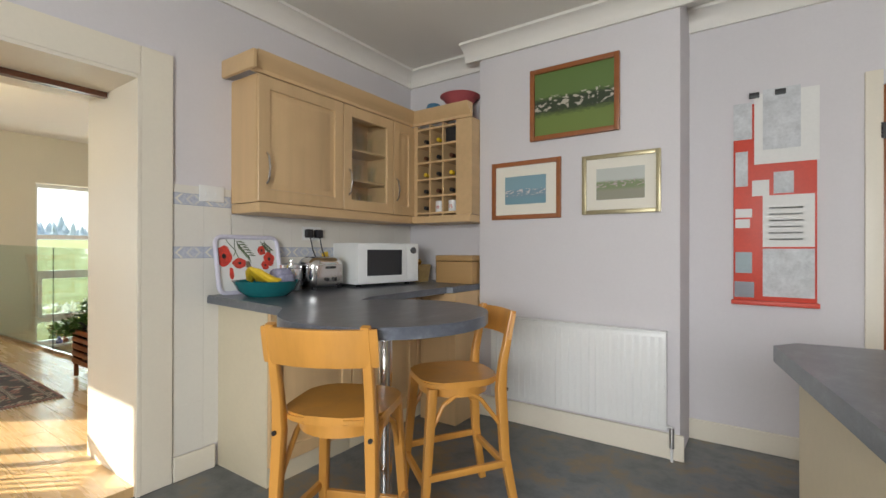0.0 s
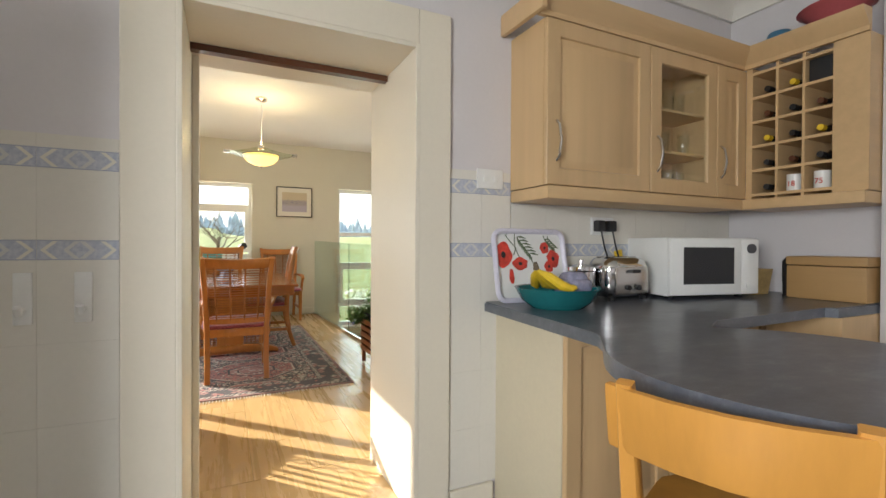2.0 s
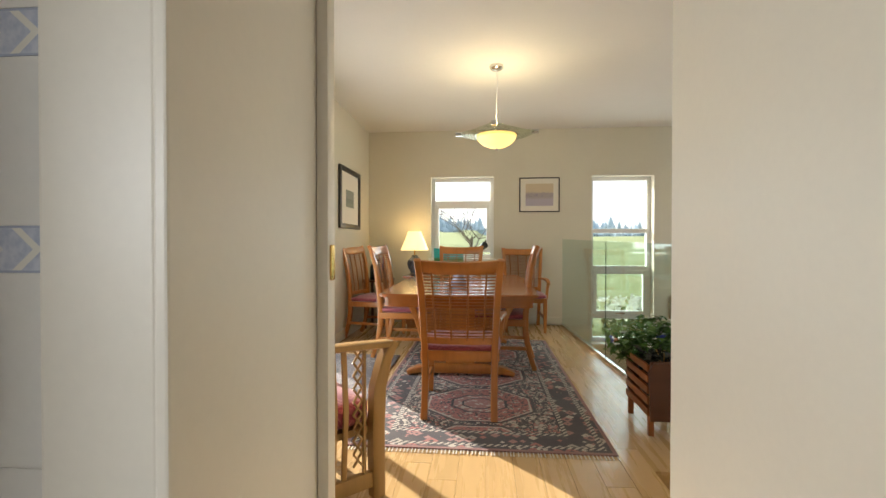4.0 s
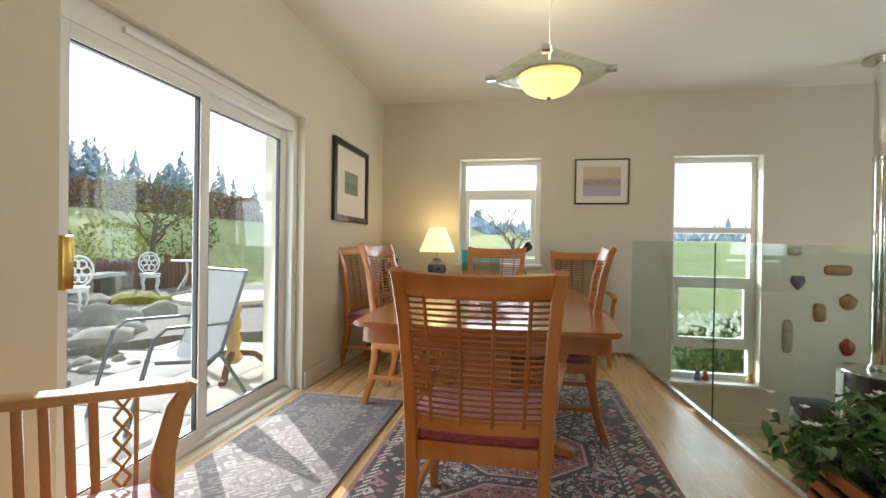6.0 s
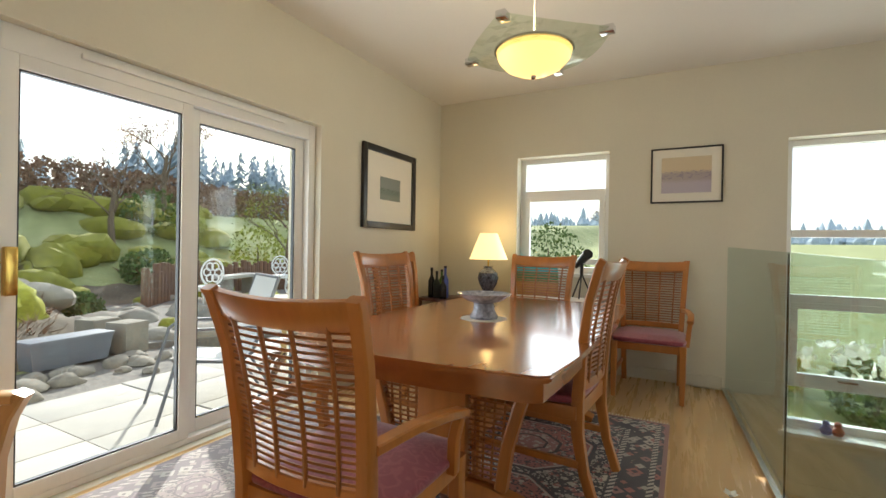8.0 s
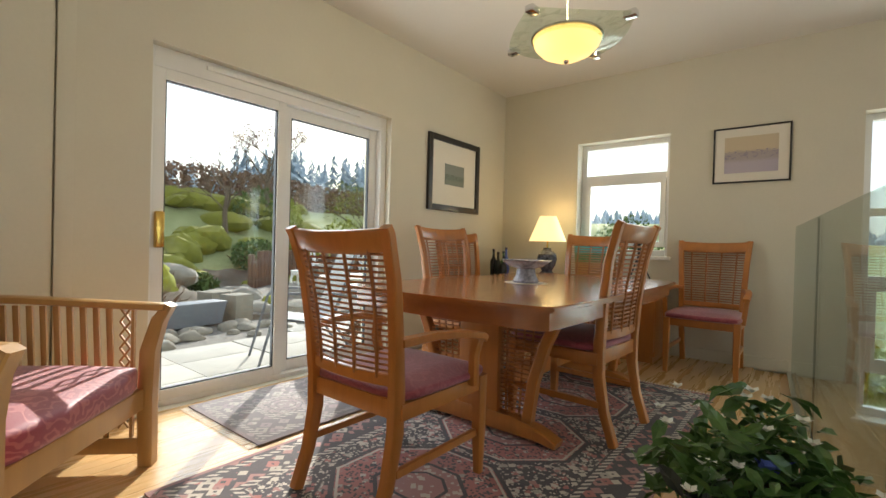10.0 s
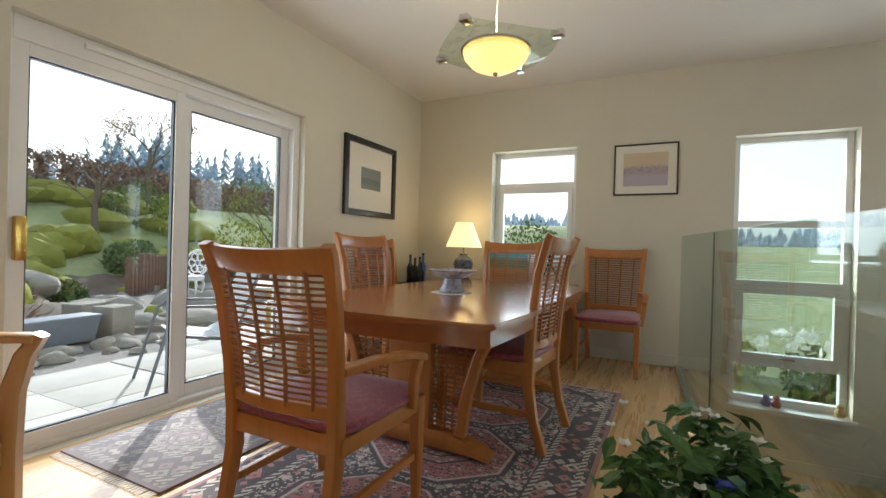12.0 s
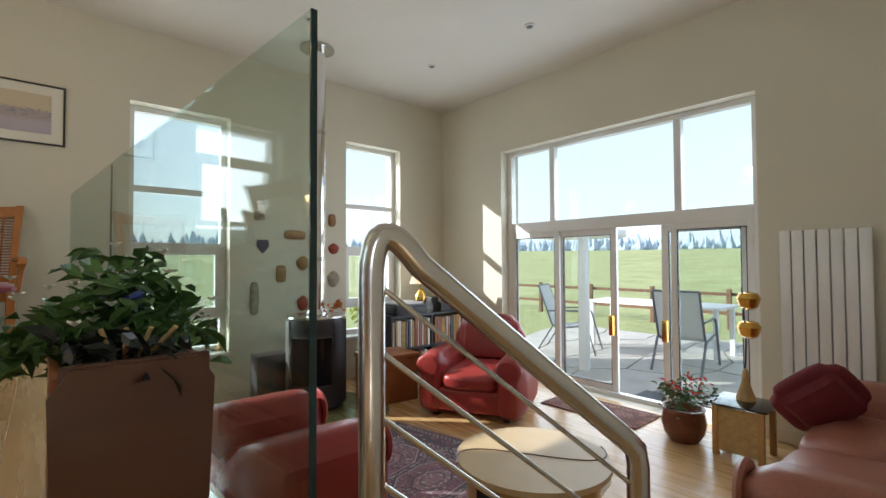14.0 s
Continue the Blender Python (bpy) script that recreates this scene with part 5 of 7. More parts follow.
def bar_stool():
    s = thing("bar_stool", "honey beech bar stool with curved back rest", "bar stool", group="stools at the round bar")
    g = slab(B(), [(0.19 * math.copysign(abs(math.cos(a)) ** 0.55, math.cos(a)) * (1.0 + 0.04 * math.sin(a)), 0.19 * math.copysign(abs(math.sin(a)) ** 0.55, math.sin(a))) for a in [2 * math.pi * k / 36 for k in range(36)]], 0.63, 0.66)
    bmesh.ops.bevel(g, geom=[e for e in g.edges if abs(e.verts[0].co.z - e.verts[1].co.z) < 1e-5], offset=0.008, segments=2, affect="EDGES")
    part("seat", g, BEECH, s)
    for q in (-1, 1):
        part("back_leg", plank(B(), [(q * 0.20, -0.24, 0), (q * 0.175, -0.19, 0.3), (q * 0.165, -0.175, 0.6), (q * 0.165, -0.185, 0.72), (q * 0.165, -0.235, 0.97)], [0.034, 0.036, 0.042, 0.036, 0.03], [0.034, 0.04, 0.045, 0.036, 0.026], (1, 0, 0)), BEECH, s)
        part("front_leg", plank(B(), [(q * 0.185, 0.2, 0), (q * 0.15, 0.15, 0.63)], [0.032, 0.042], [0.032, 0.042], (1, 0, 0)), BEECH, s)
        part("brace", tube(B(), [(q * 0.155, 0.155, 0.44), (q * 0.155, 0.10, 0.55), (q * 0.15, 0.0, 0.61), (q * 0.155, -0.08, 0.56), (q * 0.165, -0.17, 0.44)], 0.011, 8), BEECH, s)
        part("side_stretcher", plank(B(), [(q * 0.185, 0.175, 0.24), (q * 0.19, -0.19, 0.26)], 0.022, 0.03, (1, 0, 0)), BEECH, s)
        part("bolt", tube(B(), [(q * 0.17, -0.20, 0.60), (q * 0.17, -0.208, 0.60)], 0.008, 8), BLACK, s)
    part("front_stretcher", plank(B(), [(-0.17, 0.185, 0.2), (0.17, 0.185, 0.2)], 0.024, 0.036, (0, 1, 0)), BEECH, s)
    part("back_stretcher", plank(B(), [(-0.18, -0.2, 0.24), (0.18, -0.2, 0.24)], 0.024, 0.03, (0, 1, 0)), BEECH, s)
    part("seat_rail", slab(B(), [(0.165 * math.cos(a), 0.165 * math.sin(a)) for a in [2 * math.pi * k / 24 for k in range(24)]], 0.58, 0.63), BEECH, s)
    part("back_rest", plank(B(), [(x, -0.195 - 0.05 * (1 - (x / 0.2) ** 2) - 0.02, 0.90) for x in (-0.2, -0.15, -0.08, 0, 0.08, 0.15, 0.2)], 0.125, 0.016, (0, -0.2, 1)), BEECH, s)
    return s


st = bar_stool()
st.matrix_basis = pose(-0.91, 1.465, 0, 0, 0, 24) @ Matrix.Diagonal((0.94, 0.94, 0.95, 1))
copy_thing(st, pose(-0.86, 2.07, 0, 0, 0, 143) @ Matrix.Diagonal((1, 1, 0.96, 1)))


def framed(name, label, m, w, h, fr, art, mat_w=0.0, thick=0.025, fw=0.025):
    """A framed picture; the wall is behind -y of its own pose, w across x, h up z."""
    p = thing(name, label, "picture", m)
    g = B()
    for q in ((-w / 2, -w / 2 + fw, 0, h), (w / 2 - fw, w / 2, 0, h), (-w / 2 + fw, w / 2 - fw, 0, fw), (-w / 2 + fw, w / 2 - fw, h - fw, h)):
        box(g, q[0], q[1], 0.0, thick, q[2], q[3], 0.004)
    part("frame", g, fr, p)
    if mat_w:
        part("mount", bx(-w / 2 + fw, w / 2 - fw, 0.004, 0.01, fw, h - fw), BOARDW, p)
    a = fw + mat_w
    part("image", bx(-w / 2 + a, w / 2 - a, 0.004, 0.0125, a, h - a), art, p)
    return p


A1 = painting("village_green_painting", (0.12, 0.19, 0.05), (0.035, 0.05, 0.025), (0.16, 0.22, 0.05), (0.5, 0.45, 0.38), 0.5)
A2 = painting("white_cottages_painting", (0.22, 0.36, 0.42), (0.2, 0.3, 0.36), (0.18, 0.32, 0.38), (0.7, 0.62, 0.58), 0.42)
A3 = painting("garden_painting", (0.5, 0.52, 0.48), (0.2, 0.25, 0.12), (0.28, 0.27, 0.2), (0.45, 0.36, 0.34), 0.5)
A4 = painting("estuary_painting", (0.62, 0.52, 0.36), (0.42, 0.36, 0.36), (0.48, 0.43, 0.5), (0.32, 0.28, 0.34), 0.5)
A5 = painting("green_etching", (0.22, 0.24, 0.20), (0.16, 0.19, 0.15), (0.2, 0.22, 0.17), (0.12, 0.14, 0.1), 0.4)
framed("framed_painting", "green village painting in brown frame", pose(-0.665, CBY - 0.001, 1.855, 0, 0, 180), 0.56, 0.46, MIDW, A1, 0.0, 0.03, 0.03)
framed("framed_painting", "blue cottages picture in orange wood frame", pose(-0.985, CBY - 0.001, 1.355, 0, 0, 180), 0.49, 0.385, MIDW, A2, 0.07, 0.02, 0.03)
framed("framed_painting", "garden picture in silver gilt frame", pose(-0.385, CBY - 0.001, 1.365, 0, 0, 180), 0.44, 0.355, GILT, A3, 0.06, 0.025, 0.025)
framed("framed_painting", "pale estuary watercolour in thin dark frame", pose(WX + 0.001, 1.585, 1.58, 0, 0, -90), 0.54, 0.47, BLACKW, A4, 0.07, 0.02, 0.014)
framed("framed_print", "small green print in wide black frame", pose(-6.905, SY + 0.001, 1.325, 0, 0, 0), 0.82, 0.71, BLACKW, A5, 0.2, 0.03, 0.055)

ra = thing("radiator", "white panel radiator on chimney breast", "radiator", pose(-0.66, CBY - 0.005, 0.14))
part("panel", bx(-0.55, 0.53, -0.06, -0.045, 0.03, 0.555, 0.006), WHITE, ra)
for k in range(26):
    part("rib", bx(-0.53 + 0.041 * k, -0.503 + 0.041 * k, -0.067, -0.06, 0.05, 0.535, 0.003), WHITE, ra)
part("top_grille", bx(-0.552, 0.532, -0.065, -0.012, 0.556, 0.566, 0.003), WHITE, ra)
part("bracket", bx(-0.4, 0.4, -0.045, 0.004, 0.2, 0.4), WHITE, ra)
vl = part("valve", tube(B(), [(0.555, -0.05, -0.06), (0.555, -0.05, 0.05)], 0.014, 12), CHROME, ra, "chrome radiator valve")
part("pipe", tube(B(), [(0.53, -0.05, 0.05), (0.555, -0.05, 0.05), (0.555, -0.05, -0.135)], 0.007, 8), WHITE, ra)

nb = thing("pinboard", "red metal memo board with pinned papers", "pinboard", pose(0.35, 3.515, 0.84, 0, 0, 180))
part("board", bx(-0.19, 0.19, 0, 0.012, 0, 1.15, 0.003), RED, nb)
part("tray", bx(-0.2, 0.2, 0.0, 0.05, 0, 0.025, 0.004), RED, nb)
for x0, x1, z0, z1, m in ((-0.2, 0.09, 0.80, 1.2, PAPER), (-0.12, 0.05, 0.88, 1.2, PAPERG), (-0.12, 0.05, 1.06, 1.22, PAPERG), (0.1, 0.19, 0.95, 1.16, PAPERG), (-0.18, 0.05, 0.33, 0.62, PAPER), (-0.18, 0.05, 0.05, 0.32, PAPERG), (0.02, 0.1, 0.62, 0.71, PAPER), (-0.09, 0.0, 0.63, 0.75, PAPERG), (0.12, 0.18, 0.68, 0.88, PAPERG), (0.1, 0.18, 0.5, 0.55, PAPER), (0.11, 0.18, 0.44, 0.49, PAPER), (0.1, 0.18, 0.18, 0.3, plain("grey_blue_note", (0.35, 0.42, 0.44), 0.6)), (0.09, 0.185, 0.04, 0.13, GREY)):
    k = random.uniform(-1, 1)
    g = bx(x0, x1, 0.013, 0.0145 + 0.004 * random.random(), z0, z1)
    part("paper", g, m, nb, "", False)
for x, c in ((0.04, RED), (0.035, BLUEP)):
    for j in range(6):
        part("printed_line", bx(-0.13, 0.02, 0.0185, 0.0195, 0.37 + 0.035 * j, 0.376 + 0.035 * j), PAPERG, nb)
for x in (-0.03, 0.09):
    part("clip", bx(x - 0.025, x + 0.025, 0.012, 0.03, 1.18, 1.21, 0.003), BLACK, nb)

kd = thing("door_2", "brown wooden kitchen door in cream frame", "door", kind="structure")
part("leaf", bx(0.80, 1.62, 3.54, 3.58, 0.0, 2.0, 0.003), MIDW, kd)
part("architrave", bx(0.73, 0.80, 3.50, 3.52, 0.0, 2.07, 0.004), GLOSSW, kd)
part("hinge", bx(0.79, 0.815, 3.50, 3.535, 1.72, 1.8), BLACK, kd)

il = thing("hob_island", "pale island unit with grey worktop and black hob", "island unit", pose(0, 0, 0))
part("body", slab(B(), [(0.54, 0.75), (1.2, 0.75), (1.2, 1.72), (0.52, 1.81), (0.39, 1.79), (0.36, 1.74)], 0.0, 0.868), PALE, il, "", False)
g = slab(B(), [(0.50, 0.70), (1.25, 0.70), (1.25, 1.76), (0.52, 1.86), (0.36, 1.84), (0.31, 1.77)], 0.87, 0.91)
part("worktop", g, TOP, il)
part("hob", bx(0.55, 1.1, 0.95, 1.66, 0.911, 0.917, 0.002), BLACKG, il, "black glass hob")

# ---- dining: sideboard, lamp, wall things ----
sb = thing("sideboard", "low cherry sideboard under the window", "sideboard", pose(-7.60, 0.42, DZ) @ Matrix.Diagonal((1, 1, 0.931, 1)))
part("carcass", bx(-0.22, 0.22, -0.60, 0.58, 0.06, 0.70, 0.004), CHERRY, sb)
part("top", bx(-0.24, 0.24, -0.63, 0.61, 0.70, 0.73, 0.006), CHERRYX, sb)
part("plinth", bx(-0.2, 0.2, -0.58, 0.56, 0, 0.06), CHERRY, sb)
for k in range(3):
    d_ = part("drawer", bx(0.22, 0.238, -0.585 + 0.39 * k, -0.205 + 0.39 * k, 0.1, 0.66, 0.004), CHERRY, sb)
    part("knob", tube(B(), [(0.238, -0.4 + 0.39 * k, 0.5), (0.258, -0.4 + 0.39 * k, 0.5)], 0.013, 10), BRASS, d_)


def table_lamp(name, label, m, shade_m, base_m, k=1.0):
    t = thing(name, label, "table lamp", m)
    part("base", lathe(B(), [(0.055 * k, 0), (0.06 * k, 0.015), (0.045 * k, 0.03), (0.075 * k, 0.09), (0.09 * k, 0.15), (0.08 * k, 0.2), (0.045 * k, 0.235), (0.035 * k, 0.25), (0.04 * k, 0.262)], 28), base_m, t)
    part("stem", tube(B(), [(0, 0, 0.26), (0, 0, 0.34)], 0.009, 8), BRASS, t)
    part("shade", lathe(B(), [(0.165 * k, 0.33), (0.075 * k, 0.58), (0.07 * k, 0.58), (0.158 * k, 0.332)], 36), shade_m, t)
    return t


CHINA = plain("black_floral_china", (0.10, 0.11, 0.14), 0.15, var=0.8, big=30.0)
table_lamp("table_lamp", "lit table lamp with dark floral china base", pose(-7.60, -0.09, 0.731), LAMPS, CHINA, 1.12)
l1 = new("table_lamp_light", bpy.data.lights.new("table_lamp_light", "POINT"))
l1.data.energy, l1.data.color, l1.data.shadow_soft_size = 1.6, (1.0, 0.66, 0.25), 0.05
l1.matrix_world = pose(-7.60, -0.09, 1.34)
cv = thing("canvas_painting", "unframed teal sky landscape canvas leaning on window", "painting", pose(-7.75, 0.36, 0.732, 0, 10, 0))
part("canvas", bx(0, 0.02, -0.2, 0.2, 0, 0.36, 0.002), painting("teal_landscape", (0.02, 0.42, 0.42), (0.03, 0.2, 0.06), (0.45, 0.22, 0.05), (0.1, 0.25, 0.12), 0.55), cv)
solo("lace_runner", bx(-0.16, 0.16, -0.35, 0.45, 0, 0.003), BOARDW, "cream lace runner on sideboard", "runner", pose(-7.58, 0.5, 0.731))
sc = thing("spotting_scope", "black spotting scope on small tripod", "telescope", pose(-7.66, 0.78, 0.735))
part("barrel", tube(B(), [(0.1, 0.07, 0.40), (0.0, 0.0, 0.34), (-0.1, -0.07, 0.28)], [0.045, 0.036, 0.02], 14), BLACK, sc)
part("head", tube(B(), [(0, 0, 0.2), (0, 0, 0.33)], 0.014, 8), BLACK, sc)
for k in range(3):
    a = 2.1 * k
    part("leg", tube(B(), [(0, 0, 0.22), (0.1 * math.cos(a), 0.1 * math.sin(a), 0.005)], 0.007, 6), BLACK, sc)
dt = thing("drinks_table", "small dark corner table with bottles", "side table", pose(-7.55, -0.56, DZ))
part("top", bx(-0.2, 0.25, -0.17, 0.17, 0.6, 0.625, 0.005), DARKW, dt)
for k in range(4):
    part("leg", bx((-0.18, 0.2)[k % 2], (-0.15, 0.23)[k % 2], (-0.15, 0.12)[k // 2], (-0.12, 0.15)[k // 2], 0, 0.6), DARKW, dt)
for k, (x, y, h, m) in enumerate(((0.12, -0.06, 0.27, BLACKG), (0.16, 0.02, 0.24, LEAFD), (0.1, 0.08, 0.29, BLUEP), (0.02, 0.0, 0.25, LEAF), (0.18, 0.1, 0.2, BLACKG))):
    bt = thing("drinks_bottle", "dark glass drinks bottle on corner table", "bottle", pose(-7.55 + x, -0.56 + y, DZ + 0.626), "bottles on corner table")
    part("glass_body", lathe(B(), [(0.032, 0), (0.035, 0.01), (0.035, h * 0.6), (0.013, h * 0.78), (0.012, h)], 14), m, bt)
    part("cap", lathe(B(), [(0.014, h), (0.014, h + 0.02), (0.008, h + 0.022)], 10), BLACK, bt)
cb = thing("centre_bowl", "blue and white china footed bowl on lace mat", "bowl", pose(-5.86, 0.60, 0.776))
part("dish", lathe(B(), [(0.05, 0.085), (0.1, 0.1), (0.15, 0.135), (0.156, 0.14), (0.148, 0.141), (0.09, 0.11), (0.02, 0.1)], 32), BLUEC, cb)
part("foot", lathe(B(), [(0.075, 0), (0.08, 0.012), (0.06, 0.045), (0.055, 0.088)], 28), BLUEC, cb)
solo("lace_mat", slab(B(), [(0.13 * (1 + 0.03 * math.sin(16 * a)) * math.cos(a), 0.13 * (1 + 0.03 * math.sin(16 * a)) * math.sin(a)) for a in [2 * math.pi * k / 64 for k in range(64)]], 0, 0.002), BOARDW, "round white lace mat on table", "mat", pose(-5.86, 0.60, 0.7742))

# slatted armchair in the corner
ac = thing("slatted_armchair", "honey wood slatted armchair with crimson brocade cushion", "armchair", pose(-3.53, -0.16, DZ, 0, 0, 45) @ Matrix.Diagonal((1, 1, 0.95, 1)))
for q in (-1, 1):
    X = q * 0.385
    part("front_post", plank(B(), [(X, 0.36, 0.0), (X, 0.355, 0.3), (X + q * 0.005, 0.36, 0.5), (X + q * 0.015, 0.39, 0.63), (X + q * 0.02, 0.43, 0.70)], 0.06, [0.055, 0.06, 0.06, 0.05, 0.035], (1, 0, 0)), HONEY, ac)
    part("back_post", plank(B(), [(X, -0.36, 0.0), (X, -0.36, 0.4), (X, -0.40, 0.85)], 0.05, 0.05, (1, 0, 0)), HONEY, ac)
    part("arm", plank(B(), [(X + q * 0.01, 0.42, 0.69), (X, 0.2, 0.70), (X, -0.1, 0.715), (X, -0.37, 0.72)], 0.07, 0.03, (1, 0, 0)), HONEY, ac)
    part("side_rail", bx(X - 0.015, X + 0.015, -0.36, 0.34, 0.05, 0.12, 0.004), HONEY, ac)
    for k in range(11):
        y = 0.2 - 0.05 * k
        part("slat", plank(B(), [(X, y, 0.12), (X + q * 0.006, y + 0.008, 0.42), (X, y, 0.69)], 0.012, 0.022, (1, 0, 0)), HONEY, ac)
    for k in range(9):
        z = 0.16 + 0.058 * k
        for sgn in (-1, 1):
            part("lattice", plank(B(), [(X, 0.245 + (0.04 if sgn > 0 else -0.0), z), (X, 0.245 + (-0.0 if sgn > 0 else 0.04), z + 0.058)], 0.01, 0.008, (1, 0, 0)), HONEY, ac)
    part("lattice_edge", bx(X - 0.008, X + 0.008, 0.29, 0.302, 0.12, 0.69), HONEY, ac)
part("front_rail", bx(-0.36, 0.36, 0.325, 0.355, 0.25, 0.34, 0.005), HONEY, ac)
part("back_rail", bx(-0.36, 0.36, -0.42, -0.38, 0.74, 0.85, 0.006), HONEY, ac)
part("seat_board", bx(-0.37, 0.37, -0.34, 0.33, 0.29, 0.32), HONEY, ac)
for k in range(9):
    part("back_slat", plank(B(), [(-0.32 + 0.08 * k, -0.35, 0.3), (-0.32 + 0.08 * k, -0.39, 0.75)], 0.03, 0.012, (1, 0, 0)), HONEY, ac)
part("cushion", cushion(B(), -0.36, 0.36, -0.33, 0.345, 0.32, 0.45, 0.04, 0.02), VELVET, ac, "crimson brocade seat cushion")
cup = thing("wall_cupboard", "cream flush cupboard door in the wall", "cupboard", pose(-3.92, SY + 0.001, 0.16))
part("leaf", bx(0.075, 1.1, 0, 0.02, 0, 2.5, 0.003), CREAM, cup)
part("frame", bx(0, 0.068, 0, 0.03, 0, 2.5, 0.003), CREAM, cup)


# ---- plants ----
def leaves(bm, pts, n, size, spread, curl=0.3, seed=0):
    rnd = random.Random(seed)
    for k in range(n):
        c = Vector(rnd.choice(pts)) + Vector((rnd.gauss(0, spread), rnd.gauss(0, spread), rnd.gauss(0, spread * 0.6)))
        s = size * rnd.uniform(0.6, 1.3)
        m = Matrix.Translation(c) @ Euler((rnd.uniform(-0.9, 0.9), rnd.uniform(-0.9, 0.9), rnd.uniform(0, 6.28))).to_matrix().to_4x4()
        v = [bm.verts.new(m @ Vector(p)) for p in ((0, -s, 0), (s * 0.42, -0.2 * s, s * 0.12), (s * 0.34, 0.4 * s, s * 0.08), (0, s, -s * curl), (-s * 0.34, 0.4 * s, s * 0.08), (-s * 0.42, -0.2 * s, s * 0.12))]
        mid = bm.verts.new(m @ Vector((0, 0, -s * 0.03)))
        for i in range(6):
            bm.faces.new((v[i], v[(i + 1) % 6], mid))
    return bm


ps = thing("plant_stand", "dark slatted wooden plant trough on legs", "plant stand", pose(-4.40, 1.88, DZ))
part("end_panel", bx(0.17, 0.19, -0.115, 0.125, 0.10, 0.43, 0.006), DARKW, ps)
g = B()
slab(g, [(-0.12, 0.1), (0.12, 0.1), (0.13, 0.38), (0.1, 0.425), (-0.1, 0.425), (-0.13, 0.38)], 0, 0.014)
bmesh.ops.transform(g, matrix=pose(0.191, 0, 0, 90, 0, 90), verts=g.verts)
part("end_board", g, DARKW, ps)
part("end_panel", bx(-0.24, -0.22, -0.115, 0.125, 0.10, 0.43, 0.006), DARKW, ps)
for q in (-1, 1):
    for k in range(5):
        part("slat", bx(-0.22, 0.17, q * 0.118 - 0.008, q * 0.118 + 0.008, 0.12 + 0.062 * k, 0.16 + 0.062 * k, 0.003), MIDW, ps)
    for x in (-0.2, 0.15):
        part("leg", bx(x - 0.015, x + 0.015, q * 0.10 - 0.015, q * 0.10 + 0.015, 0, 0.12, 0.003), MIDW, ps)
part("floor_board", bx(-0.22, 0.17, -0.1, 0.1, 0.11, 0.125), MIDW, ps)
PCS = [(-0.18, -0.02, 0.50), (-0.07, 0.03, 0.52), (-0.12, 0.08, 0.47), (-0.04, -0.06, 0.47), (-0.24, -0.1, 0.44), (-0.02, 0.1, 0.43), (-0.16, -0.14, 0.42), (-0.1, 0.0, 0.58)]
pt = thing("leafy_pot_plant", "leafy green plant with white flowers in trough", "plant", pose(-4.40, 1.88, DZ))
part("pot", lathe(B(), [(0.06, 0.126), (0.08, 0.36), (0.085, 0.36), (0.085, 0.38), (0.06, 0.37)], 18, -0.12, 0), BLACK, pt)
part("foliage", leaves(B(), PCS, 520, 0.034, 0.052, 0.45, 3), LEAF, pt, "", False)
stems = B()
for p in PCS:
    tube(stems, [(-0.12, 0, 0.37), ((p[0] - 0.12) / 2, p[1] / 2, 0.48), p], 0.004, 5)
part("stem", stems, LEAF, pt)
fl = B()
rr = random.Random(5)
for k in range(34):
    c = Vector(rr.choice(PCS)) + Vector((rr.gauss(0, 0.07), rr.gauss(0, 0.07), rr.gauss(0.03, 0.035)))
    for j in range(5):
        a = 2 * math.pi * j / 5
        slab_c = [fl.verts.new(c + Vector(q)) for q in ((0, 0, 0), (0.012 * math.cos(a - 0.6), 0.012 * math.sin(a - 0.6), 0.008), (0.017 * math.cos(a), 0.017 * math.sin(a), 0.012), (0.012 * math.cos(a + 0.6), 0.012 * math.sin(a + 0.6), 0.008))]
        fl.faces.new(slab_c)
tagged(part("flower_cluster", fl, PETAL, pt, "small white flowers", False), kind="stuff")
part("blue_flower", leaves(B(), [(-0.04, 0.02, 0.52)], 12, 0.022, 0.015, 0.2, 9), BLUEP, pt, "violet blue flower", False)
p2 = thing("dark_begonia", "dark-leaved begonia with knotted stems in trough", "plant", pose(-4.40, 1.88, DZ))
part("pot", lathe(B(), [(0.055, 0.126), (0.075, 0.34), (0.08, 0.36), (0.055, 0.35)], 18, 0.07, 0), BLACK, p2)
part("foliage", leaves(B(), [(0.07, 0, 0.42), (0.04, -0.05, 0.43), (0.1, 0.04, 0.40)], 130, 0.036, 0.045, 0.4, 7), LEAFD, p2, "", False)
for k in range(4):
    part("stem", tube(B(), [(0.07 + 0.02 * k - 0.03, -0.02 + 0.015 * k, 0.35), (0.10, -0.03 + 0.02 * k, 0.42), (0.09 + 0.02 * k, -0.05 + 0.04 * k, 0.48)], 0.005, 6), CORK, p2, "knotted bare stem")

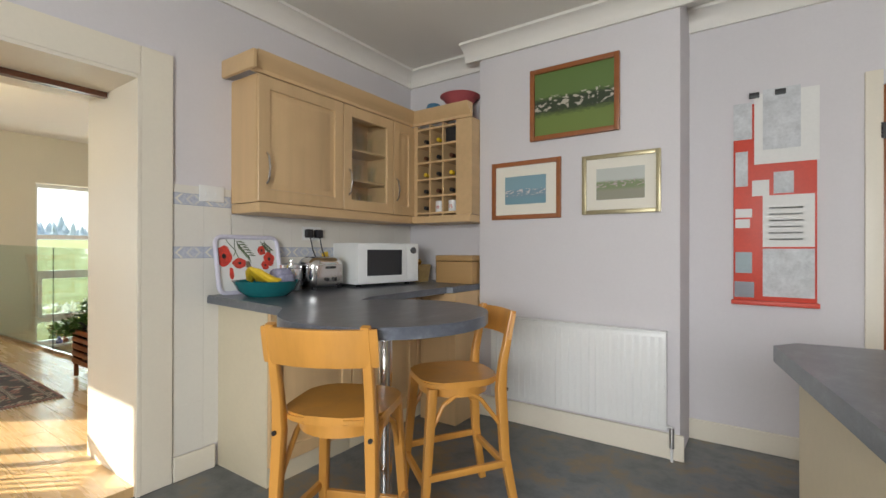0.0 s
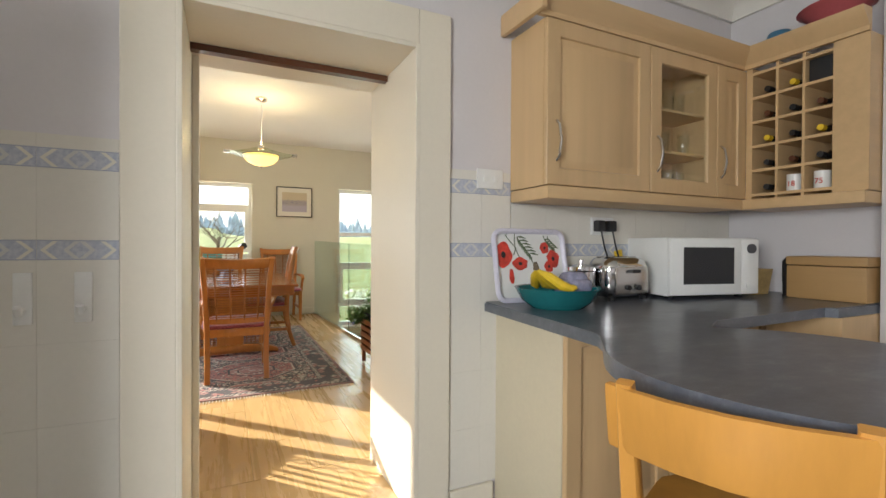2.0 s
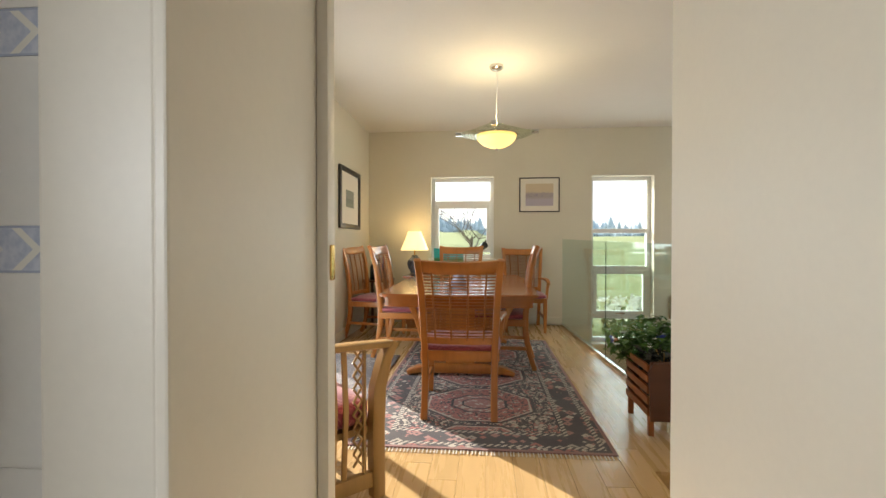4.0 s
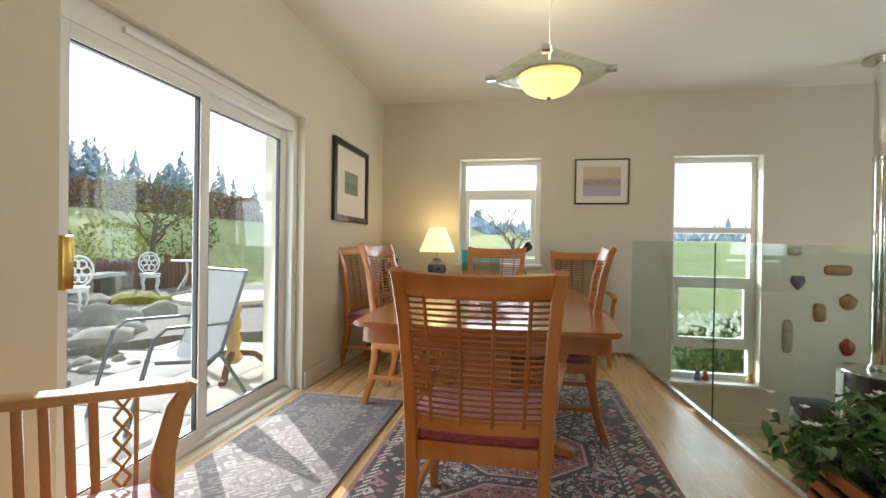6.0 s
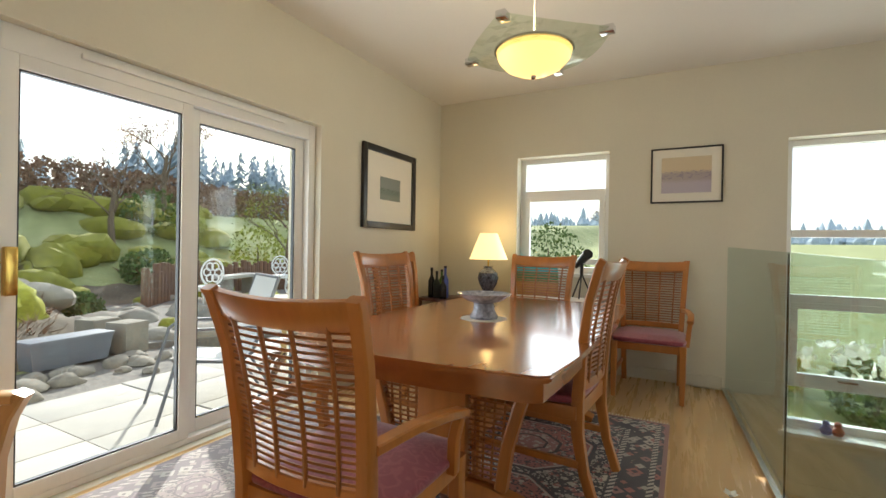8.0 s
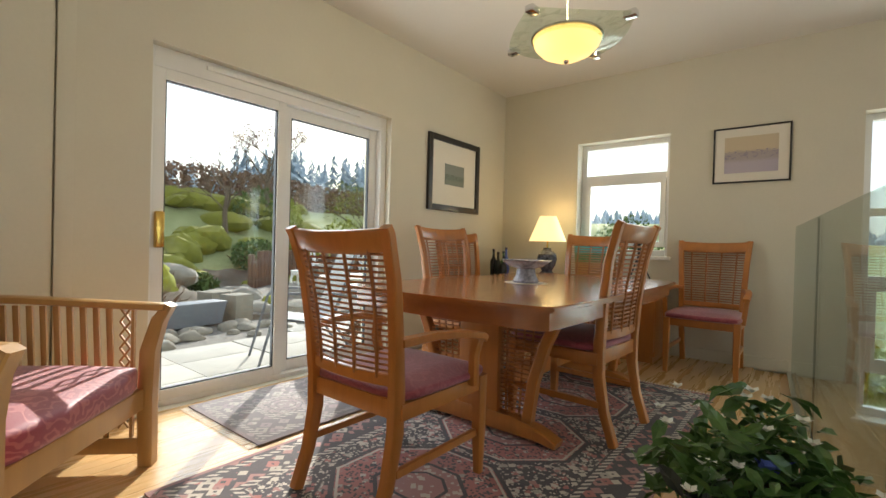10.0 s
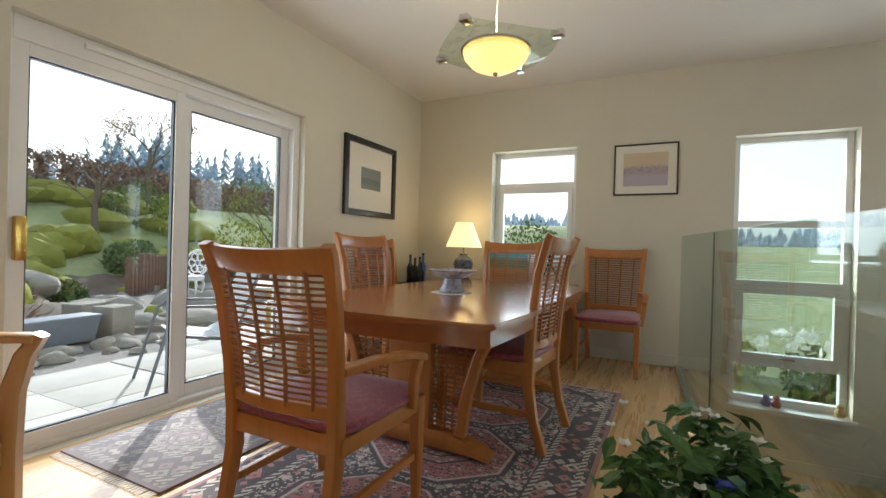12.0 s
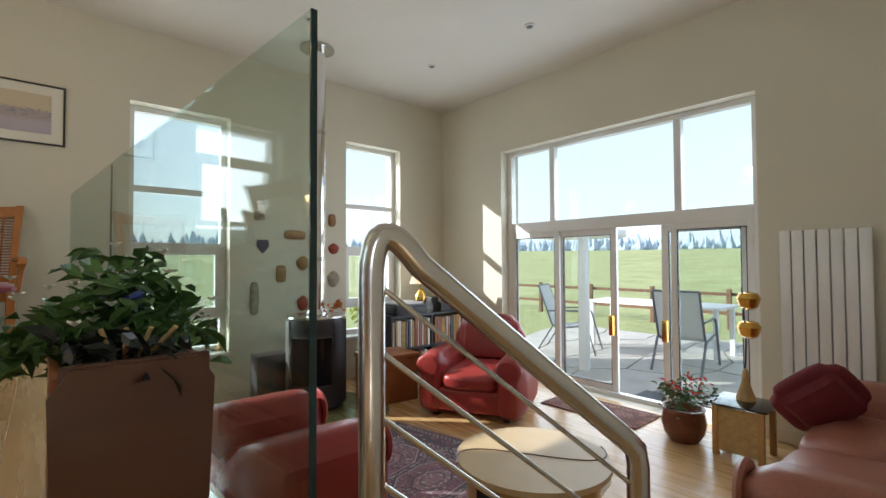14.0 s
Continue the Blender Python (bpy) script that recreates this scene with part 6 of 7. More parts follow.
# ---- living room ----
def leather_chair(name, label, m, w, mat, seats=1, d=0.86, back=True):
    t = thing(name, label, "armchair" if seats == 1 else "sofa", m)
    part("base", cushion(B(), -w / 2 + 0.1, w / 2 - 0.1, -d / 2 + 0.05, d / 2 - 0.03, 0.06, 0.30, 0.04, 0.01), mat, t)
    for q in (-1, 1):
        part("arm", cushion(B(), q * (w / 2 - 0.11) - 0.115, q * (w / 2 - 0.11) + 0.115, -d / 2 + 0.08, d / 2, 0.04, 0.60, 0.09, 0.025), mat, t)
        part("arm_front", lathe(B(), [(0.10, 0.0), (0.11, 0.012), (0.09, 0.03), (0.02, 0.036)], 20), mat, t).matrix_basis = pose(q * (w / 2 - 0.11), d / 2 - 0.005, 0.50, -90, 0, 0)
    sw = (w - 0.44) / seats
    for k in range(seats):
        x = -w / 2 + 0.22 + sw * k
        part("seat_cushion", cushion(B(), x + 0.005, x + sw - 0.005, -d / 2 + 0.2, d / 2 + 0.01, 0.28, 0.45, 0.06, 0.025), mat, t)
        if back:
            b = cushion(B(), x + 0.005 - 0.04, x + sw - 0.005 + 0.04, -0.12, 0.12, 0.0, 0.50, 0.09, 0.04)
            bmesh.ops.transform(b, matrix=pose(0, -d / 2 + 0.16, 0.40, 14, 0, 0), verts=b.verts)
            part("back_cushion", b, mat, t)
    part("back", cushion(B(), -w / 2 + 0.12, w / 2 - 0.12, -d / 2, -d / 2 + 0.16, 0.06, 0.78 if back else 0.5, 0.07, 0.02), mat, t)
    for k in range(4):
        part("foot", bx((-w / 2 + 0.12, w / 2 - 0.17)[k % 2], (-w / 2 + 0.17, w / 2 - 0.12)[k % 2], (-d / 2 + 0.08, d / 2 - 0.13)[k // 2], (-d / 2 + 0.13, d / 2 - 0.08)[k // 2], 0, 0.06), BLACK, t)
    return t


leather_chair("leather_armchair", "plump red leather armchair beside shelves", pose(-6.14, 4.80, LZ, 0, 0, 180 + 28) @ Matrix.Diagonal((1, 1, 0.88, 1)), 0.92, LEATHER)
leather_chair("leather_armchair", "red leather armchair below the platform edge", pose(-5.34, 2.56, LZ, 0, 0, 0), 0.86, LEATHER, 1, 0.76, False)
leather_chair("leather_sofa", "tan leather sofa facing the glazed doors", pose(-3.25, 4.55, LZ, 0, 0, 90), 1.9, TANL, 2, 0.95)
g = cushion(B(), -0.17, 0.17, -0.05, 0.05, -0.17, 0.17, 0.05, 0.04)
solo("scatter_cushion", g, plain("wine_fabric", (0.16, 0.02, 0.03), 0.8, var=0.25, big=8.0), "wine red scatter cushion on sofa", "cushion", pose(-3.72, 4.98, LZ + 0.57, 35, 40, 60))

stv = thing("wood_stove", "grey cylindrical wood stove with glass door", "stove", pose(-7.20, 3.68, LZ, 0, 0, -38))
part("body", lathe(B(), [(0.25, 0.03), (0.255, 0.05), (0.255, 0.80), (0.25, 0.82), (0.02, 0.82)], 40), GREY, stv)
part("top_plate", lathe(B(), [(0.27, 0.822), (0.275, 0.83), (0.27, 0.845), (0.05, 0.85)], 40), STEEL, stv, "pale metal top plate")
part("plinth", lathe(B(), [(0.23, 0.0), (0.23, 0.03), (0.2, 0.032)], 32), BLACK, stv)


def curved(bm, r, a0, a1, z0, z1, t=0.01, n=14):
    o = [bm.verts.new((r * math.cos(a), r * math.sin(a), z)) for z in (z0, z1) for a in [a0 + (a1 - a0) * k / n for k in range(n + 1)]]
    for k in range(n):
        bm.faces.new((o[k], o[k + 1], o[n + 2 + k], o[n + 1 + k]))
    bmesh.ops.solidify(bm, geom=bm.faces[:], thickness=-t)
    return bm


part("door", curved(B(), 0.262, -0.75, 0.75, 0.24, 0.66), BLACKG, stv, "curved dark glass door")
part("upper_panel", curved(B(), 0.262, -0.78, 0.78, 0.68, 0.80), GREY, stv)
part("drawer", curved(B(), 0.262, -0.78, 0.78, 0.06, 0.22), GREY, stv)
part("handle", tube(B(), [(0.275 * math.cos(-0.7), 0.275 * math.sin(-0.7), 0.3), (0.29 * math.cos(-0.7), 0.29 * math.sin(-0.7), 0.45), (0.275 * math.cos(-0.7), 0.275 * math.sin(-0.7), 0.6)], 0.008, 8), STEEL, stv)
part("side_panel", curved(B(), 0.275, -1.9, -0.85, 0.05, 0.81), plain("pale_soapstone", (0.45, 0.44, 0.43), 0.4), stv, "pale stone side panel")
part("side_panel", curved(B(), 0.275, 0.85, 1.9, 0.05, 0.81), GREY, stv)
fp = part("flue_pipe", tube(B(), [(0, 0, 0.85), (0, 0, CZ - LZ - 0.002)], 0.076, 28), CHROME, stv, "polished steel flue pipe")
for z in (1.35, 2.55):
    part("joint_band", lathe(B(), [(0.076, z), (0.081, z + 0.004), (0.081, z + 0.03), (0.076, z + 0.034)], 28), STEEL, fp)
part("collar", lathe(B(), [(0.16, CZ - LZ - 0.025), (0.16, CZ - LZ - 0.003), (0.08, CZ - LZ - 0.003)], 28), STEEL, fp)
part("base_ring", lathe(B(), [(0.10, 0.851), (0.10, 0.87), (0.085, 0.9), (0.078, 0.9)], 28), CHROME, fp)
solo("glass_hearth", slab(B(), [(0.62 * math.cos(a), 0.62 * math.sin(a)) for a in [2 * math.pi * k / 48 for k in range(48)]], 0, 0.01), glass("hearth_glass", (0.80, 0.88, 0.84)), "round clear glass hearth plate under stove", "hearth", pose(-6.98, 3.6, LZ + 0.001))
solo("dried_flower", leaves(B(), [(0, 0, 0.08)], 40, 0.035, 0.03, 0.4, 11), plain("orange_petal", (0.55, 0.16, 0.02), 0.6), "orange flower ornament on stove", "ornament", pose(-7.08, 3.83, LZ + 0.85))
solo("log_basket", bx(-0.09, 0.09, -0.14, 0.14, 0, 0.5, 0.01), GREY, "dark log box beside stove", "log box", pose(-7.42, 3.32, LZ))
mk = random.Random(4)
MASKC = [plain("mask_paint_blue", (0.06, 0.07, 0.14), 0.4, var=0.5, big=20.0), plain("mask_paint_brown", (0.30, 0.17, 0.07), 0.5, var=0.5, big=25.0), plain("mask_paint_stone", (0.36, 0.33, 0.24), 0.7, var=0.5, big=25.0), plain("mask_paint_red", (0.30, 0.05, 0.025), 0.4, var=0.5, big=20.0)]
for y, z, w, h, c, sh in ((3.41, 0.83, 0.13, 0.16, 0, 0), (3.75, 0.95, 0.24, 0.1, 1, 1), (3.60, 0.54, 0.11, 0.18, 1, 1), (3.33, 0.30, 0.09, 0.33, 2, 1), (3.84, 0.65, 0.15, 0.15, 1, 2), (4.20, 0.81, 0.13, 0.12, 3, 2), (4.20, 0.47, 0.15, 0.18, 2, 2), (4.18, 1.13, 0.09, 0.14, 1, 1), (3.84, 0.22, 0.13, 0.16, 3, 2), (3.38, 1.13, 0.12, 0.09, 2, 1)):
    g = B()
    n = 20
    o = []
    for k in range(n):
        a = 2 * math.pi * k / n
        cx, cz = math.cos(a), math.sin(a)
        if sh == 0:
            p = (w / 2 * cx * (1.0 if cz > 0 else (1 + cz) ** 0.5 if cz > -0.99 else 0.05), h / 2 * (0.75 if cz > 0.4 else cz))
        elif sh == 1:
            p = (w / 2 * math.copysign(abs(cx) ** 0.5, cx), h / 2 * math.copysign(abs(cz) ** 0.6, cz))
        else:
            p = (w / 2 * cx * (1 + 0.08 * math.sin(5 * a)), h / 2 * cz * (1 + 0.06 * math.cos(4 * a)))
        o.append(p)
    ra_ = [g.verts.new((0, p[0], p[1])) for p in o]
    rb_ = [g.verts.new((0.018, p[0] * 0.92, p[1] * 0.92)) for p in o]
    rc_ = [g.verts.new((0.035, p[0] * 0.45, p[1] * 0.45)) for p in o]
    for q0, q1 in ((ra_, rb_), (rb_, rc_)):
        for k in range(n):
            g.faces.new((q0[k], q0[(k + 1) % n], q1[(k + 1) % n], q1[k]))
    g.faces.new(rc_)
    g.faces.new(ra_[::-1])
    solo("wall_plaque", g, MASKC[c], "small painted ceramic plaque hung on the wall", "wall ornament", pose(WX + 0.001, y, z), "plaques on the west wall")

ct = thing("coffee_table", "round pale wood coffee table with inlaid curve", "coffee table", pose(-4.55, 3.50, LZ))
g = slab(B(), [(0.36 * math.cos(a), 0.36 * math.sin(a)) for a in [2 * math.pi * k / 48 for k in range(48)]], 0.395, 0.42)
bmesh.ops.bevel(g, geom=[e for e in g.edges if abs(e.verts[0].co.z - e.verts[1].co.z) < 1e-5], offset=0.006, segments=2, affect="EDGES")
part("top", g, wood("pale_ash", (0.60, 0.46, 0.27), 0.4, 0.08, 0, 12.0), ct)
part("drum", lathe(B(), [(0.31, 0.0), (0.31, 0.39), (0.1, 0.392)], 40), HONEY, ct)
part("inlay", tube(B(), [(0.25 * math.sin(t * 2.4), 0.33 * t, 0.4205) for t in [-1 + 0.1 * k for k in range(21)]], 0.004, 5), DARKW, ct, "dark curved inlay line")
part("door_gap", bx(-0.06, 0.06, -0.316, -0.308, 0.02, 0.36), BLACK, ct)
tk = thing("wooden_trunk", "plain brown wooden chest near stove", "chest", pose(-6.95, 4.30, LZ, 0, 0, -6))
part("body", bx(-0.2, 0.2, -0.24, 0.24, 0, 0.40, 0.006), MIDW, tk)
part("lid", bx(-0.21, 0.21, -0.25, 0.25, 0.402, 0.45, 0.006), MIDW, tk)
sh = thing("record_shelf", "low black shelf unit packed with records", "shelf unit", pose(-7.48, 5.12, LZ))
b = B()
for z in (0.0, 0.36, 0.72):
    box(b, -0.2, 0.22, -0.55, 0.62, z, z + 0.025)
for y in (-0.55, 0.02, 0.60):
    box(b, -0.2, 0.22, y, y + 0.02, 0.025, 0.72)
part("carcass", b, BLACK, sh, "", False)
rb = random.Random(8)
for z in (0.026, 0.386):
    y = -0.52
    while y < 0.57:
        w = rb.uniform(0.012, 0.035)
        if not (-0.02 < y < 0.05 or y + w > 0.595):
            bk_ = solo("record", bx(0, 0.3, 0, w * 0.9, 0, rb.uniform(0.28, 0.31)), rb.choice((PAPER, PAPERG, PAPER, GREY, MIDW, CORK)), "record sleeve standing in black shelf", "record", pose(-7.58 + rb.uniform(0, 0.03), 5.12 + y, LZ + z), "records on the shelf", smooth=False)
        y += w
pr = thing("printer", "flat grey printer with paper on shelf", "printer", pose(-7.45, 4.85, LZ + 0.746))
part("body", bx(-0.2, 0.2, -0.22, 0.22, 0, 0.09, 0.01), BLACK, pr)
part("lid", bx(-0.19, 0.18, -0.2, 0.2, 0.091, 0.12, 0.008), GREY, pr)
part("paper_stack", bx(-0.1, 0.2, -0.15, 0.15, 0.121, 0.14), PAPER, pr)
au = thing("stereo", "black hi-fi unit on record shelf", "stereo", pose(-7.45, 5.5, LZ + 0.746))
part("case", bx(-0.18, 0.18, -0.2, 0.2, 0, 0.16, 0.006), BLACK, au)
part("knob", tube(B(), [(0.18, 0.1, 0.08), (0.2, 0.1, 0.08)], 0.025, 16), GREY, au)
# no light inside this lamp: a warm glow is added to the shade's material
table_lamp("brass_table_lamp", "unlit table lamp with brass base and glow put into its shade, on record shelf", pose(-7.5, 5.17, LZ + 0.746), glow("warm_glow_shade", (1.0, 0.75, 0.42), 0.5, (0.8, 0.66, 0.45)), BRASS, 0.8)
lsp = thing("loudspeaker", "black loudspeaker in the corner", "loudspeaker", pose(-7.62, 5.74, LZ))
part("cabinet", bx(-0.12, 0.14, -0.09, 0.09, 0, 0.6, 0.008), BLACK, lsp)
part("cone", lathe(B(), [(0.06, 0), (0.05, 0.006), (0.02, 0.001)], 20), GREY, lsp).matrix_basis = pose(0.141, 0, 0.4, 0, 90, 0)
nd = thing("side_table", "square wooden side table with glass top", "side table", pose(-4.20, 5.40, LZ) @ Matrix.Diagonal((0.9, 0.9, 0.72, 1)))
for k in range(4):
    part("leg", bx((-0.17, 0.13)[k % 2], (-0.13, 0.17)[k % 2], (-0.17, 0.13)[k // 2], (-0.13, 0.17)[k // 2], 0, 0.48, 0.004), HONEY, nd)
part("side_panel", bx(-0.13, 0.13, -0.16, -0.145, 0.05, 0.46), CORK, nd, "woven side panel")
part("side_panel", bx(-0.16, -0.145, -0.13, 0.13, 0.05, 0.46), CORK, nd, "woven side panel")
part("top", bx(-0.2, 0.2, -0.2, 0.2, 0.482, 0.5, 0.006), BLACKG, nd)
gd = thing("gold_sculpture", "slim stand with two gilded cups", "sculpture", pose(-4.20, 5.45, LZ + 0.361))
part("base", lathe(B(), [(0.06, 0), (0.055, 0.03), (0.025, 0.12), (0.018, 0.2), (0.006, 0.22)], 20), CORK, gd)
part("rod", tube(B(), [(0, 0, 0.2), (0.01, 0, 0.4), (-0.01, 0, 0.78)], 0.006, 8), BLACK, gd)
for z, x in ((0.48, 0.03), (0.68, 0.03)):
    part("gilded_cup", lathe(B(), [(0.02, -0.05), (0.055, -0.03), (0.075, 0.03), (0.055, 0.065), (0.02, 0.075)], 20, x, 0, z), GOLD, gd)
fp_ = thing("flower_pot", "brown glazed pot of red flowers by the door", "potted plant", pose(-4.58, 5.36, LZ))
part("pot", lathe(B(), [(0.10, 0), (0.14, 0.06), (0.155, 0.14), (0.14, 0.22), (0.15, 0.24), (0.135, 0.24), (0.11, 0.2)], 28), TERRA, fp_)
part("foliage", leaves(B(), [(0, 0, 0.3), (0.08, 0.05, 0.36), (-0.08, -0.03, 0.36), (0, -0.08, 0.33)], 230, 0.028, 0.06, 0.3, 21), LEAF, fp_, "", False)
part("blossom", leaves(B(), [(0.05, 0, 0.46), (-0.1, 0.0, 0.42), (0.1, -0.08, 0.38), (-0.03, -0.1, 0.4), (0.13, 0.06, 0.42)], 60, 0.022, 0.035, 0.3, 22), REDP, fp_, "red blossoms", False)
dm = thing("door_mat", "faded red patterned mat by the terrace door", "mat", pose(-5.33, 5.5, LZ + 0.001))
part("woven_field", bx(-0.5, 0.42, -0.22, 0.24, 0, 0.01, 0.003), persian("red_mat_weave", 0.5, 0.24, (0.30, 0.13, 0.10), (0.16, 0.07, 0.06), (0.34, 0.2, 0.15), (0.2, 0.1, 0.1)), dm)
vr = thing("column_radiator", "tall white flat-panel radiator on the wall", "radiator", pose(-4.06, NY - 0.005, -0.40))
for k in range(7):
    part("panel", bx(0.005 + 0.072 * k, 0.07 + 0.072 * k, -0.075, -0.035, 0, 1.27, 0.008), WHITE, vr)
part("bracket", bx(0.05, 0.45, -0.035, 0.004, 0.1, 1.15), WHITE, vr)
for x, y in ((-6.79, 4.77), (-5.61, 4.89), (-6.75, 3.40), (-5.6, 3.3)):
    s_ = thing("ceiling_spot", "small recessed ceiling downlight", "spotlight", pose(x, y, CZ - 0.001), "ceiling spots")
    part("bezel", lathe(B(), [(0.045, 0), (0.045, -0.008), (0.032, -0.012), (0.03, -0.002)], 20), WHITE, s_)
    part("lens", lathe(B(), [(0.029, -0.003), (0.029, -0.006), (0.01, -0.008)], 16), GREY, s_)
for y, z, m, n_ in ((2.55, 0.03, BLUEP, "small violet ornament on window sill"), (3.03, 0.02, CORK, "pale shell on window sill"), (2.62, 0.02, MASKC[3], "small red ornament on window sill")):
    solo("sill_ornament", lathe(B(), [(0.03, 0), (0.04, 0.03), (0.02, 0.06), (0.025, 0.085), (0.008, 0.1)], 14), m, n_, "ornament", pose(WX - 0.04, y, -0.187))

# ---- outdoors ----
def ground_z(x, y):
    s = lambda a, b, v: max(0.0, min(1.0, (v - a) / (b - a))) ** 2 * (3 - 2 * max(0.0, min(1.0, (v - a) / (b - a))))
    south = s(2.0, -2.0, y)                      # terrace level of the garden side
    z = -0.80 + 0.62 * south
    court = 1 - s(-7.6, -6.0, x)
    d = max(0.0, -y - 3.6 - 4.6 * court)
    z += south * (0.25 * s(0, 1.2, d) + 2.15 * s(1.0 - 1.0 * court, 9.5 - 4 * court, d))
    z += 0.10 * noise.noise((x * 0.5, y * 0.5, 0)) * s(1.0, 3.0, d)
    far = math.hypot(x + 5, y - 2)
    z += 4.2 * s(18, 110, far) * (0.9 if y > 0 else 1.0) * (1 if x < 20 else 0.6)
    if x < -9.5 and y > -4:
        z += 0.5 * s(-9.5, -16, x) * s(6, -2, y)
    return z


g = B()
xs = sorted({*[-8.3 + 0.6 * k for k in range(-22, 24)], *[-8.3 + math.copysign(abs(k) ** 2.6 * 0.35 + 12, k) for k in range(-16, 17) if k]})
ys = sorted({*[2.0 + 0.6 * k for k in range(-30, 20)], *[2.0 + math.copysign(abs(k) ** 2.6 * 0.35 + 18, k) for k in range(-16, 17) if k]})
inside = lambda x, y: WX - 0.2 < x < 3.1 and SY - 0.2 < y < NY + 0.2
vv = {(i, j): g.verts.new((x, y, ground_z(x, y) if not inside(x, y) else -0.95)) for i, x in enumerate(xs) for j, y in enumerate(ys)}
for i in range(len(xs) - 1):
    for j in range(len(ys) - 1):
        g.faces.new((vv[i, j], vv[i + 1, j], vv[i + 1, j + 1], vv[i, j + 1]))
struct("ground", g, LAND, "rough grass ground rising to the far fields", "ground", True)

# paving on the garden side
pv = thing("pavement", "pale concrete paving slabs outside the patio door", "paving", kind="structure")
for i in range(8):
    for j in range(4):
        x, y = -8.0 + 0.75 * i, -1.75 - 0.55 * j
        if y < -2.9 and i > 1:
            continue
        part("slab", bx(x + 0.005, x + 0.745, y + 0.005, y + 0.545, -0.30, -0.10 + 0.004 * ((i * 7 + j * 3) % 3), 0.006), STONE, pv)
# gravel court
struct("gravel_court", slab(B(), [(-14.5, -8.0), (-7.4, -8.0), (-6.0, -4.4), (-7.9, -3.5), (-9, -1.6), (-14.5, -1.6)], -0.4, -0.045), GRAVEL, "grey gravel court in the garden", "gravel")
rk = random.Random(12)


def rock(x, y, z, s, mat=None, name="garden_stone"):
    b = B()
    bmesh.ops.create_icosphere(b, subdivisions=2, radius=s)
    sx, sy, sz = rk.uniform(0.8, 1.5), rk.uniform(0.7, 1.2), rk.uniform(0.5, 0.8)
    o = rk.random() * 50
    for v in b.verts:
        k = 1 + 0.35 * noise.noise(v.co / s * 1.1 + Vector((o, 0, 0)))
        v.co = Vector((v.co.x * sx * k, v.co.y * sy * k, v.co.z * sz * k))
    return solo(name, b, mat or ROCK, "rough weathered rockery stone" if mat is None else "mossy green rockery mound", "stone", pose(x, y, z, 0, 0, rk.uniform(0, 360)), "rockery")


for k in range(70):
    x = -11 + 8.5 * rk.random()
    y = -3.9 - 0.5 * rk.random() if k < 20 else -4.5 - 4.0 * rk.random()
    rock(x, y, ground_z(x, y) + 0.12, rk.uniform(0.1, 0.27) if k < 14 else rk.uniform(0.15, 0.38))
for k in range(36):
    x, y = -12 + 9.5 * rk.random(), -5.0 - 5.5 * rk.random()
    rock(x, y, ground_z(x, y) + 0.12, rk.uniform(0.15, 0.42), MOSS, "moss_mound")
b = B()
bmesh.ops.create_icosphere(b, subdivisions=5, radius=1.0)
for v in b.verts:
    k = 1 + 0.16 * noise.noise(v.co * 2.2) + 0.05 * noise.noise(v.co * 9.0) + 0.03 * noise.noise(v.co * 24.0)
    v.co = Vector((v.co.x * 1.45, v.co.y * 1.1, v.co.z * 1.0)) * k
solo("moss_mound", b, plain("bright_moss", (0.33, 0.34, 0.04), 0.95, var=0.55, big=9.0, fine=70.0, bump=0.9), "large bright yellow-green mossy mound", "mound", pose(-4.75, -5.7, 0.05), "rockery")
g = B()
nx, ny = 60, 36
gv = [[g.verts.new((-12.5 + 9.5 * i / nx, -4.0 - 5.2 * j / ny, ground_z(-12.5 + 9.5 * i / nx, -4.0 - 5.2 * j / ny) + (0.10 + 0.09 * noise.noise((i * 0.35, j * 0.35, 3.0)) if 0 < i < nx and 0 < j < ny else -0.05))) for j in range(ny + 1)] for i in range(nx + 1)]
for i in range(nx):
    for j in range(ny):
        g.faces.new((gv[i][j], gv[i + 1][j], gv[i + 1][j + 1], gv[i][j + 1]))
struct("soil_bed", g, SOIL, "dark bare soil of the rockery bed", "soil", True)
for x, y, w in ((-6.42, -4.05, 0.30), (-6.35, -4.55, 0.32)):
    solo("stone_block", bx(-w / 2, w / 2, -0.15, 0.15, -0.1, 0.26, 0.02), ROCK, "square rough stone block in rockery", "stone block", pose(x, y, 0.0, 0, 0, 15))
tg = thing("trough_planter", "blue-grey plastic trough planter", "planter", pose(-5.80, -3.95, -0.08, 0, 0, 8))
b = slab(B(), [(-0.34, -0.1), (0.34, -0.1), (0.34, 0.1), (-0.34, 0.1)], 0, 0.26)
for v in b.verts:
    if v.co.z > 0.1:
        v.co.x *= 1.12; v.co.y *= 1.3
part("tub", b, plain("slate_plastic", (0.17, 0.19, 0.23), 0.6), tg, "", False)
part("rim", bx(-0.39, 0.39, -0.14, 0.14, 0.255, 0.285, 0.008), plain("slate_plastic_rim", (0.2, 0.22, 0.26), 0.6), tg)

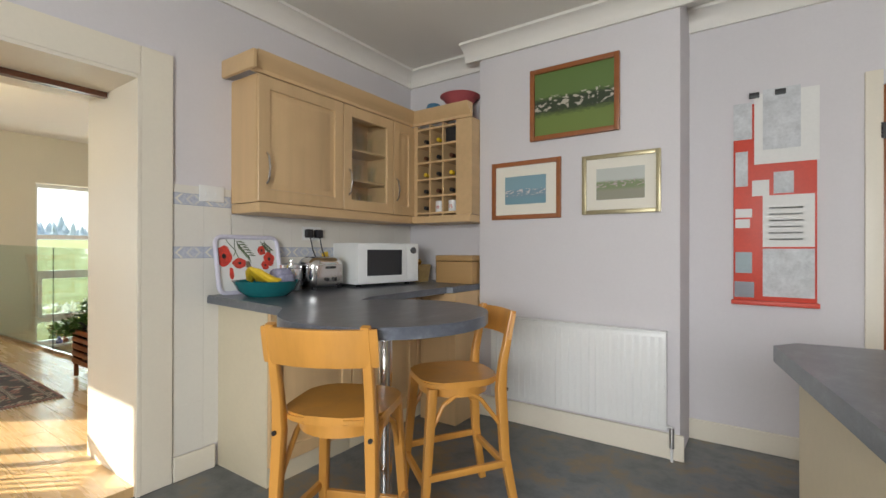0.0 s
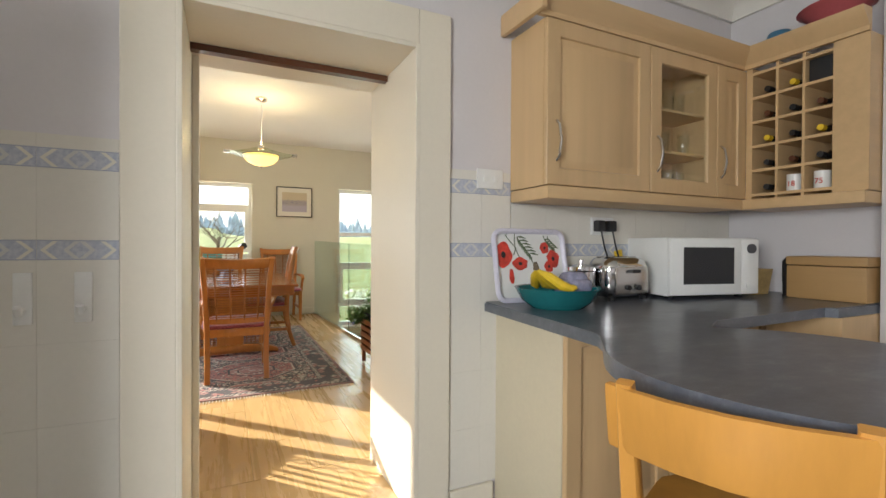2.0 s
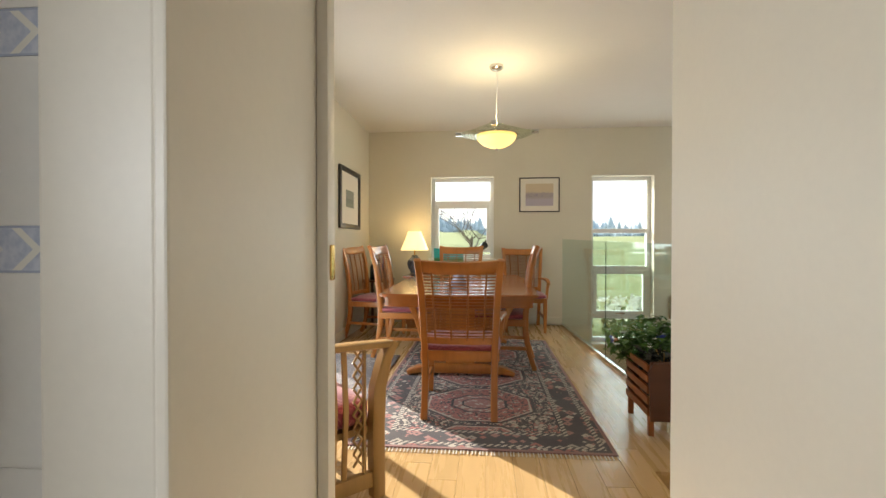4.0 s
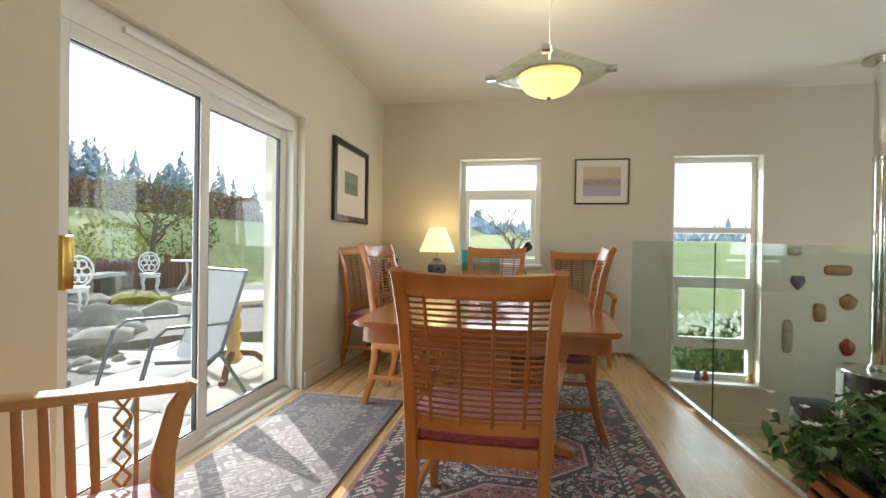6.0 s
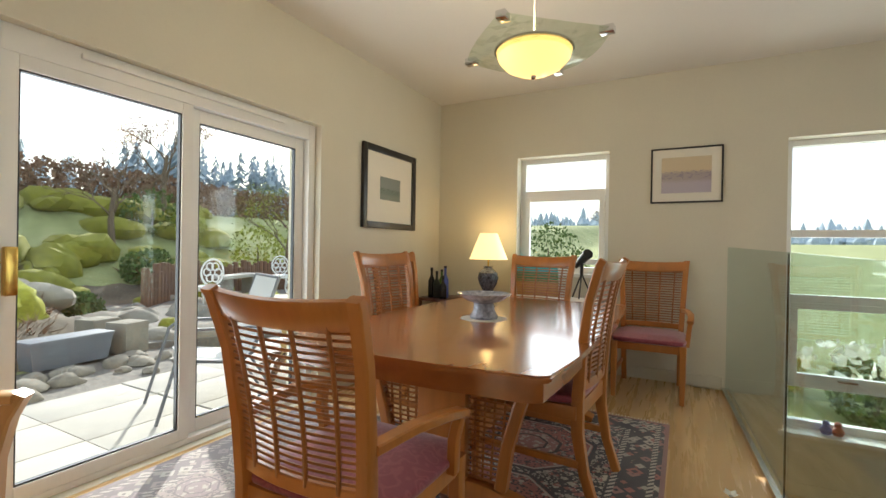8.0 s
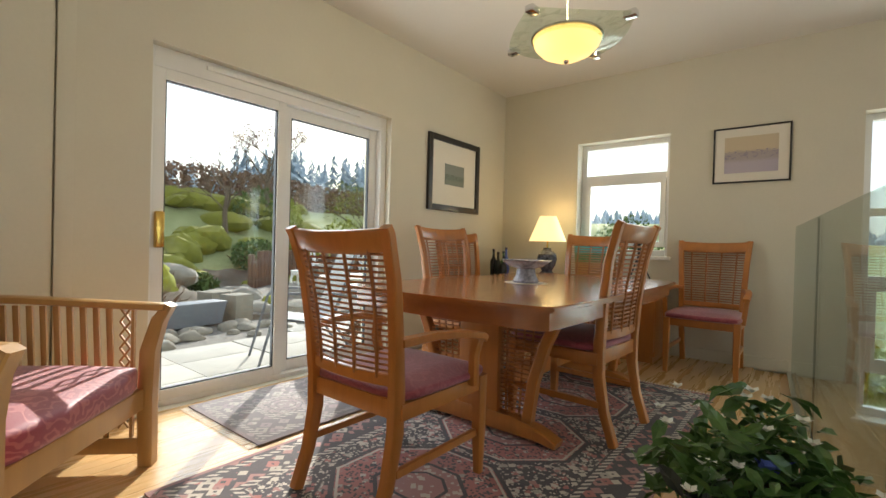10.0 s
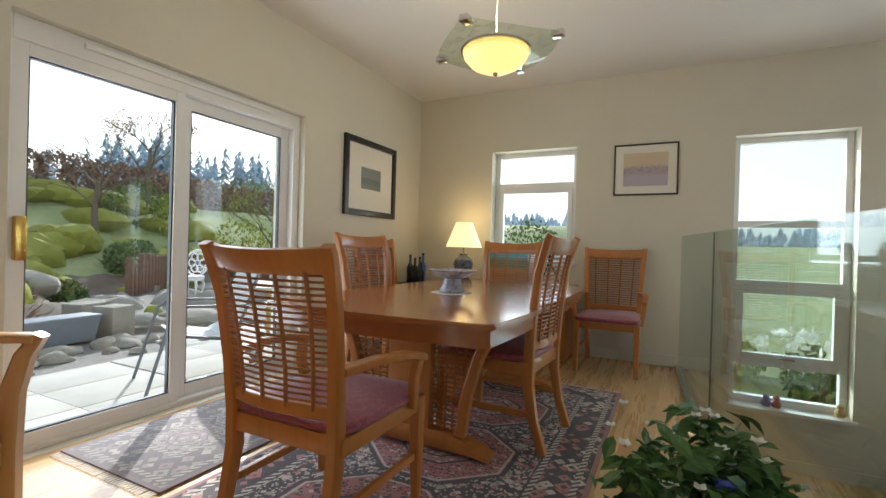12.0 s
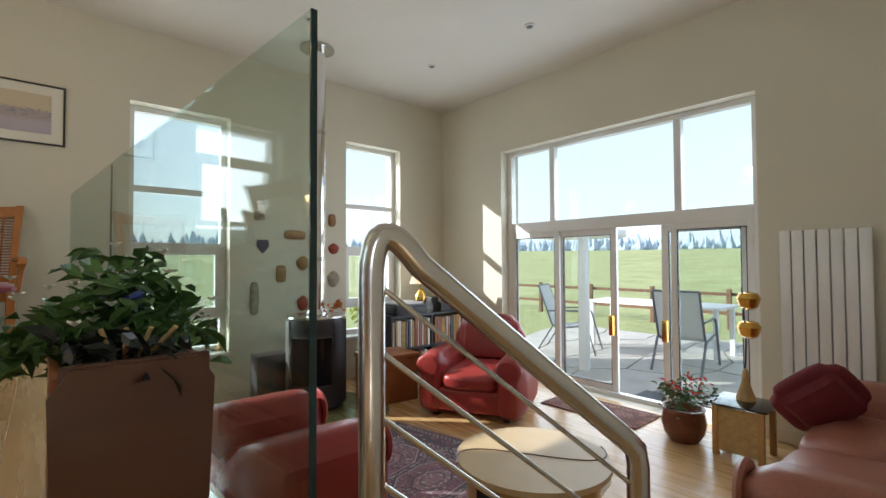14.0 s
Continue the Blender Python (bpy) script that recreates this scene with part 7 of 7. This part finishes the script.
for k in range(26):
    x, y = -12.5 + 10 * rk.random(), -9.0 - 4.5 * rk.random() if k % 2 else -4.8 - 4 * rk.random()
    if x < -6.6 and y > -8.4:
        x += 6.5
    hb = thing("heather_clump", "low brown heather clump in rockery", "shrub", group="heather in the rockery")
    bm = B()
    rq = random.Random(200 + k)
    for q in range(150):
        a, e = rq.uniform(0, 6.28), rq.uniform(0.2, 1.3)
        l = rq.uniform(0.12, 0.34)
        p = Vector((x + rq.gauss(0, 0.12), y + rq.gauss(0, 0.12), ground_z(x, y)))
        dd = Vector((math.cos(a) * math.cos(e), math.sin(a) * math.cos(e), math.sin(e)))
        o = dd.orthogonal().normalized() * 0.018
        bm.faces.new([bm.verts.new(v) for v in (p - o, p + o, p + dd * l)])
    part("foliage", bm, (HEDGE, TWIG, BUSH)[k % 3], hb, "", False)

for k in range(46):
    x, y = -13.5 + 10 * rk.random(), -9.3 - 3.8 * rk.random()
    rock(x, y, ground_z(x, y) + 0.08, rk.uniform(0.28, 0.6), MOSS, "moss_mound")
struct("gravel_strip", slab(B(), [(-7.2, -4.1), (-3.0, -4.1), (-3.0, -2.5), (-6.4, -2.5)], -0.4, -0.115), GRAVEL, "grey gravel strip between paving and rockery", "gravel")
for k in range(40):
    x, y = -7.0 + 3.6 * rk.random(), -2.98 - 0.8 * rk.random()
    rock(x, y, -0.10, rk.uniform(0.05, 0.14))

# log edging
le = thing("log_roll_fence", "weathered upright log edging round the court", "log edging")
for k in range(46):
    u = k / 45
    x, y = -14.2 + 5.8 * u, -8.5 + 1.2 * max(0, u - 0.75) * 4
    h = rk.uniform(0.55, 0.8)
    part("log", tube(B(), [(x, y, -0.15), (x, y, h - 0.02), (x, y, h)], [0.075, 0.075, 0.06], 8), TIMBER, le)


def iron_chair(m):
    c = thing("cast_iron_chair", "ornate white cast iron garden chair", "garden chair", m, "white garden chairs")
    part("seat", lathe(B(), [(0.19, 0.43), (0.21, 0.435), (0.21, 0.45), (0.18, 0.455)], 24), IRONW, c)
    ov = [(0.2 * math.cos(a), -0.19 - 0.03 * math.sin(a), 0.68 + 0.24 * math.sin(a)) for a in [2 * math.pi * k / 24 for k in range(25)]]
    part("back_hoop", tube(B(), ov, 0.018, 8, False), IRONW, c)
    for k in range(6):
        a = 2 * math.pi * k / 6
        cx, cz = 0.1 * math.cos(a), 0.68 + 0.12 * math.sin(a)
        part("scroll", tube(B(), [(cx + 0.062 * math.cos(t), -0.2, cz + 0.07 * math.sin(t)) for t in [2 * math.pi * j / 12 for j in range(13)]], 0.014, 6, False), IRONW, c)
    for k in range(4):
        a = math.pi / 4 + k * math.pi / 2
        part("leg", tube(B(), [(0.15 * math.cos(a), 0.15 * math.sin(a), 0.44), (0.21 * math.cos(a), 0.21 * math.sin(a), 0.28), (0.17 * math.cos(a), 0.17 * math.sin(a), 0.12), (0.23 * math.cos(a), 0.23 * math.sin(a), 0.0)], [0.028, 0.024, 0.015, 0.022], 8), IRONW, c)
    part("apron", lathe(B(), [(0.17, 0.36), (0.2, 0.38), (0.2, 0.43), (0.17, 0.43)], 24), IRONW, c)
    return c


c1 = iron_chair(pose(-8.75, -6.0, -0.045, 0, 0, -60))
copy_thing(c1, pose(-11.75, -7.45, -0.045, 0, 0, -40))
gt = thing("cast_iron_table", "round white cast iron garden table", "garden table", pose(-13.0, -7.5, -0.045))
part("top", lathe(B(), [(0.4, 0.68), (0.42, 0.69), (0.42, 0.71), (0.1, 0.715)], 32), IRONW, gt)
for k in range(3):
    a = 2.1 * k
    part("leg", tube(B(), [(0.1 * math.cos(a), 0.1 * math.sin(a), 0.68), (0.06 * math.cos(a), 0.06 * math.sin(a), 0.4), (0.2 * math.cos(a), 0.2 * math.sin(a), 0.2), (0.38 * math.cos(a), 0.38 * math.sin(a), 0.0)], 0.02, 8), IRONW, gt)
bn_ = thing("stone_bench", "pale stone slab bench in the garden", "bench", pose(-10.7, -7.7, -0.045, 0, 0, 20))
part("seat", bx(-0.7, 0.7, -0.2, 0.2, 0.42, 0.50, 0.02), STONE, bn_)
for x in (-0.5, 0.5):
    part("support", bx(x - 0.12, x + 0.12, -0.15, 0.15, 0, 0.42, 0.03), ROCK, bn_)


def sling_chair(m, mesh_m, frame_m):
    c = thing("sling_chair", "metal garden chair with pale sling seat", "garden chair", m, "sling garden chairs")
    for q in (-1, 1):
        X = q * 0.27
        part("side_frame", tube(B(), [(X, 0.24, 0.42), (X, -0.12, 0.36), (X, -0.22, 0.42), (X, -0.42, 1.0)], 0.014, 8), frame_m, c)
        part("front_leg", plank(B(), [(X * 1.05, 0.42, 0.0), (X * 1.05, 0.26, 0.58), (X * 1.05, 0.18, 0.64), (X * 1.05, -0.28, 0.62)], 0.03, 0.02, (1, 0, 0)), frame_m, c)
        part("back_leg", plank(B(), [(X * 1.05, -0.45, 0.0), (X * 1.05, -0.2, 0.4)], 0.03, 0.02, (1, 0, 0)), frame_m, c)
    part("sling", plank(B(), [(0, 0.24, 0.425), (0, 0.05, 0.39), (0, -0.12, 0.37), (0, -0.21, 0.42), (0, -0.3, 0.68), (0, -0.415, 1.0)], 0.53, 0.006, (1, 0, 0)), mesh_m, c)
    part("top_bar", tube(B(), [(-0.27, -0.42, 1.0), (0.27, -0.42, 1.0)], 0.014, 8), frame_m, c)
    return c


sl_ = sling_chair(pose(-5.85, -1.72, -0.10, 0, 0, -112), SLING, ALU)
ot = thing("garden_table", "white topped turned-leg table on the paving", "garden table", pose(-6.75, -1.85, -0.10))
part("top", slab(B(), [(0.5 * math.cos(a), 0.5 * math.sin(a)) for a in [2 * math.pi * k / 40 for k in range(40)]], 0.70, 0.73), STONE, ot)
part("column", lathe(B(), [(0.05, 0.1), (0.09, 0.15), (0.05, 0.22), (0.075, 0.3), (0.05, 0.38), (0.07, 0.46), (0.05, 0.55), (0.08, 0.69)], 18), CORK, ot)
for k in range(3):
    a = 2.1 * k + 0.4
    part("foot", plank(B(), [(0, 0, 0.2), (0.2 * math.cos(a), 0.2 * math.sin(a), 0.16), (0.34 * math.cos(a), 0.34 * math.sin(a), 0.03), (0.42 * math.cos(a), 0.42 * math.sin(a), 0.02)], 0.05, 0.05, (-math.sin(a), math.cos(a), 0)), TIMBER, ot)

# hedges, shrubs, trees
def clump(bm, x, y, z, rx, ry, rz, n, size, rnd):
    for k in range(n):
        u = Vector((rnd.gauss(0, 1), rnd.gauss(0, 1), rnd.gauss(0, 1))).normalized() * rnd.uniform(0.45, 1.0) ** 0.5
        c = Vector((x + u.x * rx, y + u.y * ry, z + u.z * rz))
        s = size * rnd.uniform(0.5, 1.3)
        m = Euler((rnd.uniform(0, 6.3), rnd.uniform(0, 6.3), rnd.uniform(0, 6.3))).to_matrix()
        v = [bm.verts.new(c + m @ Vector(p)) for p in ((-s, -s * 0.5, 0), (s, -s * 0.5, s * 0.2), (s * 0.8, s * 0.5, 0), (-s * 0.7, s * 0.6, s * 0.2))]
        bm.faces.new(v)
    return bm


rh = random.Random(31)
g = B()
for k in range(60):
    x = -26 + 0.6 * k
    y = -14.0 + 0.6 * math.sin(k * 0.3)
    clump(g, x, y, ground_z(x, y) + 0.5, 0.5, 0.4, 0.72, 420, 0.065, rh)
solo("beech_hedge", g, HEDGE, "brown winter beech hedge behind the garden", "hedge", kind="stuff", smooth=False)
for x, y, rx, rz, m, n_ in ((-7.2, -7.0, 0.4, 0.3, BUSH, 1), (-9.5, -9.2, 0.6, 0.45, BUSH, 1), (-6.5, -9.5, 0.7, 0.5, BUSH, 1), (-12.8, -9.5, 0.9, 0.8, YBUSH, 1), (-11.6, -11.0, 0.5, 0.7, YBUSH, 1), (-10.9, -11.5, 0.9, 0.7, BUSH, 1), (-5.2, -10.5, 0.8, 0.5, YBUSH, 1), (-15.5, -9.8, 1.2, 1.0, BUSH, 1), (-4.5, -7.0, 0.5, 0.3, BUSH, 1),
                            (-13.5, -0.9, 1.2, 0.6, BUSH, 1), (-15.5, -1.6, 1.1, 0.9, BUSH, 1), (-13.0, 0.7, 0.9, 0.35, BUSH, 1), (-11.2, 4.3, 0.8, 0.45, BUSH, 1), (-10.6, 3.6, 0.6, 0.4, BUSH, 1), (-11.4, 7.2, 0.8, 0.5, YBUSH, 1), (-11.5, 2.6, 0.7, 0.3, YBUSH, 1)):
    b = clump(B(), x, y, ground_z(x, y) + rz * 0.8, rx, rx * 0.8, rz, 900, 0.045, rh)
    sh_ = thing("garden_shrub", "leafy garden shrub beyond the glass", "shrub", group="garden shrubs")
    part("foliage", b, m, sh_, "", False)
    part("stem", tube(B(), [(x, y, ground_z(x, y) - 0.1), (x + 0.05, y, ground_z(x, y) + rz)], [0.04, 0.015], 6), TWIG, sh_)
b = B()
for x, y in ((-10.6, 3.7), (-11.1, 4.3), (-10.3, 3.2)):
    clump(b, x, y, ground_z(x, y) + 0.75, 0.6, 0.5, 0.2, 60, 0.06, rh)
solo("white_blossom", b, PETAL, "white blossom over the shrubs at the window", "blossom", kind="stuff", smooth=False)


def bare_tree(x, y, h, seed, leaf=None):
    r = random.Random(seed)
    t = thing("garden_tree", "small bare-branched garden tree" if leaf is None else "garden tree with thin yellow-brown leaves", "tree", pose(x, y, ground_z(x, y) - 0.1), "garden trees")
    part("trunk", tube(B(), [(0, 0, 0), (0.05, 0, h * 0.3), (0.0, 0.05, h * 0.55)], [0.09, 0.07, 0.045], 8), TWIG, t)
    g = B()
    ends = []

    def grow(p, d, l, rad, lev):
        q = p + d * l
        tube(g, [p, p + d * l * 0.5 + Vector((r.gauss(0, 0.04), r.gauss(0, 0.04), 0)), q], [rad, rad * 0.8, rad * 0.6], 4, False)
        if lev == 0:
            ends.append(q)
            return
        for _ in range(3):
            grow(q, (d + Vector((r.gauss(0, 0.5), r.gauss(0, 0.5), r.gauss(0.12, 0.3)))).normalized(), l * 0.72, rad * 0.6, lev - 1)
    for k in range(5):
        a = 1.26 * k
        grow(Vector((0, 0.03, h * (0.3 + 0.05 * k))), Vector((math.cos(a), math.sin(a), 1.0)).normalized(), h * 0.2, 0.03, 3)
    part("limbs", g, TWIG, t, "", False)
    if leaf:
        part("crown", leaves(B(), ends, 1500, 0.035, 0.16, 0.3, seed), leaf, t, "", False)
    return t


bare_tree(-9.4, -10.5, 3.0, 41)
bare_tree(-13.2, -8.7, 3.4, 42, YBUSH)
bare_tree(-11.8, -12.5, 3.6, 43, HEDGE)
bare_tree(-7.0, -11.5, 2.6, 44)
bare_tree(-16.5, 0.4, 3.0, 45)
g = B()
rf = random.Random(77)
for k in range(2200):
    a = rf.uniform(-0.35, 3.75)
    d_ = rf.uniform(104, 135)
    x, y = -5 + d_ * math.cos(a), 2 + d_ * math.sin(a)
    h = rf.uniform(2.6, 4.6) * (1.25 if rf.random() < 0.15 else 0.85)
    z0 = ground_z(x, y) - 0.5
    w = h * rf.uniform(0.25, 0.42)
    prev = None
    for lv in range(5):
        u = lv / 4
        rr_ = w * (1 - u) * (1.15 if lv % 2 else 0.8) + 0.03
        ring = [g.verts.new((x + rr_ * math.cos(q) * rf.uniform(0.7, 1.3), y + rr_ * math.sin(q) * rf.uniform(0.7, 1.3), z0 + h * u)) for q in [2 * math.pi * j / 6 for j in range(6)]]
        if prev:
            for j in range(6):
                g.faces.new((prev[j], prev[(j + 1) % 6], ring[(j + 1) % 6], ring[j]))
        prev = ring
solo("far_woods", g, FIRHAZE, "conifer wood on the skyline with haze put into its colour", "woodland", kind="stuff", smooth=False)
g = B()
for k in range(190):
    x, y = -100 + 125 * rf.random(), -62 - 16 * rf.random()
    h = rf.uniform(6, 10.5) * (1.2 if x < -40 else 0.75)
    z0 = ground_z(x, y) - 0.3
    for lv in range(16):                     # tiers of ragged drooping boughs
        u = lv / 16
        for q in range(9):
            a = rf.uniform(0, 6.283)
            rr_ = h * 0.24 * (1 - u) ** 0.8 * rf.uniform(0.45, 1.15) + 0.1
            c = Vector((x, y, z0 + h * (u + rf.uniform(0.0, 0.07))))
            e = c + Vector((rr_ * math.cos(a), rr_ * math.sin(a), -0.12 * rr_))
            o = Vector((-math.sin(a), math.cos(a), 0)) * rr_ * 0.3
            g.faces.new([g.verts.new(p) for p in (c + Vector((0, 0, h * 0.06)), e + o, e - o + Vector((0, 0, -0.3)))])
# these conifers share the colour with the haze painted in
solo("conifer_belt", g, FIRHAZE, "conifers rising behind the hedge", "woodland", kind="stuff", smooth=False)

# north terrace
tp = thing("terrace", "irregular grey stone terrace paving", "paving", kind="structure")
rt = random.Random(3)
GX = [[-8.6 + 0.8 * i + rt.uniform(-0.22, 0.22) for j in range(8)] for i in range(9)]
GYY = [[NY + 0.34 + 0.62 * j + (rt.uniform(-0.18, 0.18) if j else 0) for j in range(8)] for i in range(9)]
for i in range(8):
    for j in range(7):
        q = [(GX[i][j], GYY[i][j]), (GX[i + 1][j], GYY[i + 1][j]), (GX[i + 1][j + 1], GYY[i + 1][j + 1]), (GX[i][j + 1], GYY[i][j + 1])]
        cx, cy = sum(p[0] for p in q) / 4, sum(p[1] for p in q) / 4
        part("flagstone", slab(B(), [(cx + (x - cx) * 0.965, cy + (y - cy) * 0.965) for x, y in q], -0.92, -0.725 + rt.uniform(0, 0.008)), STONE, tp, "", False)
solo("boot_mat", bx(-0.25, 0.25, -0.15, 0.15, 0, 0.012), BLACK, "black rubber boot mat outside the door", "mat", pose(-5.15, 6.38, -0.715))
copy_thing(sl_, pose(-5.55, 8.0, -0.72, 0, 0, 5))
copy_thing(sl_, pose(-7.2, 7.9, -0.72, 0, 0, -70))
tt = thing("terrace_table", "long white garden table on the terrace", "garden table", pose(-6.3, 8.9, -0.72))
part("top", bx(-1.0, 1.0, -0.4, 0.4, 0.70, 0.735, 0.008), IRONW, tt)
for k in range(4):
    part("leg", bx((-0.95, 0.89)[k % 2], (-0.89, 0.95)[k % 2], (-0.36, 0.3)[k // 2], (-0.3, 0.36)[k // 2], 0, 0.7), IRONW, tt)
wc = thing("alloy_chair", "white tubular alloy chair on the terrace", "garden chair", pose(-4.5, 8.2, -0.72, 0, 0, 60))
for q in (-1, 1):
    part("side_frame", tube(B(), [(q * 0.27, 0.28, 0), (q * 0.27, 0.25, 0.62), (q * 0.27, 0.1, 0.66), (q * 0.25, -0.2, 0.66), (q * 0.22, -0.28, 0.78), (0, -0.34, 0.8)], 0.014, 8), IRONW, wc)
    part("back_leg", tube(B(), [(q * 0.25, -0.3, 0), (q * 0.25, -0.2, 0.66)], 0.014, 8), IRONW, wc)
for k in range(5):
    part("slat", plank(B(), [(-0.24, 0.22 - 0.1 * k, 0.43), (0.24, 0.22 - 0.1 * k, 0.43)], 0.06, 0.012, (0, 1, 0)), IRONW, wc)
    part("back_slat", plank(B(), [(-0.23, -0.2, 0.5 + 0.06 * k), (0, -0.29, 0.5 + 0.06 * k), (0.23, -0.2, 0.5 + 0.06 * k)], 0.03, 0.01, (0, 0, 1)), IRONW, wc)
pq = thing("porch_post", "white porch post with pent roof edge outside", "porch", pose(-6.35, 6.9, 0))
part("post", bx(-0.05, 0.05, -0.05, 0.05, -0.8, 0.98, 0.004), UPVC, pq)
part("roof_edge", bx(-0.9, 0.12, -0.5, 0.9, 0.98, 1.08, 0.01), UPVC, pq)
fn = thing("post_fence", "low post and rail fence at the field edge", "fence")
for k in range(14):
    part("post", bx(-16 + 1.6 * k - 0.04, -16 + 1.6 * k + 0.04, 12.5, 12.58, -0.9, 0.05), TIMBER, fn)
for z in (-0.5, -0.1):
    part("rail", bx(-16, 5, 12.58, 12.61, z, z + 0.07), TIMBER, fn)

# floorboards of the platform and the living room
boards = {}


def boards_on(parent, x0, x1, y0, y1, z, clip=None):
    r = random.Random(int(y0 * 100))
    y = y0
    w = 0.135
    while y < y1 - 0.01:
        x = x0 - r.uniform(0, 1.2)
        while x < x1:
            L = 1.6
            a, b = max(x, x0), min(x + L, x1)
            if clip:
                b = min(b, clip(y + w))
            if b - a > 0.05:
                key = round(b - a, 3)
                if key not in boards:
                    boards[key] = mesh_of(bx(0.0008, key - 0.0008, 0.0006, w - 0.0006, 0, 0.011), "floorboard", OAKF)
                ob = new("floorboard", boards[key])
                ob.parent = parent
                ob.location = (a, y, z)
            x += L
        y += w


boards_on(platform, WX + 0.001, EX, SY + 0.001, 1.60, DZ - 0.0118)
